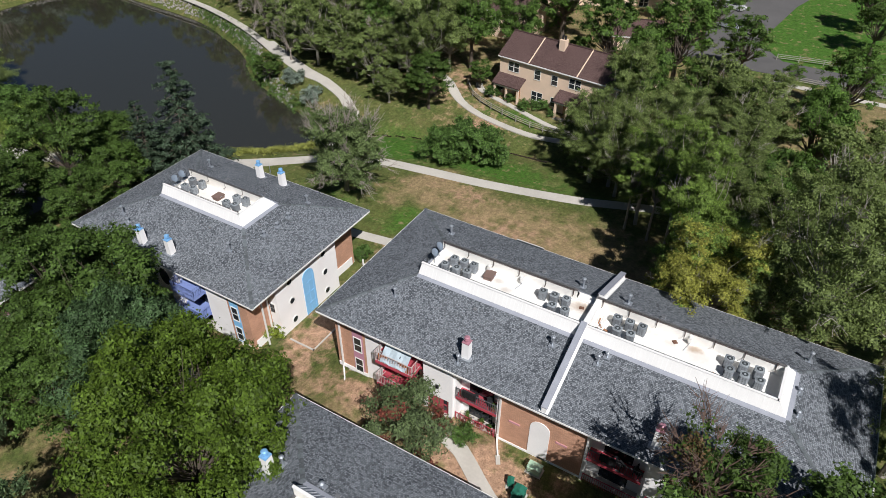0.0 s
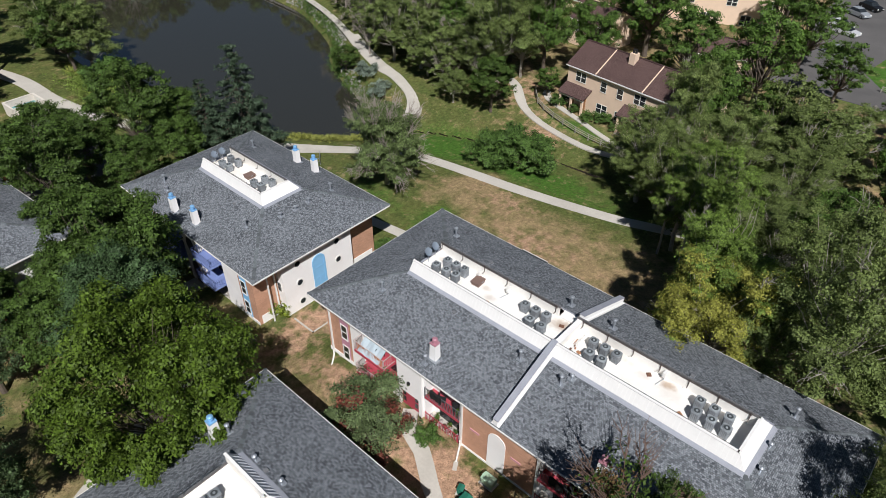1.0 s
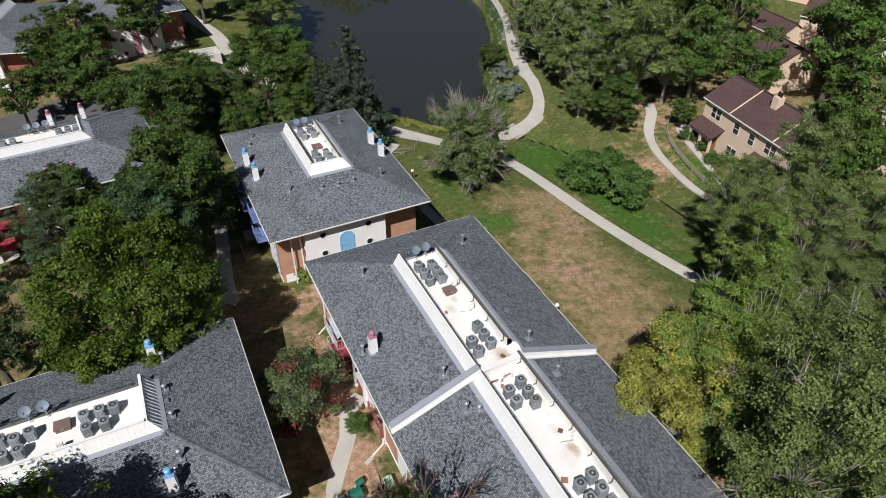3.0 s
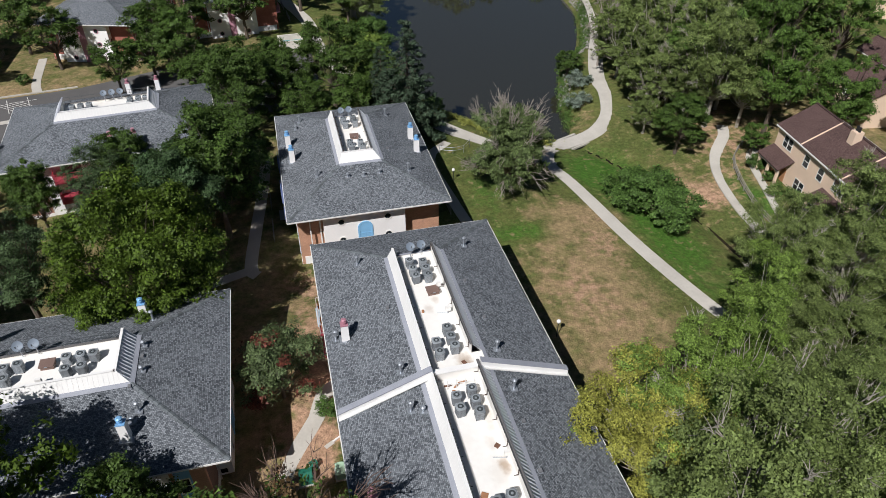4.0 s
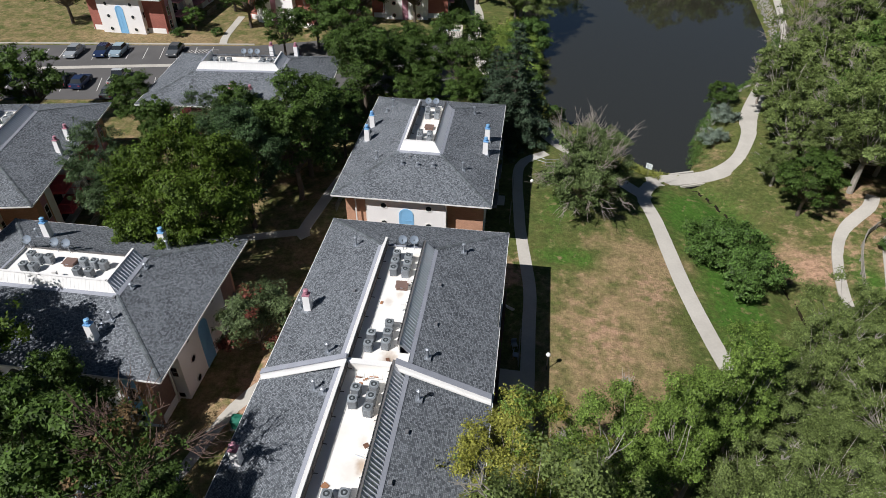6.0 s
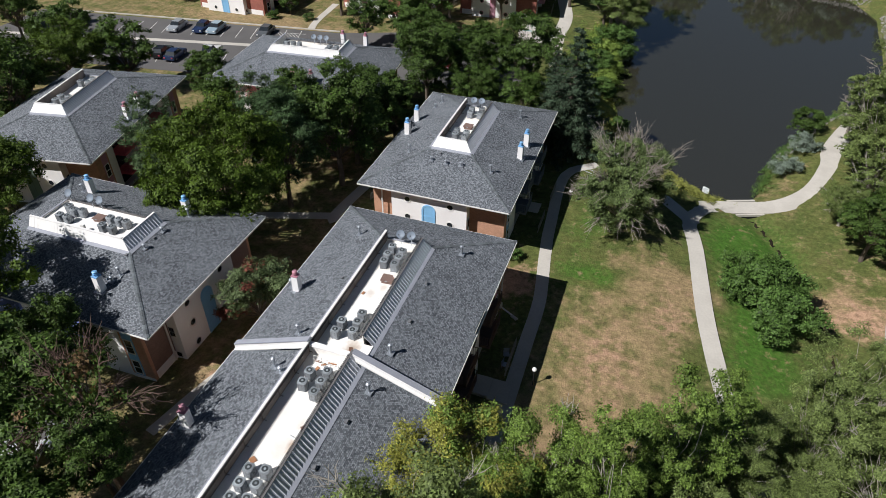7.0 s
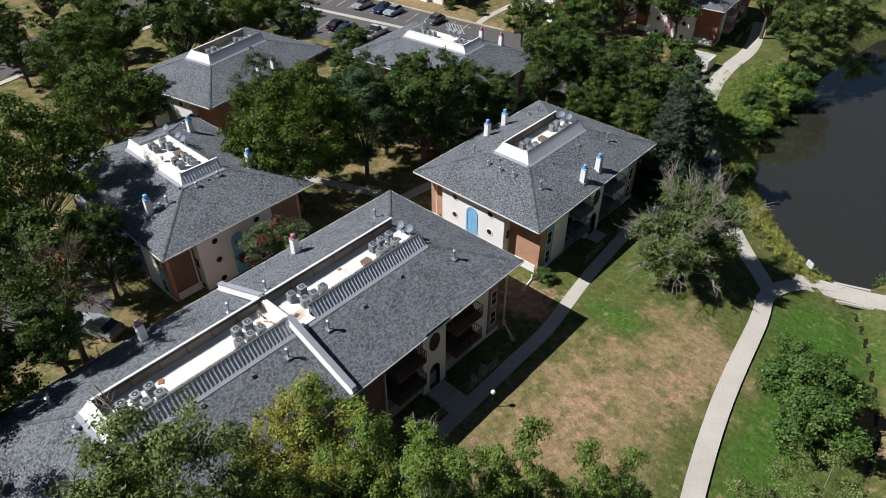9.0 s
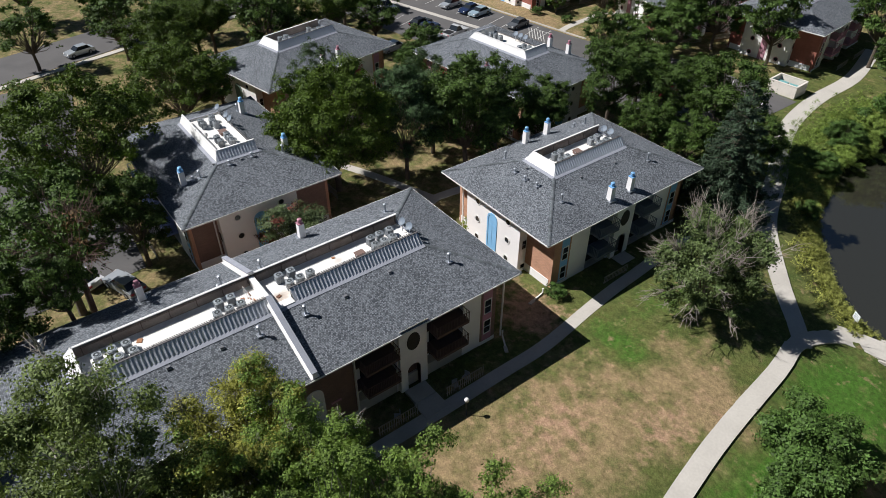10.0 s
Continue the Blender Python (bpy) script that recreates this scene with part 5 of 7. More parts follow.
for kind, x, y, size, tall in (
        # the court between the blocks
        ("giant", 13.9, 25.3, 1.02, 1.15), ("ash", 15.6, 45.4, 0.75, 0.9), ("ash", 9.5, 47.5, 0.9, 0.95), ("ash", 12.0, 52.0, 0.8, 0.9), ("pine_blue", 16.2, 33.4, 1.06, 1.06), ("ash", 19.2, 44.5, 1.1, 1.05), ("ash", 18.6, 53.5, 1.05, 1.05), ("ash", 22.0, 62.0, 1.05, 0.95), ("ash", 19.5, 39.5, 1.15, 0.95),
        ("pine", 8.0, 42.3, 1.0, 1.0), ("ash", 1.2, 44.0, 0.68, 1.4), ("pine", 3.2, 29.4, 1.1, 1.1), ("crab", 23.9, 15.0, 1.26, 0.95), ("ash", 13.0, 39.5, 1.05, 0.95),
        ("ash", 22.2, 49.6, 0.8, 1.2),
        # towards the pond and the car park
        ("ash", 20.6, 69.5, 0.85, 0.9), ("ash", 26.5, 74.5, 1.0, 0.9), ("ash", 27.0, 66.5, 1.05, 0.95), ("ash", 30.0, 59.5, 1.1, 1.0), ("ash", 36.0, 60.5, 1.05, 1.0), ("ash", 34.5, 68.0, 1.05, 0.95), ("spruce", 43.0, 57.4, 1.2, 0.95), ("spruce", 40.2, 61.0, 0.72, 1.0),
        ("ash", 40.5, 66.5, 0.95, 0.9), ("ash_far", 41.0, 102, 1.0, 1.0), ("cotton_far", 42.0, 105, 1.1, 0.95), ("maple_far", 43.0, 114, 1.3, 1.0), ("cotton", 44.0, 102.5, 1.2, 0.85), ("cotton", 43.0, 108.5, 1.2, 0.95), ("sage", 45.2, 96.0, 1.0, 1.0), ("weed_bush", 44.6, 88.5, 1.1, 1.0), ("weed_bush", 44.4, 83.0, 0.95, 0.9), ("weed_bush", 43.2, 93.0, 1.0, 0.95), ("sage", 66, 151.5, 1.2, 0.9), ("sage", 76, 150.6, 1.3, 0.9), ("sage", 85, 148.8, 1.2, 0.9), ("ash_far", 22.5, 99.5, 1.1, 1.0), ("ash_far", 8.5, 84.5, 0.95, 0.9), ("ash_far", 4.0, 80.5, 0.8, 0.9), ("maple_far", 13.0, 87.0, 0.85, 0.9),
        ("ash_far", 33.0, 112.0, 1.2, 1.1), ("ash_far", 13.2, 98.0, 1.15, 1.0), ("ash_far", 10.0, 90.5, 0.9, 0.9), ("ash_far", 14.0, 80.0, 0.9, 0.95), ("ash_far", 8.0, 95.5, 1.0, 1.1), ("ash_far", -6.5, 92.5, 1.1, 1.0), ("ash_far", -13.0, 101.0, 1.1, 1.1), ("maple_far", -16, 90, 0.55, 0.8), ("ash_far", -40.0, 90.0, 1.2, 1.0),
        ("ash_far", 16.0, 74.5, 0.85, 0.9), 
        # west
        ("ash", -6.0, 51.5, 0.9, 1.0), ("ash", -1.5, 49.5, 0.8, 1.0), ("locust", -26.0, 47.0, 1.0, 1.0), ("locust", -31.0, 26.0, 1.05, 1.0), ("locust", -23.0, 19.0, 1.05, 1.05), ("ash_far", -24.0, 34.0, 1.2, 1.0),
        ("ash_far", -36.0, 38.0, 1.2, 1.0), ("ash_far", -40.0, 17.0, 1.0, 1.0), ("locust", -6.0, 15.0, 1.05, 1.0), ("locust", 6.4, 1.6, 1.28, 1.05), ("ash_far", -14.5, 17.5, 1.1, 1.0),
        ("dying", 25.0, -3.2, 1.0, 1.36), ("ash", 15.0, 3.0, 0.95, 1.15), ("ash_tall", 26.7, -5.0, 0.76, 1.04), ("ash", 18.6, -4.2, 1.15, 0.98), ("ash", 25.5, -10.5, 0.95, 1.0), ("ash_far", -31, 21.5, 1.2, 1.0), ("ash_far", -44, 4.5, 1.1, 1.0), ("ash_far", -36, 30, 1.1, 1.0), ("ash_far", -50, 18, 1.1, 1.0), ("ash_far", -12, 22, 0.8, 1.0), ("ash_far", -28, 40, 1.1, 1.0), ("ash_far", -21, 52.5, 1.0, 1.0), ("ash_far", -44.0, 46.0, 1.2, 1.0), ("ash_far", -34.0, 54.0, 1.1, 1.0), ("ash_far", -44, 30, 1.1, 1.0),
        ("ash_far", -60, 30, 1.2, 1.0), ("ash_far", -66, 8, 1.2, 1.0), ("ash_far", -56, 66, 1.2, 1.0), ("ash_far", -70, 50, 1.3, 1.0), ("ash_far", -52, 62, 1.0, 1.0), ("ash_far", -40, 62, 0.9, 1.0),
        # the lawn
        ("willow", 51.6, 42.0, 1.08, 1.05), ("bush", 65.4, 37.0, 1.15, 1.0), ("bush", 66.4, 34.6, 1.2, 1.05), ("bush", 67.6, 32.8, 1.15, 0.95),
        # beside the long block, south-east
        ("yellow", 46.9, 0.4, 1.12, 1.0), ("poplar", 50.8, 2.8, 1.0, 1.05), ("tall", 47.4, -7.2, 1.16, 1.08), ("slim", 54.9, 3.4, 1.05, 1.05), ("slim", 57.6, 6.4, 1.0, 1.02), ("slim", 55.6, 5.2, 0.85, 1.0),
        ("slim", 60.2, 8.6, 0.95, 0.95), ("tall", 58.0, -3.6, 0.95, 0.9), ("cotton", 52.0, -14.0, 1.1, 1.1), ("tall", 61.0, 0.5, 0.9, 0.88), ("cotton", 59.5, 4.5, 0.8, 0.95), ("tall", 62.8, 10.6, 0.7, 1.2), ("cotton", 68.2, 14.8, 0.95, 1.3), ("slim", 61.2, 11.4, 0.9, 0.85),
        ("tall", 65.5, 4.5, 0.9, 0.85), ("tall", 62.5, -8.5, 1.0, 0.9), ("cotton", 49.5, -3.5, 0.9, 1.0), ("tall", 35.0, -15.6, 0.85, 0.96), ("tall", 41.0, -14.8, 0.85, 0.92), ("cotton", 32.0, -19.0, 1.05, 1.1), ("maple", 66.0, -2.5, 1.0, 1.2),
        # between the trail and the townhouses
        ("tall", 70.6, 18.8, 0.95, 0.98), ("cotton", 74.6, 21.6, 0.95, 1.05), ("tall", 71.6, 11.2, 1.0, 0.94), ("cotton", 77.0, 17.0, 1.05, 1.08), ("tall", 77.8, 10.5, 1.0, 0.92), ("tall", 73.0, 3.5, 1.0, 0.85), ("cotton", 79.5, 4.0, 1.1, 1.0), ("cotton", 70.6, 16.4, 0.8, 0.62), ("cotton", 72.6, 20.6, 0.75, 0.62), ("cotton", 66.6, 11.6, 0.7, 0.6), ("cotton", 75.8, 22.4, 0.7, 0.62), ("cotton", 78.5, 20.5, 0.8, 0.65), ("maple", 83.6, 17.8, 1.15, 1.15), ("maple", 87.5, 11.0, 1.0, 1.1),
        ("ash", 76.8, 46.2, 1.0, 0.85), ("cotton", 83.6, 50.6, 1.15, 1.15), ("cotton", 87.6, 49.0, 1.1, 1.2), ("maple", 91.5, 54.0, 1.3, 1.5), ("cotton_far", 78.2, 57.0, 0.9, 0.8), ("cotton_far", 79.6, 63.0, 0.9, 0.8), ("cotton_far", 80.6, 70.0, 0.8, 0.75), ("snag", 83.5, 83.5, 1.0, 1.0), ("snag", 80.0, 76.0, 0.8, 0.9), ("snag", 87.5, 90.0, 1.0, 1.0), ("snag", 81.5, 57.5, 0.8, 0.95), ("cotton", 75.2, 52.2, 0.55, 0.8), ("cotton_far", 82.4, 64.5, 1.0, 0.95), ("cotton_far", 87.0, 62.5, 1.0, 0.85), ("cotton", 81.0, 52.6, 0.8, 1.0), ("cotton_far", 87.5, 75.0, 1.0, 0.95), ("cotton_far", 92.5, 70.0, 1.0, 0.85), ("snag", 91.5, 98.0, 1.0, 1.0), ("snag", 86.0, 66.5, 0.9, 1.1), ("cotton_far", 84.5, 78.0, 0.9, 0.8), ("cotton_far", 84.5, 56.5, 1.0, 0.95), ("cotton_far", 86.0, 70.5, 1.0, 0.9), ("cotton_far", 90.0, 60.0, 1.25, 1.05),
        ("cotton_far", 89.5, 79.5, 1.0, 0.9), ("cotton_far", 95.5, 90.0, 1.1, 0.95), ("cotton_far", 97.5, 101.0, 1.1, 0.95), ("maple", 90.0, 46.5, 1.2, 1.2), ("maple", 95.0, 41.0, 1.1, 1.15),
        ("cotton_far", 78.9, 68.6, 0.85, 1.0), ("snag", 78.0, 73.4, 0.7, 0.8), ("cotton_far", 83.6, 82.2, 0.8, 0.85), ("cotton_far", 78.4, 60.4, 0.8, 0.95), ("sage", 72.3, 68.0, 1.0, 1.0), ("sage", 70.3, 63.0, 0.9, 1.0), ("ash", 72.9, 73.8, 0.5, 0.7), ("maple", 85.2, 42.2, 0.5, 0.9), ("ash_far", 130.0, -8.0, 1.0, 1.0), ("ash_far", 141.0, -6.0, 1.0, 1.0)):
    plant(kind, x, y, size, tall=tall)
for kind, x, y, size in (("lime_shrub", 29.1, 33.0, 1.35), ("shrub", 42.2, 32.7, 1.25), ("shrub", 27.25, 12.6, 1.2), ("shrub", 28.6, 34.0, 0.8), ("shrub", 82.9, 33.6, 1.1), ("shrub", 83.6, 32.4, 1.0),
                         ("shrub", 84.0, 31.4, 1.1), ("shrub", 83.8, 36.6, 0.9), ("shrub", 84.0, 39.6, 1.2), ("shrub", -17.5, 86.5, 1.2), ("shrub", -11, 88, 1.0), ("shrub", 83.0, 29.6, 0.8)):
    plant(kind, x, y, size)


def grove(kinds, area, gap, seed, size=1.0, avoid=()):
    """Fills an area of the plan with trees that keep their distance."""
    rng = random.Random(seed)
    xs, ys = [p[0] for p in area], [p[1] for p in area]
    stood = []
    for _ in range(4000):
        x, y = rng.uniform(min(xs), max(xs)), rng.uniform(min(ys), max(ys))
        if not inside(area, x, y) or any(math.hypot(x - a, y - b) < gap for a, b in stood) or any(math.hypot(x - a, y - b) < r for a, b, r in avoid):
            continue
        stood.append((x, y))
        plant(rng.choice(kinds), x, y, size * rng.uniform(0.85, 1.15), tall=rng.uniform(0.88, 1.05))
    return stood


grove(("cotton", "cotton_far", "maple"), [(84, 12), (90, 15), (95, 10), (93, -8), (84, -18), (66, -24), (70, -10), (80, -2)], 6.6, 3, 0.98)
for x, y, size in ((99, 17, 1.1), (103, 20, 1.2), (109, 9, 0.75), (110, 1.5, 0.8), (101, 5, 0.8), (100, -6, 0.85)):
    plant("maple_far", x, y, size)
grove(("cotton_far", "maple_far", "maple_far"), [(94, 66), (94, 80), (99, 96), (101, 116), (122, 116), (114, 60), (100, 54), (96, 48)], 6.4, 5, 1.15)
grove(("cotton_far", "cotton_far", "maple_far", "snag"), [(79.5, 57), (86, 53), (97, 58), (100, 84), (97, 102), (91, 98), (86, 82), (82, 70)], 4.3, 21, 0.85)
for x, y, size in ((108.5, 38.6, 1.3), (103.5, 45.5, 1.0), (117.0, 46.5, 1.1), (98.5, 27, 1.0), (102, 33, 1.0), (111, 40, 1.2), (116, 31, 1.1), (119.5, 43, 1.25), (123, 50, 1.1), (123, 19, 1.15), (118, 17, 1.0), (106, 25, 0.9)):
    plant("maple_far", x, y, size)
grove(("ash_far", "cotton_far", "maple_far"), [(40, 164), (100, 162), (120, 122), (150, 150), (120, 190), (40, 182)], 8, 8, 1.2)
grove(("ash_far",), [(-60, 122), (36, 130), (36, 156), (-60, 146)], 9, 9, 1.2)
grove(("maple_far", "ash_far"), [(128, 24), (150, 29), (145, 32), (130, 28)], 8, 12, 1.0)


# reeds and rank grass along the water


def reed_bed(name, line, width, count, seed, material, size, label):
    rng = np.random.default_rng(seed)
    pts = smooth_line(line, 0.6)
    c = []
    for _ in range(count // 14):
        p = pts[rng.integers(0, len(pts))]
        x, y = p.x + rng.normal() * width, p.y + rng.normal() * width
        if land(x, y) > WATER_Z - 0.35:
            c.append((x, y, land(x, y) + rng.uniform(0.15, 0.75) * size * 3.2))
    me = leaf_cloud(name, c, [size * 1.5] * len(c), count, size, material, seed, 1.3, 0.2, 1.2, 0.16)
    tagged(new(name, me), label, "reeds", kind="stuff")


reed_bed("reeds", [(43.5, 104), (43.6, 92), (44.2, 84), (46.2, 75), (49.5, 67), (53.8, 61.6), (58.3, 57.4), (61.8, 55.7)], 1.5, 42000, 4, LEAF_REED, 0.22, "tall yellow-green reeds along the pond bank")
reed_bed("bank_grass", [(66.8, 58.6), (69.0, 65), (72.0, 73), (75.6, 79.6), (81.4, 86.4), (86.2, 96.6), (90, 108)], 0.6, 14000, 6, LEAF_SHRUB, 0.18, "rank green grass along the pond bank")
reed_bed("bank_weeds", [(41.5, 100), (40.8, 90), (42.0, 80), (45.0, 71)], 2.0, 30000, 8, LEAF_WEED, 0.22, "bright green weeds between path and pond")
for x, y, size in ((44.0, 96, 1.3), (42.8, 86, 1.0), (44.6, 77, 0.8), (48.5, 66.5, 0.55)):
    plant("bush", x, y, size)


def riprap():
    """Grey stones heaped along the eastern bank of the pond."""
    rng = random.Random(31)
    line = smooth_line([(69.6, 66.5), (72.4, 72.5), (76.2, 79.2), (81.6, 85.6), (86.4, 96), (89.8, 107), (91.6, 126), (92, 138), (84.5, 147.2), (70, 150.2), (58, 149)], 0.35)
    s = Shape()
    for p in line:
        for _ in range(5):
            x, y = p.x + rng.uniform(-0.9, 1.0), p.y + rng.uniform(-0.5, 0.5)
            r = rng.uniform(0.14, 0.36)
            m = Matrix.Translation((x, y, max(land(x, y), WATER_Z) + r * 0.2)) @ Euler([rng.uniform(0, 6) for _ in range(3)]).to_matrix().to_4x4() @ Matrix.Diagonal((r, r * rng.uniform(0.6, 0.9), r * rng.uniform(0.5, 0.8), 1))
            v = [m @ Vector(q) for q in ((1, 0, 0), (-1, 0, 0), (0, 1, 0), (0, -1, 0), (0, 0, 1), (0, 0, -1))]
            for a, b, c in ((0, 2, 4), (2, 1, 4), (1, 3, 4), (3, 0, 4), (2, 0, 5), (1, 2, 5), (3, 1, 5), (0, 3, 5)):
                s.face((v[a], v[b], v[c]))
    tagged(new("bank_stones", s.mesh("bank_stones", mat("bank_stone", (0.27, 0.255, 0.235), 0.9, vary=0.2, by_island=0.4))), "loose grey stones heaped along the pond bank", "stones", kind="stuff")


riprap()

# ---- things on the roofs ----


def condenser():
    ob = thing("condenser_unit", Matrix(), "dark grey air-conditioning condenser with a round fan guard", "air conditioner", "condensers on the roofs")
    q = 0.345
    oct8 = [(-q, -q + .09), (-q + .09, -q), (q - .09, -q), (q, -q + .09), (q, q - .09), (q - .09, q), (-q + .09, q), (-q, q - .09)]
    part("body", Shape().prism(oct8, 0.06, 0.78), ACGREY, ob)
    s = Shape()
    for k in range(6):
        z = 0.14 + k * 0.105
        s.prism([(x * 1.02, y * 1.02) for x, y in oct8], z, z + 0.035)
    part("louvres", s, LOUVRE, ob, "dark louvre bands")
    s = Shape()
    ring = disc_poly(0.305, 16)
    inner = disc_poly(0.235, 16)
    s.prism([(x * 1.04, y * 1.04) for x, y in oct8], 0.78, 0.82)
    lid = part("lid", s, ACTOP, ob, "lighter metal lid")
    s = Shape()
    for k in range(16):
        j = (k + 1) % 16
        s.face([(*ring[k], 0.86), (*ring[j], 0.86), (*inner[j], 0.87), (*inner[k], 0.87)])
        s.face([(*ring[k], 0.82), (*ring[j], 0.82), (*ring[j], 0.86), (*ring[k], 0.86)])
    part("fan_ring", s, ACTOP, lid)
    part("fan", Shape().prism(inner, 0.825, 0.835), DARKMETAL, lid, "dark fan opening")
    part("fan_hub", Shape().prism(disc_poly(0.09, 10), 0.835, 0.875), ACTOP, lid)
    part("foot", Shape().box(-0.32, 0.32, -0.32, 0.32, 0.0, 0.06), BLACK, ob)
    return ob


def dish():
    ob = thing("satellite_dish", Matrix(), "grey satellite dish on a short mast", "satellite dish", "satellite dishes")
    part("mast", Shape().tube((0, 0, 0), (0, 0, 0.95), 0.035), GALV, ob)
    s = Shape()
    n = 18
    m = Matrix.Translation((0, 0, 1.0)) @ Matrix.Rotation(radians(48), 4, "X")
    rings = [(0.02, 0.0), (0.15, 0.012), (0.28, 0.05), (0.36, 0.085)]
    for back in (0, 1):
        pts = [[m @ Vector((r * math.cos(2 * math.pi * k / n), r * math.sin(2 * math.pi * k / n), z - 0.02 * back)) for k in range(n)] for r, z in rings]
        for a, b in zip(pts, pts[1:]):
            for k in range(n):
                f = (a[k], b[k], b[(k + 1) % n], a[(k + 1) % n])
                s.face(f if not back else f[::-1])
    part("reflector", s, mat("dish_grey", (0.19, 0.23, 0.28), 0.5, vary=0.08), ob, "shallow grey reflector", smooth=True)
    tip = m @ Vector((0, -0.12, 0.5))
    part("arm", Shape().tube(m @ Vector((0, -0.30, 0.05)), tip, 0.018), GALV, ob)
    part("receiver", Shape().tube(tip, tip + Vector((0, 0, 0.1)), 0.045), DARKMETAL, ob)
    return ob


def vent(tall, name="roof_vent"):
    ob = thing(name, Matrix(), "galvanised vent pipe with a cap and flashing on shingles", "vent", "roof vents")
    part("flashing", Shape().box(-0.24, 0.24, -0.24, 0.24, -0.08, 0.03), GALV, ob)
    part("pipe", Shape().tube((0, 0, 0), (0, 0, tall), 0.085, sides=10), GALV, ob)
    part("cap", Shape().tube((0, 0, tall), (0, 0, tall + 0.10), 0.15, 0.17, 12).tube((0, 0, tall + 0.10), (0, 0, tall + 0.17), 0.17, 0.05, 12), GALV, ob, "round metal cap")
    return ob


def low_vent():
    ob = thing("roof_louvre", Matrix(), "small dark box vent on the shingles", "vent", "low roof vents")
    part("hood", Shape().prism([(-0.13, 0), (0.13, 0), (0.10, 0.13), (-0.10, 0.13)], -0.13, 0.13, Matrix.Rotation(radians(90), 4, "X")), mat("weathered_vent", (0.16, 0.165, 0.175), 0.7, vary=0.2), ob)
    part("flashing", Shape().box(-0.15, 0.15, -0.15, 0.15, -0.06, 0.004), GALV, ob)
    return ob


def chimney(cap_mat, word):
    ob = thing("chimney", Matrix(), "white boxed chimney with a " + word + " metal cap", "chimney", "chimneys")
    a, b = 0.29, 0.26
    s = Shape()
    lo = [Vector((x * a, y * a, -0.45)) for x, y in ((-1, -1), (1, -1), (1, 1), (-1, 1))]
    hi = [Vector((x * b, y * b, 1.45)) for x, y in ((-1, -1), (1, -1), (1, 1), (-1, 1))]
    s.face(hi)
    for k in range(4):
        j = (k + 1) % 4
        s.face((lo[k], lo[j], hi[j], hi[k]))
    part("shaft", s, STUCCO, ob)
    part("crown", Shape().box(-0.28, 0.28, -0.28, 0.28, 1.45, 1.51), cap_mat, ob)
    part("flue_cap", Shape().tube((0, 0, 1.51), (0, 0, 1.70), 0.16, 0.16, 14).tube((0, 0, 1.70), (0, 0, 1.75), 0.21, 0.21, 14).tube((0, 0, 1.75), (0, 0, 1.90), 0.17, 0.17, 14).tube((0, 0, 1.90), (0, 0, 1.96), 0.21, 0.12, 14), cap_mat, ob, word + " painted flue cap")
    part("flashing", Shape().box(-0.45, 0.45, -0.45, 0.45, -0.2, 0.0), GALV, ob)
    return ob


def hatch():
    ob = thing("roof_hatch", Matrix(), "brown roof hatch on the white membrane", "hatch", "roof hatches")
    part("curb", Shape().box(-0.42, 0.42, -0.34, 0.34, 0.0, 0.28), BROWNBOX, ob)
    part("lid", Shape().box(-0.48, 0.48, -0.40, 0.40, 0.28, 0.36), BROWNBOX, ob)
    part("handle", Shape().box(-0.1, 0.1, -0.44, -0.40, 0.30, 0.34), GALV, ob)
    return ob


def lay(make, spots, turn=0.0):
    first = make
    for k, (x, y, z) in enumerate(spots):
        a = random.Random(int(x * 97 + y * 13)).uniform(-4, 4) + turn
        if k == 0:
            first.matrix_basis = pose(x, y, z, 0, 0, a)
        else:
            copy_thing(first, pose(x, y, z, 0, 0, a))


ROOFS = {"A": (27.75, 43.85, -12.1, 26.15, A_EAVE), "B": (25.95, 41.91, 31.27, 53.87, 8.7), "C": (-1.5, 20.85, 5.76, 22.3, 9.3)}


def on_roof(b, x, y):
    x0, x1, y0, y1, e = ROOFS[b]
    return (x, y, e + 0.345 * min(x - x0, x1 - x, y - y0, y1 - y))


def turned(cx, cy, a, x, y):
    c, s = math.cos(radians(a)), math.sin(radians(a))
    return cx + c * x - s * y, cy + s * x + c * y


fA, fB, fC, fD, fE = wellA[0], wellB[0], wellC[0], wellD[0], wellE[0]
units = [(x, y, fA) for x, y in ((35.15, 18.9), (35.2, 17.9), (35.25, 17.0), (36.15, 18.6), (36.2, 17.75), (36.2, 16.9), (36.15, 11.0), (36.2, 10.1), (36.25, 9.2), (35.1, 9.85), (35.1, 8.85),
         (36.3, 5.3), (36.3, 4.4), (36.3, 3.5), (35.2, 4.95), (35.2, 4.0), (36.35, -2.4), (35.4, -2.6), (36.35, -3.35), (35.4, -3.55), (36.35, -4.3), (35.4, -4.5))]
units += [(x, y, fB) for x, y in ((33.4, 46.2), (34.5, 46.4), (33.5, 45.2), (34.6, 45.3), (33.4, 40.9), (33.5, 39.9), (34.5, 40.7), (34.6, 39.7))]
units += [(x, y, fC) for x, y in ((10.7, 14.7), (11.6, 14.7), (12.4, 14.65), (10.8, 13.6), (11.8, 13.6), (6.1, 14.9), (6.9, 14.6), (7.7, 14.75), (6.3, 13.6), (7.1, 13.6))]
units += [(*turned(7.4, 56.6, 5, x, y), fD) for x, y in ((-3.6, 0.3), (-2.7, 0.3), (-1.8, 0.3), (2.6, 0.4), (3.5, 0.4), (2.6, -0.5), (3.5, -0.5), (4.3, 0.3))]
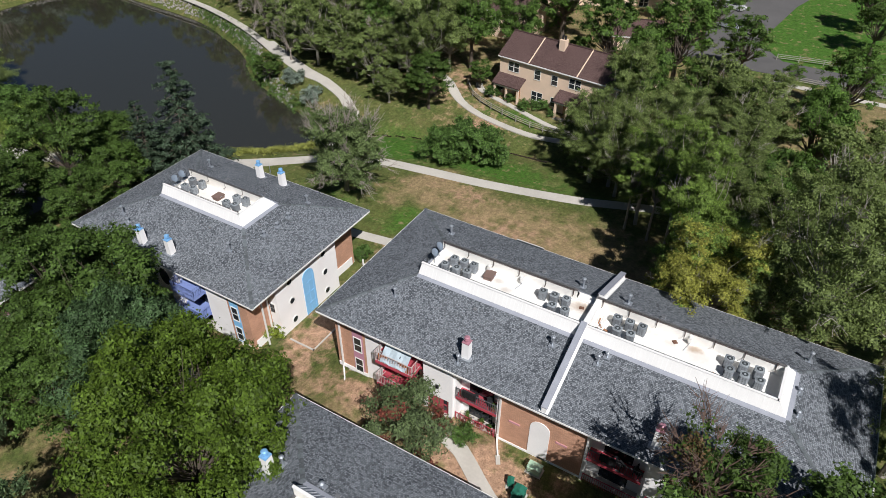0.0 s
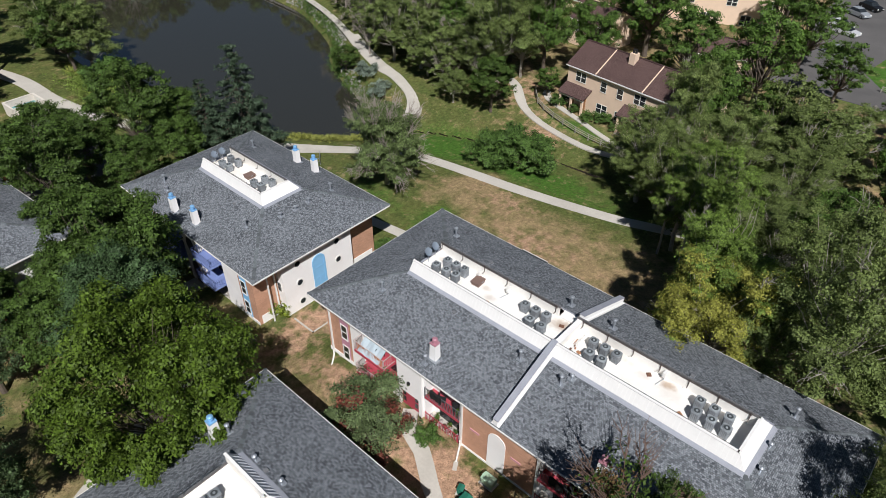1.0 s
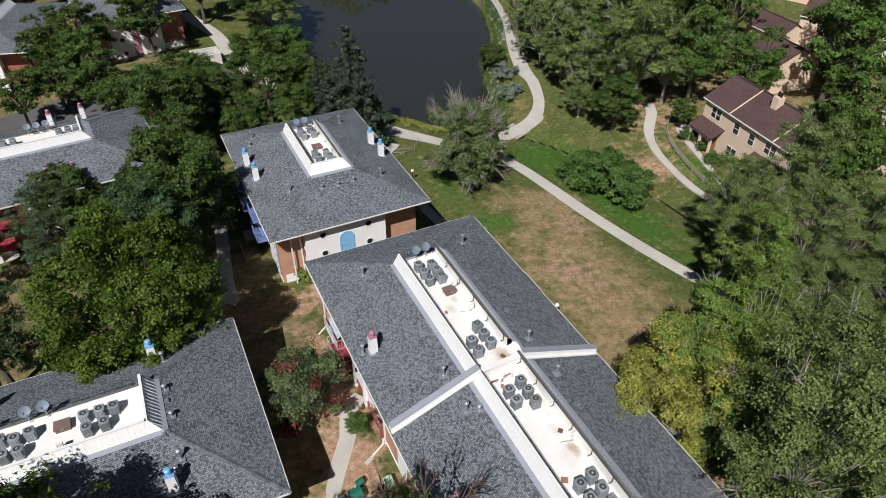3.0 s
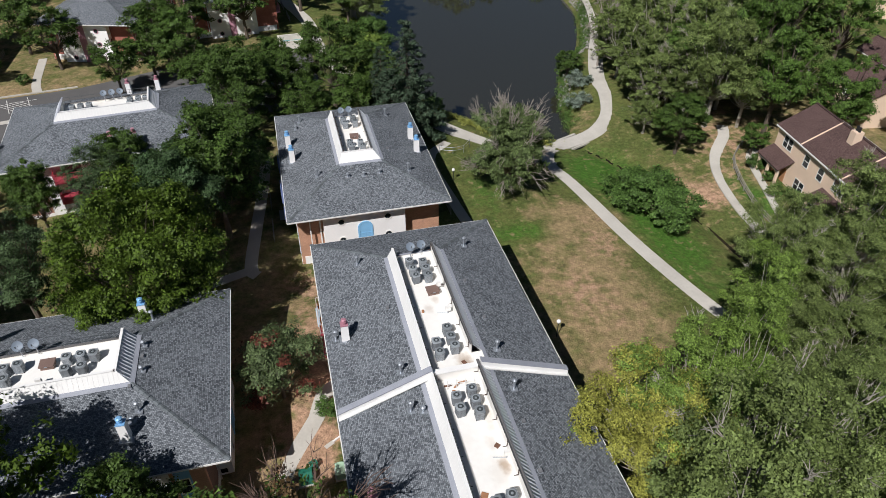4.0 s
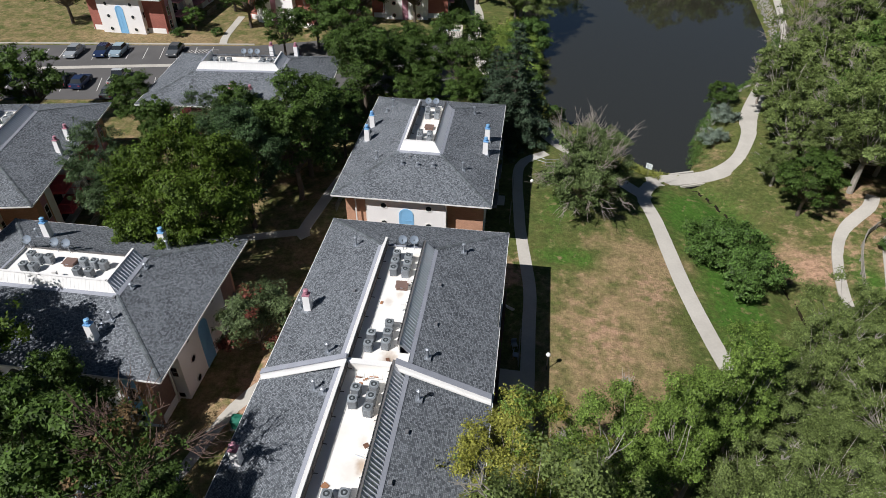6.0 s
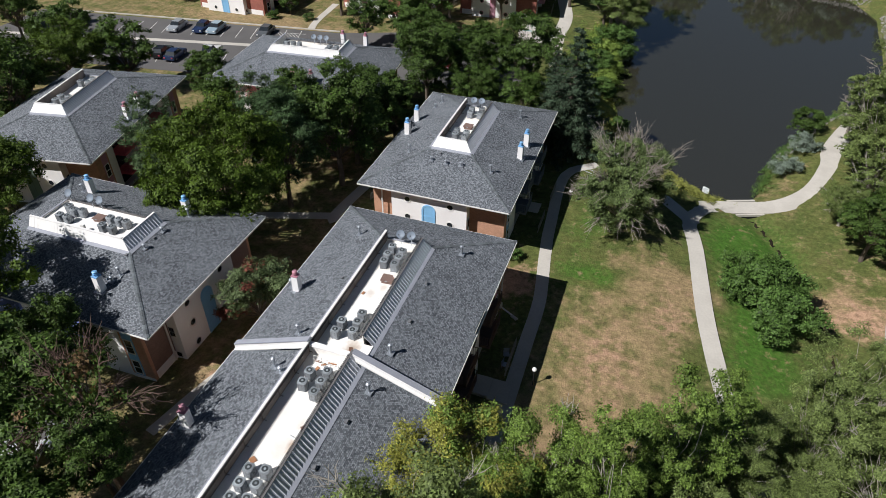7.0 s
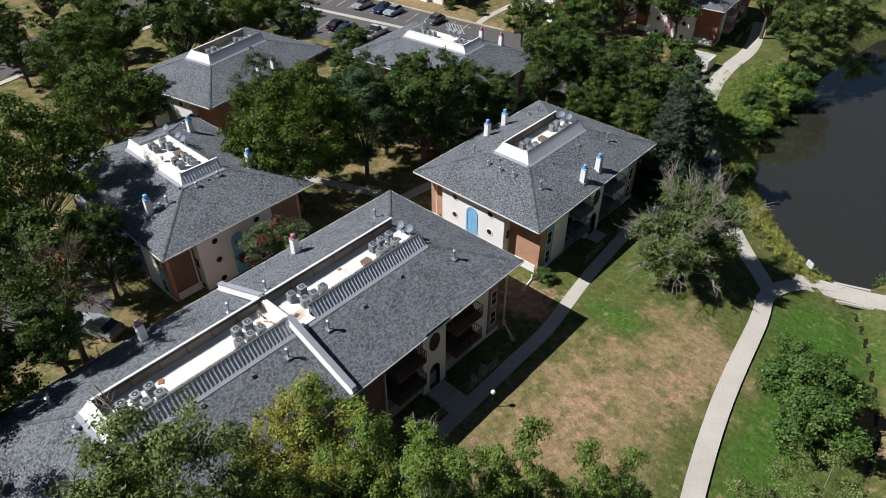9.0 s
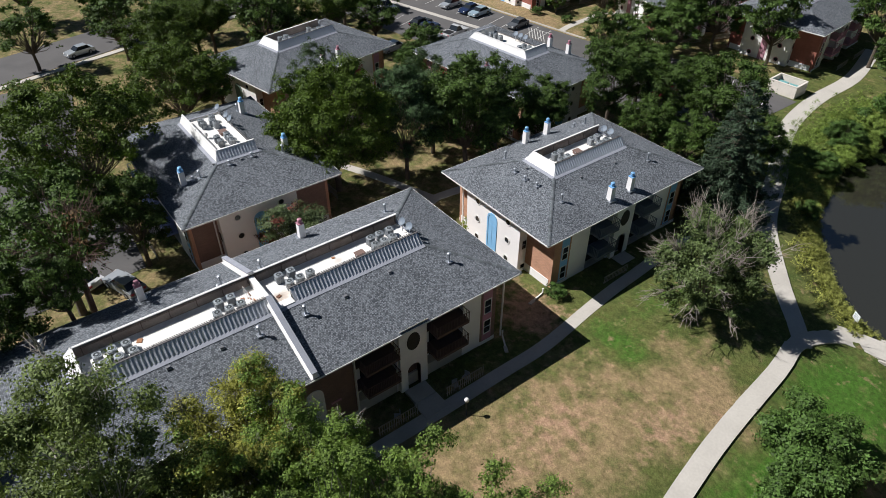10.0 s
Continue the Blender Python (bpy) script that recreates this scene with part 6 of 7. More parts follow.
units += [(*turned(-11.7, 34.3, 11, x, y), fE) for x, y in ((-0.6, -2.6), (0.4, -2.6), (-0.6, -1.6), (0.4, -1.6), (-0.6, 2.4), (0.4, 2.4), (0.4, 3.4))]
cond = condenser()
cond.scale = (0.86, 0.86, 0.9)
for k, (x, y, z) in enumerate(units):
    a = random.Random(k).uniform(-7, 7)
    m = pose(x, y, z, 0, 0, a)
    if k == 0:
        cond.matrix_basis = m @ Matrix.Diagonal((0.86, 0.86, 0.9, 1))
    else:
        copy_thing(cond, m)
lay(dish(), [(35.45, 20.05, fA + 0.1), (36.35, 20.15, fA + 0.1), (33.3, 47.3, fB + 0.1), (34.2, 47.35, fB + 0.1), (5.2, 16.0, fC + 0.1), (7.6, 16.0, fC + 0.1), (8.6, 16.0, fC + 0.1),
             *[(*turned(7.4, 56.6, 5, x, 1.7), fD + 0.1) for x in (-0.2, 0.7, 1.6)]], 8)
lay(hatch(), [(36.2, 15.5, fA), (34.1, 42.7, fB), (9.4, 14.75, fC)])
lay(vent(0.75), [on_roof("A", x, y) for x, y in ((31.2, 21.0), (40.3, 21.3), (39.2, 8.9), (32.3, 8.5), (39.2, 5.3), (32.3, 5.2), (40.4, -7.2), (30.8, -7.3), (28.5, 13.9))]
    + [on_roof("B", x, y) for x, y in ((29.5, 36.9), (38.6, 36.0), (38.5, 48.6), (28.7, 49.6))] + [on_roof("C", x, y) for x, y in ((15.6, 18.5), (15.5, 9.8), (3.8, 18.6))])
lay(vent(0.32, "plumbing_vent"), [on_roof("A", x, y) for x, y in ((33.0, 4.8), (36.5, -6.9), (34.5, -7.1))] + [on_roof("B", x, y) for x, y in ((32.4, 35.6), (34.0, 35.5), (35.6, 35.6), (28.2, 48.4))]
    + [on_roof("C", x, y) for x, y in ((15.4, 15.3), (15.5, 12.9), (15.1, 9.2))])
lay(low_vent(), [on_roof("A", x, y) for x, y in ((39.0, 16.4), (39.3, 12.2), (38.9, 2.6), (32.6, 14.8), (38.6, -1.0))] + [on_roof("B", x, y) for x, y in ((37.2, 40.0), (37.3, 44.8), (30.6, 40.3), (33.0, 36.6))] + [on_roof("C", x, y) for x, y in ((15.4, 14.2), (14.9, 11.5))])
CAPBLUE = mat("cap_blue", (0.22, 0.45, 0.72), 0.45, metal=0.2, vary=0.08)
CAPPINK = mat("cap_pink", (0.45, 0.22, 0.27), 0.5, metal=0.2, vary=0.08)
lay(chimney(CAPBLUE, "blue"), [on_roof("B", x, y) for x, y in ((27.1, 45.2), (27.3, 41.8), (40.45, 43.7), (40.5, 40.8))] + [on_roof("C", x, y) for x, y in ((15.0, 19.1), (14.8, 8.3), (4.5, 18.9))])
pinks = [on_roof("A", 29.2, 13.6), on_roof("A", 28.95, -0.1)]
for x, y in ((0.5, -7.0), (2.9, -7.0), (2.0, 6.6), (5.4, 6.6)):
    pinks.append((*turned(7.4, 56.6, 5, x, y), 8.7 + 0.345 * (8.25 - abs(y))))
for x, y in ((7.0, -1.5), (7.0, 1.2)):
    pinks.append((*turned(-11.7, 34.3, 11, x, y), 9.0 + 0.345 * (8.0 - abs(x))))
lay(chimney(CAPPINK, "pink"), pinks)


def pipe_rail(name, a, b, z, posts, height=0.42, material=RUST, label="rusty pipe rail along the edge of the roof well"):
    a, b = Vector(a), Vector(b)
    ob = thing(name, Matrix.Translation((*a, z)), label, "railing", "roof rails")
    d = b - a
    for h in (height, height * 0.5):
        part("rail", Shape().tube((0, 0, h), (d.x, d.y, h), 0.017, sides=5), material, ob)
    post = Shape().tube((0, 0, 0), (0, 0, height), 0.017, sides=5).mesh("post", material)
    for k in range(posts + 1):
        part("post", post, None, ob, m=Matrix.Translation((d.x * k / posts, d.y * k / posts, 0)))
    return ob


hA, hB = wellA[2], wellB[2]


def wall_pipes(x, y0, y1, z, inward):
    """Conduits and gas lines that hang on brackets along the inner wall of a roof well."""
    ob = thing("wall_pipes", Matrix.Translation((x, y0, z)), "rusty pipes on brackets along the wall of the roof well", "pipes", "pipes in the roof wells")
    L = y1 - y0
    for k, (dx, dz, r) in enumerate(((0.05, -0.05, 0.022), (0.05, -0.13, 0.018), (0.08, 0.02, 0.020), (0.04, -0.21, 0.016))):
        part("pipe", Shape().tube((inward * dx, 0, dz), (inward * dx, L, dz), r, sides=6), (RUSTPIPE, RUSTPIPE, DARKMETAL, RUSTPIPE)[k], ob)
    n = max(2, int(L / 1.9))
    br = Shape().box(-0.02, 0.02, -0.025, 0.025, -0.62, 0.04).box(-0.02, 0.26, -0.02, 0.02, -0.62, -0.58).mesh("bracket", RUSTPIPE)
    for k in range(n + 1):
        part("bracket", br, None, ob, m=Matrix.Translation((inward * 0.08, 0.1 + (L - 0.2) * k / n, 0)) @ Matrix.Diagonal((inward, 1, 1, 1)))


RUSTPIPE = mat("rusty_pipe", (0.085, 0.062, 0.055), 0.8, vary=0.35, scale=2)
for x, e in ((34.13, 1), (37.22, -1)):
    wall_pipes(x, 8.9 if e < 0 else 7.3, 20.2, hA + (0.07 if e < 0 else -0.03), e)
    wall_pipes(x, -5.3, 6.8, hA + (0.07 if e < 0 else -0.03), e)
wall_pipes(32.42, 38.4, 47.4, hB - 0.03, 1)
wall_pipes(35.35, 38.4, 47.4, hB + 0.07, -1)
pipe_rail("pipe_rail", (33.9, 20.33), (37.6, 20.33), topA + 0.15, 4, 0.85, DARKMETAL, "dark pipe rail at the end of the roof well")
pipe_rail("pipe_rail", (32.0, 47.66), (35.9, 47.66), topB + 0.15, 4, 0.85, DARKMETAL, "dark pipe rail at the end of the roof well")
pipe_rail("pipe_rail", (4.4, 16.12), (13.6, 16.12), topC + 0.15, 8, 0.55, DARKMETAL, "dark pipe rail along the edge of the roof well")
pipe_rail("pipe_rail", turned(7.4, 56.6, 5, -5.2, 2.05), turned(7.4, 56.6, 5, 5.2, 2.05), topD + 0.15, 8, 0.75, DARKMETAL, "dark pipe rail along the edge of the roof well")
pipe_rail("pipe_rail", turned(-11.7, 34.3, 11, -2.0, 4.9), turned(-11.7, 34.3, 11, 2.0, 4.9), topE + 0.15, 4, 0.85, DARKMETAL, "dark pipe rail at the end of the roof well")
pipe_rail("pipe_rail", (34.9, 6.05), (36.7, 6.05), fA, 3, 0.9, WHITE, "white pipe rail inside the roof well")


def scraps():
    """Boards, pipe ends and a pad left about on the membrane."""
    tan = mat("old_board", (0.34, 0.17, 0.09), 0.85, vary=0.25, fine=6)
    spots = ((35.0, 6.35, 0.5, 0.12), (35.5, 6.2, 0.35, 0.1), (35.25, 5.75, 0.3, 0.22), (36.6, 8.05, 0.35, 0.25), (35.0, -1.75, 0.4, 0.35), (36.0, 6.45, 0.6, 0.08), (36.7, 1.2, 0.3, 0.3), (35.0, 13.6, 0.28, 0.18))
    for k, (x, y, w, d) in enumerate(spots):
        ob = thing("roof_scrap", pose(x, y, fA, 0, 0, k * 37), "loose rusty board lying on the roof membrane", "debris", "scraps on the roof")
        part("board", Shape().box(-w / 2, w / 2, -d / 2, d / 2, 0.0, 0.07), tan if k % 3 else RUST, ob)
    for x, y, z in ((37.0, 0.3, fA), (36.75, 15.8, fA), (34.7, 46.9, fB), (9.3, 13.0, fC), (36.75, 13.0, fA)):
        ob = thing("disconnect_box", pose(x, y, z), "small pale electrical box on a post", "electrical box", "roof electrical boxes")
        part("post", Shape().box(-0.03, 0.03, -0.03, 0.03, 0, 0.5), GALV, ob)
        part("box", Shape().box(-0.18, 0.18, -0.1, 0.1, 0.3, 0.7), WHITE, ob)
        part("conduit", Shape().tube((0, 0, 0.03), (-0.8, 0.2, 0.03), 0.025, sides=6), GALV, ob)


scraps()


def loose_gutter():
    ob = thing("loose_gutter", pose(43.72, 14.05, 9.72), "dark length of gutter guard lying along the eaves", "gutter")
    part("trough", Shape().box(-0.05, 0.05, 0.0, 2.6, 0.0, 0.05), DARKMETAL, ob)
    part("lip", Shape().box(0.05, 0.07, 0.0, 2.6, 0.0, 0.11), WHITE, ob)


loose_gutter()

# ---- beside the buildings ----


def globe_lamp(x, y, h):
    ob = thing("path_lamp", pose(x, y, land(x, y)), "short black path lamp with a white globe", "lamp post", "path lamps")
    part("post", Shape().tube((0, 0, -0.2), (0, 0, h - 0.3), 0.05, 0.04, 10), BLACK, ob)
    part("collar", Shape().tube((0, 0, h - 0.32), (0, 0, h - 0.24), 0.11, 0.12, 12), BLACK, ob)
    s = Shape()
    n, r = 14, 0.2
    rows = [[(r * math.sin(math.pi * j / 8) * math.cos(2 * math.pi * k / n), r * math.sin(math.pi * j / 8) * math.sin(2 * math.pi * k / n), h - 0.1 + r * math.cos(math.pi * j / 8)) for k in range(n)] for j in range(9)]
    for a, b in zip(rows, rows[1:]):
        for k in range(n):
            s.face((a[k], b[k], b[(k + 1) % n], a[(k + 1) % n]))
    part("globe", s, mat("white_globe", (0.82, 0.82, 0.80), 0.35, vary=0.03), ob, "white globe", smooth=True)


globe_lamp(48.05, 17.2, 1.98)
globe_lamp(45.85, 45.0, 1.6)


def notice(x, y):
    ob = thing("notice_board", pose(x, y, land(x, y), 0, 0, -32), "small pale notice board on a post by the water", "sign")
    part("post", Shape().box(-0.05, 0.05, -0.05, 0.05, -0.3, 1.5), WOODFENCE, ob)
    part("board", Shape().box(-0.42, 0.42, -0.09, -0.05, 1.0, 1.75), mat("pale_sign", (0.70, 0.74, 0.74), 0.6, vary=0.06), ob, "pale sign board")
    for k in range(4):
        part("writing", Shape().box(-0.3, 0.3 - 0.1 * (k % 2), -0.096, -0.09, 1.55 - k * 0.14, 1.60 - k * 0.14), mat("sign_grey", (0.25, 0.28, 0.30), 0.7), ob)


notice(60.8, 54.5)


def culvert():
    ob = thing("culvert", pose(65.6, 53.65, 0, 0, 0, 21), "concrete culvert under the trail with a dark opening", "culvert")
    part("headwall", Shape().box(-1.7, -1.0, -1.42, -1.22, -1.6, 0.20).box(1.0, 1.7, -1.42, -1.22, -1.6, 0.20).box(-1.0, 1.0, -1.42, -1.22, -0.05, 0.20), CONCRETE, ob)
    part("headwall", Shape().box(-1.7, -1.0, 1.4, 1.7, -1.6, 0.24).box(1.0, 1.7, 1.4, 1.7, -1.6, 0.24).box(-1.0, 1.0, 1.4, 1.7, -0.12, 0.24), CONCRETE, ob)
    # black barrel and flat black sheet stand in for the shade inside
    part("barrel", Shape().box(-1.15, -1.0, -1.5, 1.5, -1.6, -0.1).box(1.0, 1.15, -1.5, 1.5, -1.6, -0.1).box(-1.0, 1.0, -0.1, 0.1, -1.6, -0.1), BLACK, ob, "culvert barrel coloured black for the shade inside")
    part("opening", Shape().box(-1.0, 1.0, -1.46, -1.43, -0.75, -0.03), BLACK, ob, "flat black sheet for the shade in the culvert mouth")


culvert()

TEAL = mat("utility_green", (0.02, 0.15, 0.10), 0.55, vary=0.1)
PALEGREEN = mat("pale_green_metal", (0.38, 0.55, 0.40), 0.55, vary=0.08)


def cabinet(x, y, w, d, h, m, label, turn=0):
    ob = thing("utility_box", pose(x, y, land(x, y), 0, 0, turn), label, "utility box", "utility boxes")
    part("pad", Shape().box(-w / 2 - 0.12, w / 2 + 0.12, -d / 2 - 0.12, d / 2 + 0.12, -0.3, 0.06), CONCRETE, ob)
    part("body", Shape().box(-w / 2, w / 2, -d / 2, d / 2, 0.06, h), m, ob)
    part("lid", Shape().prism([(-d / 2 - 0.04, 0), (d / 2 + 0.04, 0), (d / 2 + 0.04, 0.05), (0, 0.14), (-d / 2 - 0.04, 0.05)], -w / 2 - 0.04, w / 2 + 0.04,
                              Matrix.Translation((0, 0, h)) @ Matrix(((0, 0, 1, 0), (1, 0, 0, 0), (0, 1, 0, 0), (0, 0, 0, 1)))), m, ob)


cabinet(25.0, 7.0, 0.85, 0.75, 0.85, TEAL, "dark green utility box on the soil")
cabinet(25.6, 7.9, 0.45, 0.4, 0.55, TEAL, "small green utility box on the soil", 20)
cabinet(27.4, 6.9, 0.95, 0.6, 0.6, PALEGREEN, "pale green utility box against the wall", 90)


def downspout_tail(x, y, turn):
    ob = thing("downspout_tail", pose(x, y, land(x, y), 0, 0, turn), "white downspout extension on a splash block", "downspout", "downspout tails")
    part("pipe", Shape().box(-0.06, 0.06, -1.3, 0.1, 0.06, 0.18), WHITE, ob)
    part("elbow", Shape().box(-0.06, 0.06, 0.0, 0.12, 0.06, 0.7), WHITE, ob)
    part("splash_block", Shape().box(-0.16, 0.16, -2.0, -1.25, -0.05, 0.08), CONCRETE, ob)


downspout_tail(28.4, 24.6, -50)
downspout_tail(28.3, 10.35, -60)
downspout_tail(41.2, 32.0, 10)
downspout_tail(43.2, 25.2, 60)


def wall_pipe(x, y, z0, z1):
    ob = thing("downpipe", pose(x, y, 0), "white downpipe on the wall", "downpipe", "downpipes")
    part("pipe", Shape().box(-0.06, 0.06, -0.06, 0.06, z0, z1), WHITE, ob)


for x, y, z0, z1 in ((28.5, 24.65, 3.5, 9.4), (28.5, 10.4, 3.5, 9.4), (28.5, 3.9, 3.5, 9.4), (28.5, 16.6, 3.5, 9.4), (43.1, 25.0, 2.3, 9.4), (43.1, 10.4, 2.3, 9.4), (28.0, 32.6, 2.1, 8.5)):
    wall_pipe(x, y, z0, z1)


def seat(x, y, z, turn, m, label):
    ob = thing("patio_chair", pose(x, y, z, 0, 0, turn), label, "chair", "chairs on the balconies")
    part("seat", Shape().box(-0.25, 0.25, -0.25, 0.25, 0.38, 0.44), m, ob)
    part("backrest", Shape().box(-0.25, 0.25, 0.22, 0.27, 0.44, 0.9), m, ob)
    for x2 in (-0.22, 0.22):
        for y2 in (-0.22, 0.22):
            part("leg", Shape().box(x2 - 0.02, x2 + 0.02, y2 - 0.02, y2 + 0.02, 0, 0.38), m, ob)


def pot(x, y, z, m, leaves):
    ob = thing("flower_pot", pose(x, y, z), "potted plant in flower on a balcony", "flower pot", "flower pots")
    part("pot", Shape().tube((0, 0, 0), (0, 0, 0.28), 0.12, 0.17, 12), m, ob)
    part("plant", leaf_cloud("plant", [(0, 0, 0.42), (0.08, 0.05, 0.5)], [0.2, 0.16], 140, 0.05, leaves, int(x * 50 + y)), None, ob)


def tarp(x, y, z):
    ob = thing("tarpaulin", pose(x, y, z), "pale blue tarpaulin stretched over a balcony", "tarpaulin")
    s = Shape()
    n = 8
    pts = [[Vector((-1.1 * j / 3, -1.15 + 2.3 * k / n, 1.5 - 0.32 * j + 0.07 * math.sin(k * 1.7 + j))) for k in range(n + 1)] for j in range(4)]
    for a, b in zip(pts, pts[1:]):
        for k in range(n):
            s.face((a[k], a[k + 1], b[k + 1], b[k]))
            s.face([p - Vector((0, 0, 0.012)) for p in (b[k], b[k + 1], a[k + 1], a[k])])
    part("sheet", s, mat("pale_tarp", (0.42, 0.50, 0.55), 0.6, vary=0.1), ob)
    part("rope", Shape().tube((0, -1.15, 1.5), (0, -1.3, 1.9), 0.012, sides=5), WHITE, ob)


def panel(x, y, z, m, label, w=0.06, d=0.8, h=0.7):
    ob = thing("screen_panel", pose(x, y, z), label, "screen", "balcony screens")
    part("sheet", Shape().box(-w / 2, w / 2, -d / 2, d / 2, 0.0, h), m, ob)
    part("edge", Shape().box(-w / 2 - 0.01, w / 2 + 0.01, -d / 2, d / 2, h, h + 0.03), m, ob)


ORANGE = mat("orange_cloth", (0.50, 0.17, 0.05), 0.8, vary=0.25, fine=6)
TERRA = mat("terracotta", (0.36, 0.15, 0.09), 0.85, vary=0.15)
FLOWERS = leaf("white_flowers", (0.55, 0.50, 0.50))
W1 = A_EAVE - 0.2
zlow, zup = W1 - 6.0, W1 - 3.2                 # floors of the recessed balconies
zout = W1 - 1.95                               # the projecting upper balcony
tarp(28.45, 18.85, zout - 0.25)
panel(27.62, 18.0, zout, ORANGE, "orange patterned screen on a balcony rail")
panel(27.62, 19.9, zout, ORANGE, "orange patterned screen on a balcony rail")
for x, y, t, z in ((28.9, 12.6, 30, zup), (28.95, 11.3, -40, zup), (28.2, 18.3, 10, zout), (28.9, 1.6, 60, zup), (28.9, 0.4, -30, zup)):
    seat(x, y, z, t, BLACK, "black folding chair on a balcony")
for k, y in enumerate((13.6, 13.15, 12.7, 12.2, 11.8, 11.3, 10.9)):
    pot(28.75 + 0.1 * (k % 2), y, zlow, TERRA, (FLOWERS, LEAF_SHRUB, FLOWERS, LEAF_RED, FLOWERS, LEAF_SHRUB, FLOWERS)[k])
for y in (13.3, 12.0, 11.1):
    pot(29.15, y, zlow, TERRA, LEAF_MAPLE)
for y in (13.5, 11.0):
    pot(28.75, y, zup, TERRA, LEAF_MAPLE)


def laundry(y, z):
    ob = thing("blanket", pose(28.5, y, z), "dark blanket hung over a balcony rail", "blanket")
    s = Shape()
    for k in range(8):
        a, b = -0.55 + k * 0.14, -0.41 + k * 0.14
        w = 0.03 * math.sin(k * 1.9)
        s.box(-0.05 + w, -0.02 + w, a, b, 0.35 + 0.03 * (k % 3), 1.03).box(-0.05, 0.12, a, b, 1.01, 1.035)
    part("cloth", s, BLACK, ob)


for x, y, t in ((45.2, 19.4, 20), (45.4, 18.2, 80), (45.1, 12.6, -30)):
    seat(x, y, land(x, y), t, GALV, "pale metal chair on a shaded patio")
laundry(12.9, zup)
laundry(2.4, zup)


def shore_rail():
    ob = thing("pipe_railing", pose(45.9, 52.0, land(46, 52)), "grey pipe railing at the bend of the walk", "railing")
    pts = [(0, 0), (1.6, -0.7), (3.1, -0.5), (4.3, 0.9)]
    for (a, b), (c, d) in zip(pts, pts[1:]):
        for z in (0.45, 0.9):
            part("rail", Shape().tube((a, b, z), (c, d, z), 0.025, sides=6), GALV, ob)
    for a, b in pts:
        part("post", Shape().tube((a, b, -0.3), (a, b, 0.92), 0.03, sides=6), GALV, ob)


shore_rail()

# ---- townhouses ----


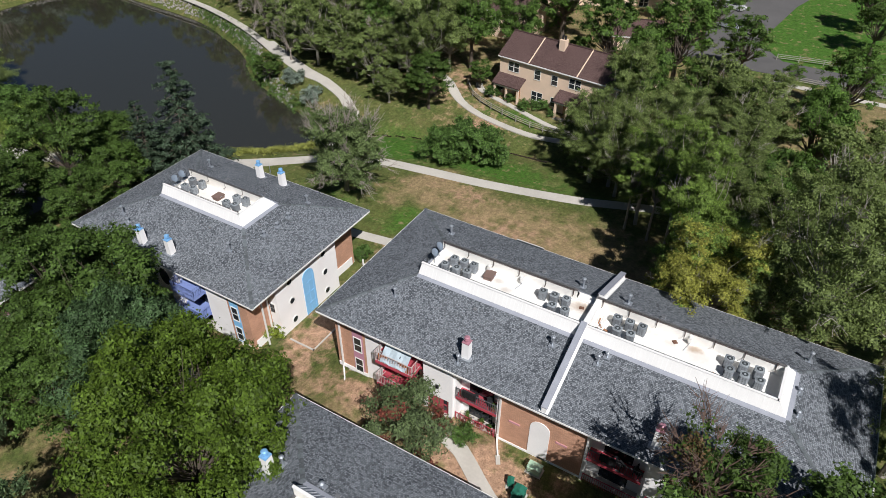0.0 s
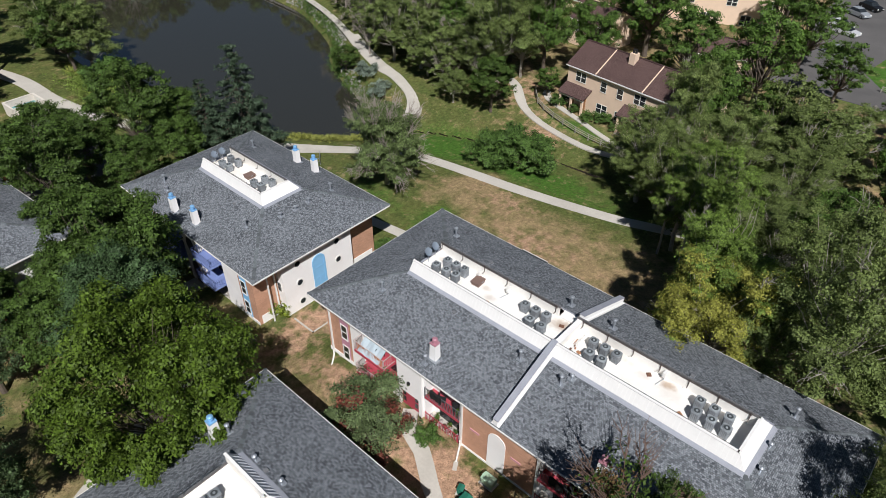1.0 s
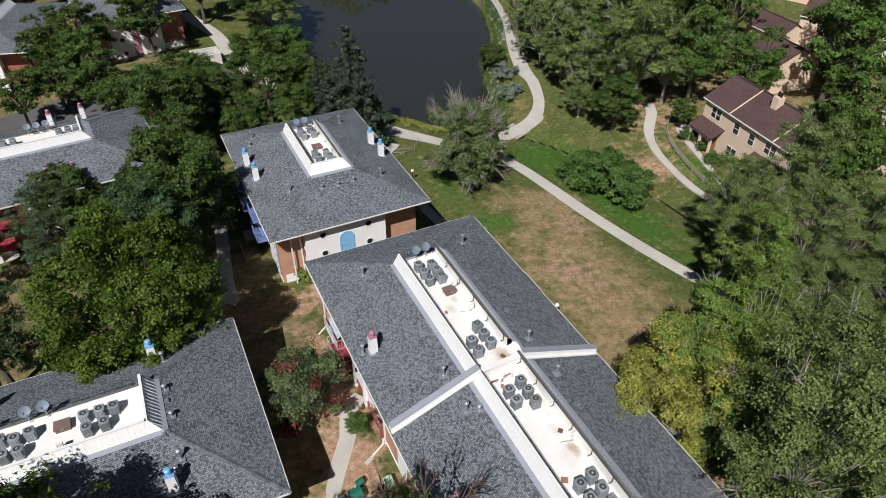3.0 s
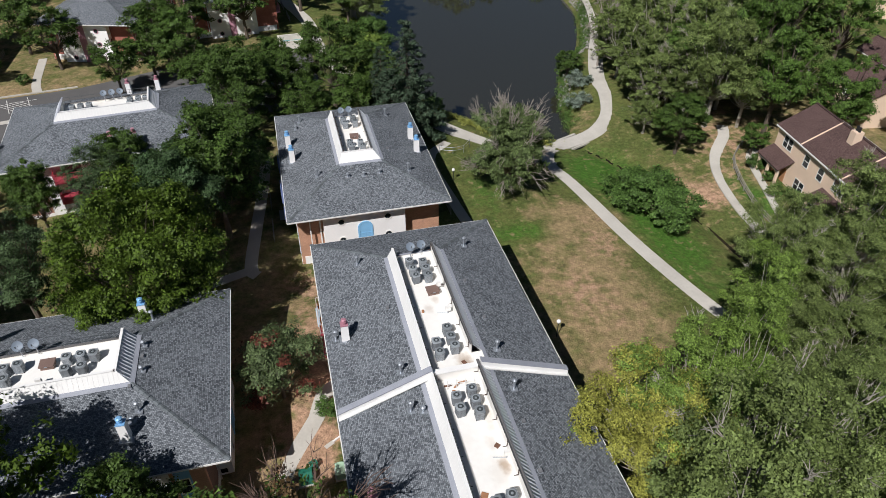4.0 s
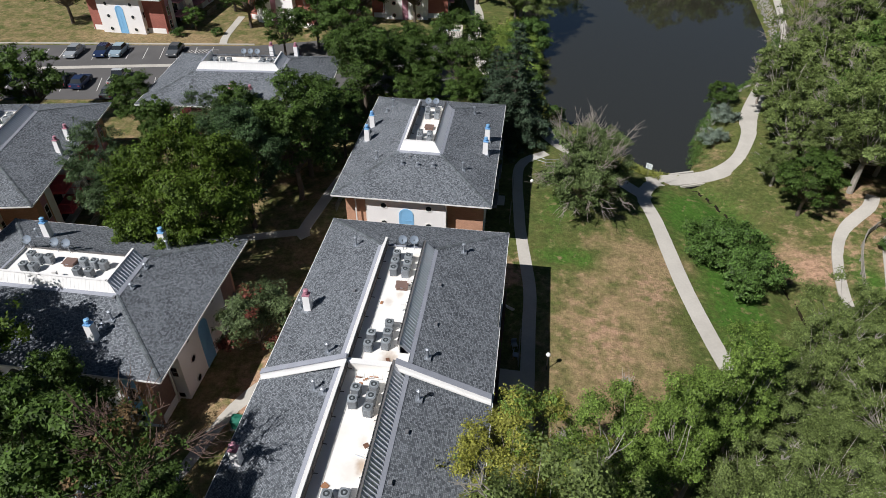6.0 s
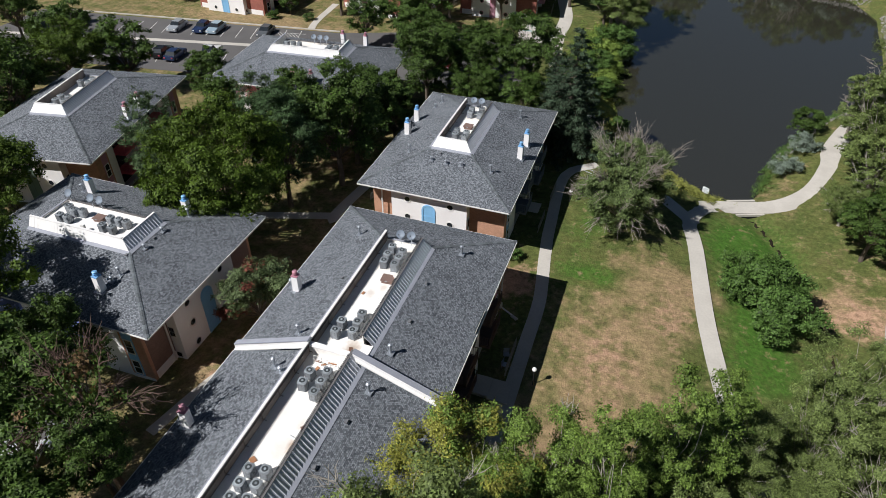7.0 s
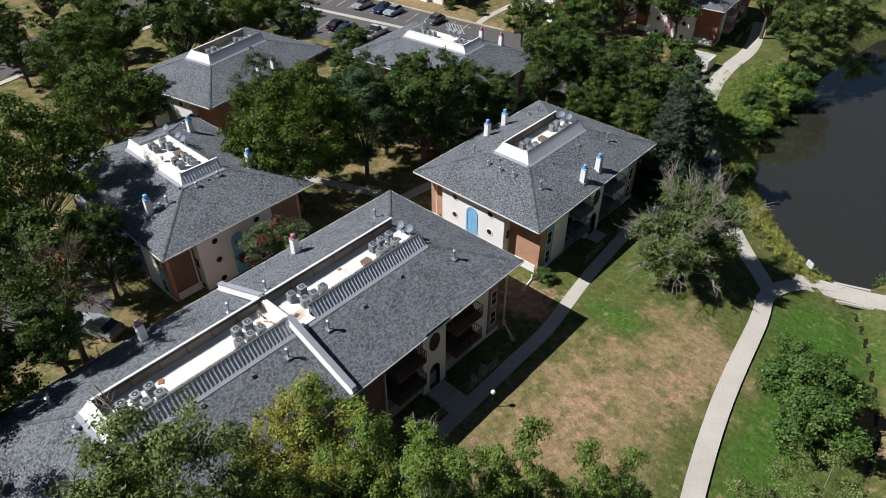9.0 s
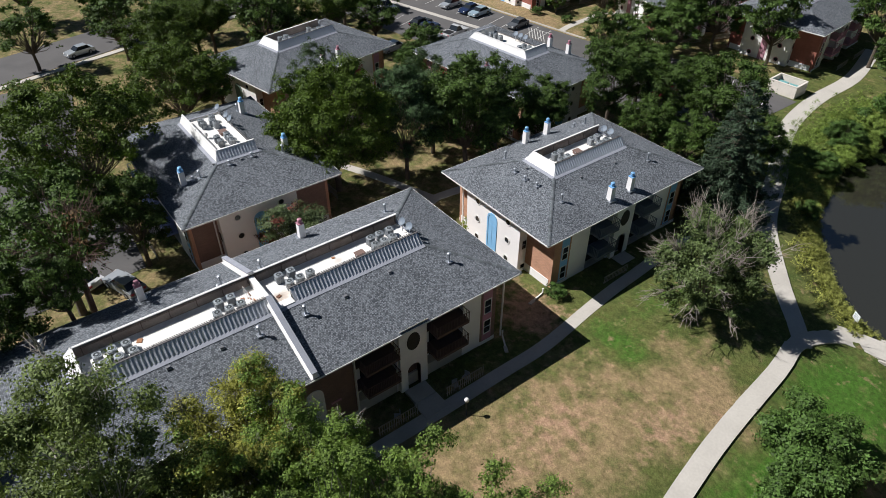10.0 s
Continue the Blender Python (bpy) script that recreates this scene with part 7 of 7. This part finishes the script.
def townhouse(name, m, label, y0, y1, porches, depth=4.25, eave=7.6, ridge=10.1, z0=1.0, seams=(), chim=None, windows=()):
    """A row of two-storey houses: front wall on -x, ridge along y."""
    ob = thing(name, m, label, "house", "townhouses")
    part("wall", Shape().box(-depth + 0.35, depth - 0.35, y0 + 0.2, y1 - 0.2, z0 - 0.8, eave - 0.02), BEIGE, ob, "beige siding walls")
    g = Shape()
    for y in (y0 + 0.2, y1 - 0.2):
        g.face([(-depth + 0.35, y, eave - 0.02), (depth - 0.35, y, eave - 0.02), (0, y, ridge - 0.2)])
    part("gable", g, BEIGE, ob)
    s = Shape()
    for e in (-1, 1):
        a, b = Vector((e * depth, y0, eave)), Vector((e * depth, y1, eave))
        c, d = Vector((0, y1, ridge)), Vector((0, y0, ridge))
        L = (d - a).length
        quad, uv = [a, b, c, d], [(0, 0), (y1 - y0, 0), (y1 - y0, L), (0, L)]
        if e < 0:
            quad, uv = quad[::-1], uv[::-1]
        s.face(quad, uv)
        low = Vector((0, 0, -0.16))
        s.face([p + low for p in quad[::-1]])
        s.face((a + low, b + low, b, a))
        s.face((a + low, a, d, d + low))
        s.face((b + low, b, c, c + low))
    part("roof", s, SHINGLE_BROWN, ob, "brown shingle roof", slope=True)
    part("ridge_cap", Shape().box(-0.14, 0.14, y0, y1, ridge - 0.06, ridge + 0.05), SHINGLE_BROWN, ob)
    for e in (-1, 1):
        x = e * depth
        part("gutter", Shape().box(x - 0.08, x + 0.08, y0, y1, eave - 0.18, eave - 0.03), WHITE, ob)
    slope = math.atan2(ridge - eave, depth)
    for y in seams:
        L = math.hypot(depth, ridge - eave)
        q = Matrix.Translation((-depth, y, eave)) @ Matrix.Rotation(-slope, 4, "Y")
        part("party_wall_cap", Shape().box(0.0, L, -0.07, 0.07, -0.1, 0.09), BEIGE, ob, "pale cap of a party wall", m=q)
    if chim is not None:
        part("chimney", Shape().box(-1.3, -0.3, chim - 0.45, chim + 0.45, ridge - 1.4, ridge + 0.75), BEIGE, ob, "square beige chimney with dark flues")
        for y in (-0.2, 0.2):
            part("flue", Shape().tube((-0.8, chim + y, ridge + 0.75), (-0.8, chim + y, ridge + 1.3), 0.15, 0.15, 10), BLACK, ob)
    base = Matrix.Translation((-depth + 0.35, 0, 0)) @ Matrix.Rotation(radians(-90), 4, "Z")
    for y, z, w, hgt in windows:
        for k in ((-0.46, 0.46) if w > 1.2 else (0,)):
            window_part(ob, base, -y + k, z, 0.8 if w > 1.2 else w, hgt)
    for a, b in porches:
        x1, x0 = -depth + 0.35, -depth - 1.3
        s = Shape()
        quad = [(x0 - 0.2, b + 0.2, 4.0), (x0 - 0.2, a - 0.2, 4.0), (x1, a - 0.2, 5.0), (x1, b + 0.2, 5.0)]
        s.face(quad, [(0, 0), (b - a, 0), (b - a, 1.9), (0, 1.9)])
        s.face([Vector(p) - Vector((0, 0, 0.14)) for p in quad[::-1]])
        for k in range(4):
            j = (k + 1) % 4
            s.face((Vector(quad[k]) - Vector((0, 0, 0.14)), Vector(quad[j]) - Vector((0, 0, 0.14)), quad[j], quad[k]))
        porch = part("porch_roof", s, SHINGLE_BROWN, ob, "brown lean-to porch roof", slope=True)
        part("beam", Shape().box(x0, x0 + 0.2, a, b, 3.55, 3.9), WHITE, porch)
        for y in (a + 0.15, (a + b) / 2, b - 0.15):
            part("post", Shape().box(x0, x0 + 0.28, y - 0.14, y + 0.14, 1.3, 3.6), BEIGE, porch)
        part("porch_floor", Shape().box(x0 - 0.2, x1, a, b, z0 - 0.6, 1.3), CONCRETE, ob)
        for k in range(3):
            part("step", Shape().box(x0 - 0.5 - 0.32 * k, x0 - 0.2 - 0.32 * k, a + 0.3, b - 0.3, z0 - 0.8, 1.12 - 0.2 * k), CONCRETE, ob)
        for y in (a + 1.1, b - 1.1):
            part("door", Shape().box(x1 - 0.05, x1 + 0.02, y - 0.45, y + 0.45, 1.32, 3.4), mat("tan_door", (0.40, 0.20, 0.10), 0.6, vary=0.1), ob, "painted front door")
    return ob


townhouse("townhouse", pose(88.5, 30.8, 0, 0, 0, -6.7), "beige townhouses with brown roofs, white-framed windows and porches", -13.5, 8.2, ((3.6, 7.9), (-6.4, -2.4)), seams=(3.0, -4.7, -10.5), chim=-0.4,
          windows=((5.6, 5.6, 1.8, 1.35), (1.6, 5.4, 0.9, 1.4), (1.4, 2.2, 1.8, 1.3), (-1.2, 5.3, 0.9, 1.4), (-1.4, 2.1, 0.9, 1.3), (-4.4, 5.6, 1.8, 1.35), (-8.4, 5.4, 0.9, 1.4), (-8.4, 2.2, 1.8, 1.3), (-11.2, 5.4, 0.9, 1.4), (7.4, 2.3, 0.9, 1.3)))
townhouse("townhouse", pose(108.5, 47.5, 0, 0, 0, -8), "beige townhouse with a brown roof among trees", -4.0, 4.0, (), eave=6.6, ridge=8.8, windows=((1.8, 4.6, 1.8, 1.3), (-1.8, 4.6, 1.8, 1.3)))
townhouse("townhouse", pose(133.5, 44.0, 0, 0, 0, 25), "long row of beige townhouses with brown roofs", -18, 16, (), depth=5.0, eave=7.8, ridge=10.8, seams=(9, 2, -5, -12),
          windows=((12, 5.6, 1.8, 1.3), (7, 5.6, 0.9, 1.3), (4, 5.6, 1.8, 1.3), (-1, 5.6, 0.9, 1.3), (-4, 2.2, 1.8, 1.8), (-8, 5.6, 1.8, 1.3), (-11, 2.2, 1.8, 1.8), (-15, 5.6, 1.8, 1.3)))
townhouse("garage_block", pose(113.8, 27.3, 0, 0, 0, 17), "low beige garage with a brown roof", -4.2, 4.2, (), depth=3.2, eave=4.6, ridge=6.6)
townhouse("townhouse", pose(150.0, 70.0, 0, 0, 0, 20), "long row of beige townhouses with brown roofs", -16, 16, (), depth=5.0, eave=7.8, ridge=10.8, windows=((8, 5.6, 1.8, 1.3), (0, 5.6, 1.8, 1.3), (-8, 5.6, 1.8, 1.3)))
townhouse("garage_block", pose(122.0, 60.0, 0, 0, 0, -5), "low beige garage with a brown roof", -4.2, 4.2, (), depth=3.2, eave=4.6, ridge=6.6)


def rail_fence(name, points, label, h=1.0, gap=2.0):
    line = smooth_line(points, gap)
    ob = thing(name, pose(line[0].x, line[0].y, 0), label, "fence")
    o = Vector((line[0].x, line[0].y, 0))
    post = Shape().box(-0.06, 0.06, -0.06, 0.06, -0.3, h).mesh("post", WOODFENCE)
    p3 = [Vector((p.x, p.y, land(p.x, p.y))) - o for p in line]
    for p in p3:
        part("post", post, None, ob, m=Matrix.Translation(p))
    for a, b in zip(p3, p3[1:]):
        for z in (h * 0.35, h * 0.65, h * 0.93):
            part("rail", Shape().tube(a + Vector((0, 0, z)), b + Vector((0, 0, z)), 0.05, sides=4), WOODFENCE, ob)


rail_fence("rail_fence", [(85.5, 44.5), (82.6, 42), (80.8, 38), (79.2, 31), (79.4, 25), (80.6, 18)], "weathered timber rail fence beside the path")
rail_fence("rail_fence", [(119.8, 5), (121, -2), (121.4, -12), (121, -30)], "pale timber rail fence along a lawn", gap=2.6)
rail_fence("rail_fence", [(111.6, 4), (111.8, -5), (112.2, -14)], "pale timber rail fence along a lane", gap=2.6)

# ---- car park ----


def enclosure():
    ob = thing("bin_enclosure", pose(30.0, 93.0, LOT_Z, 0, 0, 3), "pale block bin enclosure with an open top", "enclosure")
    m = mat("pale_block", (0.70, 0.65, 0.58), 0.9, vary=0.1, fine=6)
    w, d, hgt = 2.15, 1.7, 1.75
    for a, b, c, e in ((-w, w, -d, -d + 0.2), (-w, w, d - 0.2, d), (-w, -w + 0.2, -d + 0.2, d - 0.2), (w - 0.2, w, -d + 0.2, d - 0.2)):
        part("wall", Shape().box(a, b, c, e, -0.2, hgt), m, ob)
        part("coping", Shape().box(a - 0.04, b + 0.04, c - 0.04, e + 0.04, hgt, hgt + 0.07), m, ob)
    for x in (-0.95, 0.85):
        b = thing("waste_bin", pose(30.0 + x, 93.0, LOT_Z, 0, 0, 3), "teal waste container inside the enclosure", "waste bin", "waste bins")
        part("tub", Shape().prism([(-0.75, -0.7), (0.75, -0.7), (0.75, 0.7), (-0.75, 0.7)], 0.05, 1.1), mat("bin_teal", (0.05, 0.20, 0.20), 0.6, vary=0.12), b)
        part("lid", Shape().box(-0.78, 0.78, -0.74, 0.74, 1.1, 1.17), mat("bin_lid", (0.16, 0.36, 0.36), 0.5, vary=0.1), b)


enclosure()


def car(paint, label, x, y, turn, pickup=False, z=None):
    """A parked car: body, cabin with glass, lamps and four wheels."""
    ob = thing("pickup_truck" if pickup else "parked_car", pose(x, y, land(x, y) + 0.04 if z is None else z, 0, 0, turn), label, "car", "parked cars")
    L, w = (2.75, 0.98) if pickup else (2.28, 0.90)
    side = [(-L, 0.38), (-L + 0.1, 0.80), (-L * 0.42, 0.98), (L * 0.55, 1.0), (L - 0.08, 0.92), (L, 0.42), (L - 0.2, 0.26), (-L + 0.2, 0.26)]
    roll = Matrix(((1, 0, 0, 0), (0, 0, 1, 0), (0, 1, 0, 0), (0, 0, 0, 1)))
    part("body", Shape().prism(side[::-1], -w, w, roll), paint, ob)
    top = 1.75 if pickup else 1.46
    a, b = (-1.0, 0.75) if pickup else (-0.95, 1.75)
    lo = [Vector((x2, y2, 0.97)) for x2, y2 in ((a, -w + 0.06), (b, -w + 0.06), (b, w - 0.06), (a, w - 0.06))]
    hi = [Vector((x2, y2, top)) for x2, y2 in ((a + 0.62, -w + 0.22), (b - 0.5, -w + 0.22), (b - 0.5, w - 0.22), (a + 0.62, w - 0.22))]
    s = Shape()
    for k in range(4):
        j = (k + 1) % 4
        s.face((lo[k], lo[j], hi[j], hi[k]))
    part("window_band", s, GLASS, ob, "dark car windows")
    s = Shape()
    up = Vector((0, 0, 0.05))
    s.face([p + up for p in hi])
    for k in range(4):
        j = (k + 1) % 4
        s.face((hi[k], hi[j], hi[j] + up, hi[k] + up))
    part("car_roof", s, paint, ob)
    if pickup:
        part("cargo_bed", Shape().box(0.95, L - 0.15, -w + 0.14, w - 0.14, 0.985, 1.02), BLACK, ob, "dark cargo bed")
    for x2 in (-L * 0.62, L * 0.62):
        for y2 in (-w + 0.06, w - 0.06):
            wheel = part("wheel", Shape().tube((x2, y2 - 0.1, 0.33), (x2, y2 + 0.1, 0.33), 0.33, sides=14), BLACK, ob, "black tyre")
            part("rim", Shape().tube((x2, y2 - 0.11, 0.33), (x2, y2 + 0.11, 0.33), 0.18, sides=10), GALV, wheel)
    for y2 in (-w + 0.25, w - 0.25):
        part("headlight", Shape().box(-L - 0.01, -L + 0.12, y2 - 0.15, y2 + 0.15, 0.62, 0.76), WHITE, ob)
        part("tail_light", Shape().box(L - 0.12, L + 0.01, y2 - 0.14, y2 + 0.14, 0.66, 0.84), RED, ob)
    return ob


def paint(name, c):
    return mat("car_" + name, c, 0.22, metal=0.3, vary=0.04, spec=0.6)


P = {"white": paint("white", (0.75, 0.76, 0.77)), "silver": paint("silver", (0.42, 0.45, 0.48)), "black": paint("black", (0.02, 0.02, 0.022)), "blue": paint("blue", (0.03, 0.05, 0.12)),
     "pale": paint("pale_blue", (0.38, 0.50, 0.58)), "grey": paint("grey", (0.14, 0.15, 0.16)), "red": paint("red", (0.25, 0.03, 0.03))}
for c, x, y, t in (("silver", -31.0, 76.0, 97), ("blue", -26.4, 77.0, 99), ("pale", -23.9, 77.5, 98), ("grey", -14.7, 79.0, 98), ("black", -25.9, 65.2, 280), ("blue", -23.2, 65.0, 279), ("grey", -16.8, 62.4, 279),
                   ("silver", -47.2, 11.3, 104), ("black", -17.2, -2.0, 40), ("silver", 17.2, 0.0, 20), ("white", 13.6, -3.0, 24), ("white", -19.0, 54.2, 100), ("silver", 154.5, 18.0, 60), ("white", 142.3, 16.6, 75),
                   ("silver", 131.0, 15.0, 70), ("black", 160.2, 17.3, 60), ("white", 145.6, 18.6, 80), ("grey", 25.5, 75.0, 90), ("red", 20.0, 77.0, 90)):
    car(P[c], {"silver": "silver", "blue": "dark blue", "pale": "pale blue", "grey": "grey", "black": "black", "white": "white", "red": "dark red"}[c] + " car parked on asphalt", x, y, t, z=LOT_Z if y > 50 and x < 60 else None)
car(P["white"], "white pickup truck parked on asphalt", -18.3, 67.4, 280, True, LOT_Z)
car(P["white"], "white pickup truck parked on asphalt", -37.5, 65.0, 190, True, LOT_Z)


def bay_lines():
    ob = thing("bay_lines", pose(0, 0, LOT_Z + 0.004), "worn white parking bay lines on asphalt", "road marking", kind="structure")
    line = Shape().box(-0.05, 0.05, -2.5, 2.5, 0.0, 0.004).mesh("line", LINEPAINT)
    for k in range(13):
        part("line", line, None, ob, m=pose(-41.5 + 2.72 * k, 74.4 + 0.48 * k, 0, 0, 0, 9 + 8))
    for k in range(11):
        part("line", line, None, ob, m=pose(-37.0 + 2.72 * k, 62.7 + 0.48 * k, 0, 0, 0, 9 + 12))
    for k in range(6):
        part("line", line, None, ob, m=pose(16.0 + 2.7 * k, 87.6 + 0.1 * k, 0, 0, 0, 25))
    for k in range(6):
        part("line", line, None, ob, m=pose(-11.5 + 0.62 * k, 79.0 + 0.1 * k, 0, 0, 0, 50))
    part("line", Shape().box(-1.8, 1.8, -0.05, 0.05, 0.0, 0.004), LINEPAINT, ob, m=pose(-9.9, 81.2, 0, 0, 0, 10))


bay_lines()


def west_lines():
    z = land(-12, -8) + 0.024
    ob = thing("bay_lines", pose(0, 0, z), "worn white parking bay lines in tree shade", "road marking", kind="structure")
    line = Shape().box(-0.05, 0.05, -2.5, 2.5, 0.0, 0.004).mesh("line", LINEPAINT)
    for k in range(9):
        part("line", line, None, ob, m=pose(-4.0 + 2.6 * k, -3.0 + 0.5 * k, 0, 0, 0, 30))
    for k in range(6):
        part("line", line, None, ob, m=pose(-35 + 2.6 * k, 1.2 + 0.3 * k, 0, 0, 0, 30))


west_lines()
ribbon("pavement_gutter", [(-60, 63.8), (-38, 68.9), (-16.5, 73.4), (0, 76.5)], 1.1, CONCRETE, "pale concrete drainage strip across the car park", "gutter", lift=0.045)
ribbon("pavement_kerb_north", [(-60, 77.0), (-38, 80.0), (-14.6, 83.1), (-3, 84.6)], 0.28, CONCRETE, "pale concrete kerb", "kerb", lift=0.16, thick=0.3)
ribbon("pavement_north", [(-8.5, 84.0), (-9.5, 88), (-10.5, 98)], 1.3, CONCRETE, "concrete walk to a building", "path")
ribbon("pavement_street", [(-33, -30), (-40.2, -2), (-44.8, 16), (-55.5, 58)], 1.2, CONCRETE, "pale concrete pavement along the street", "path", lift=0.12, thick=0.3)
ribbon("pavement_east", [(110.5, 4), (109.8, -5), (110, -16), (112, -34)], 1.4, CONCRETE, "pale concrete path beside a lane", "path")


def bed_kerb():
    ob = thing("bed_edging", pose(29.4, 31.4, land(29.4, 31.4)), "pale concrete edging round a gravel bed", "edging")
    for a, b in (((0.0, 0.0), (0.0, -2.6)), ((0.0, -2.6), (3.4, -2.6)), ((5.6, -2.6), (7.6, -2.6))):
        x0, x1, y0, y1 = min(a[0], b[0]) - 0.07, max(a[0], b[0]) + 0.07, min(a[1], b[1]) - 0.07, max(a[1], b[1]) + 0.07
        part("kerb", Shape().box(x0, x1, y0, y1, -0.15, 0.12), CONCRETE, ob)


bed_kerb()
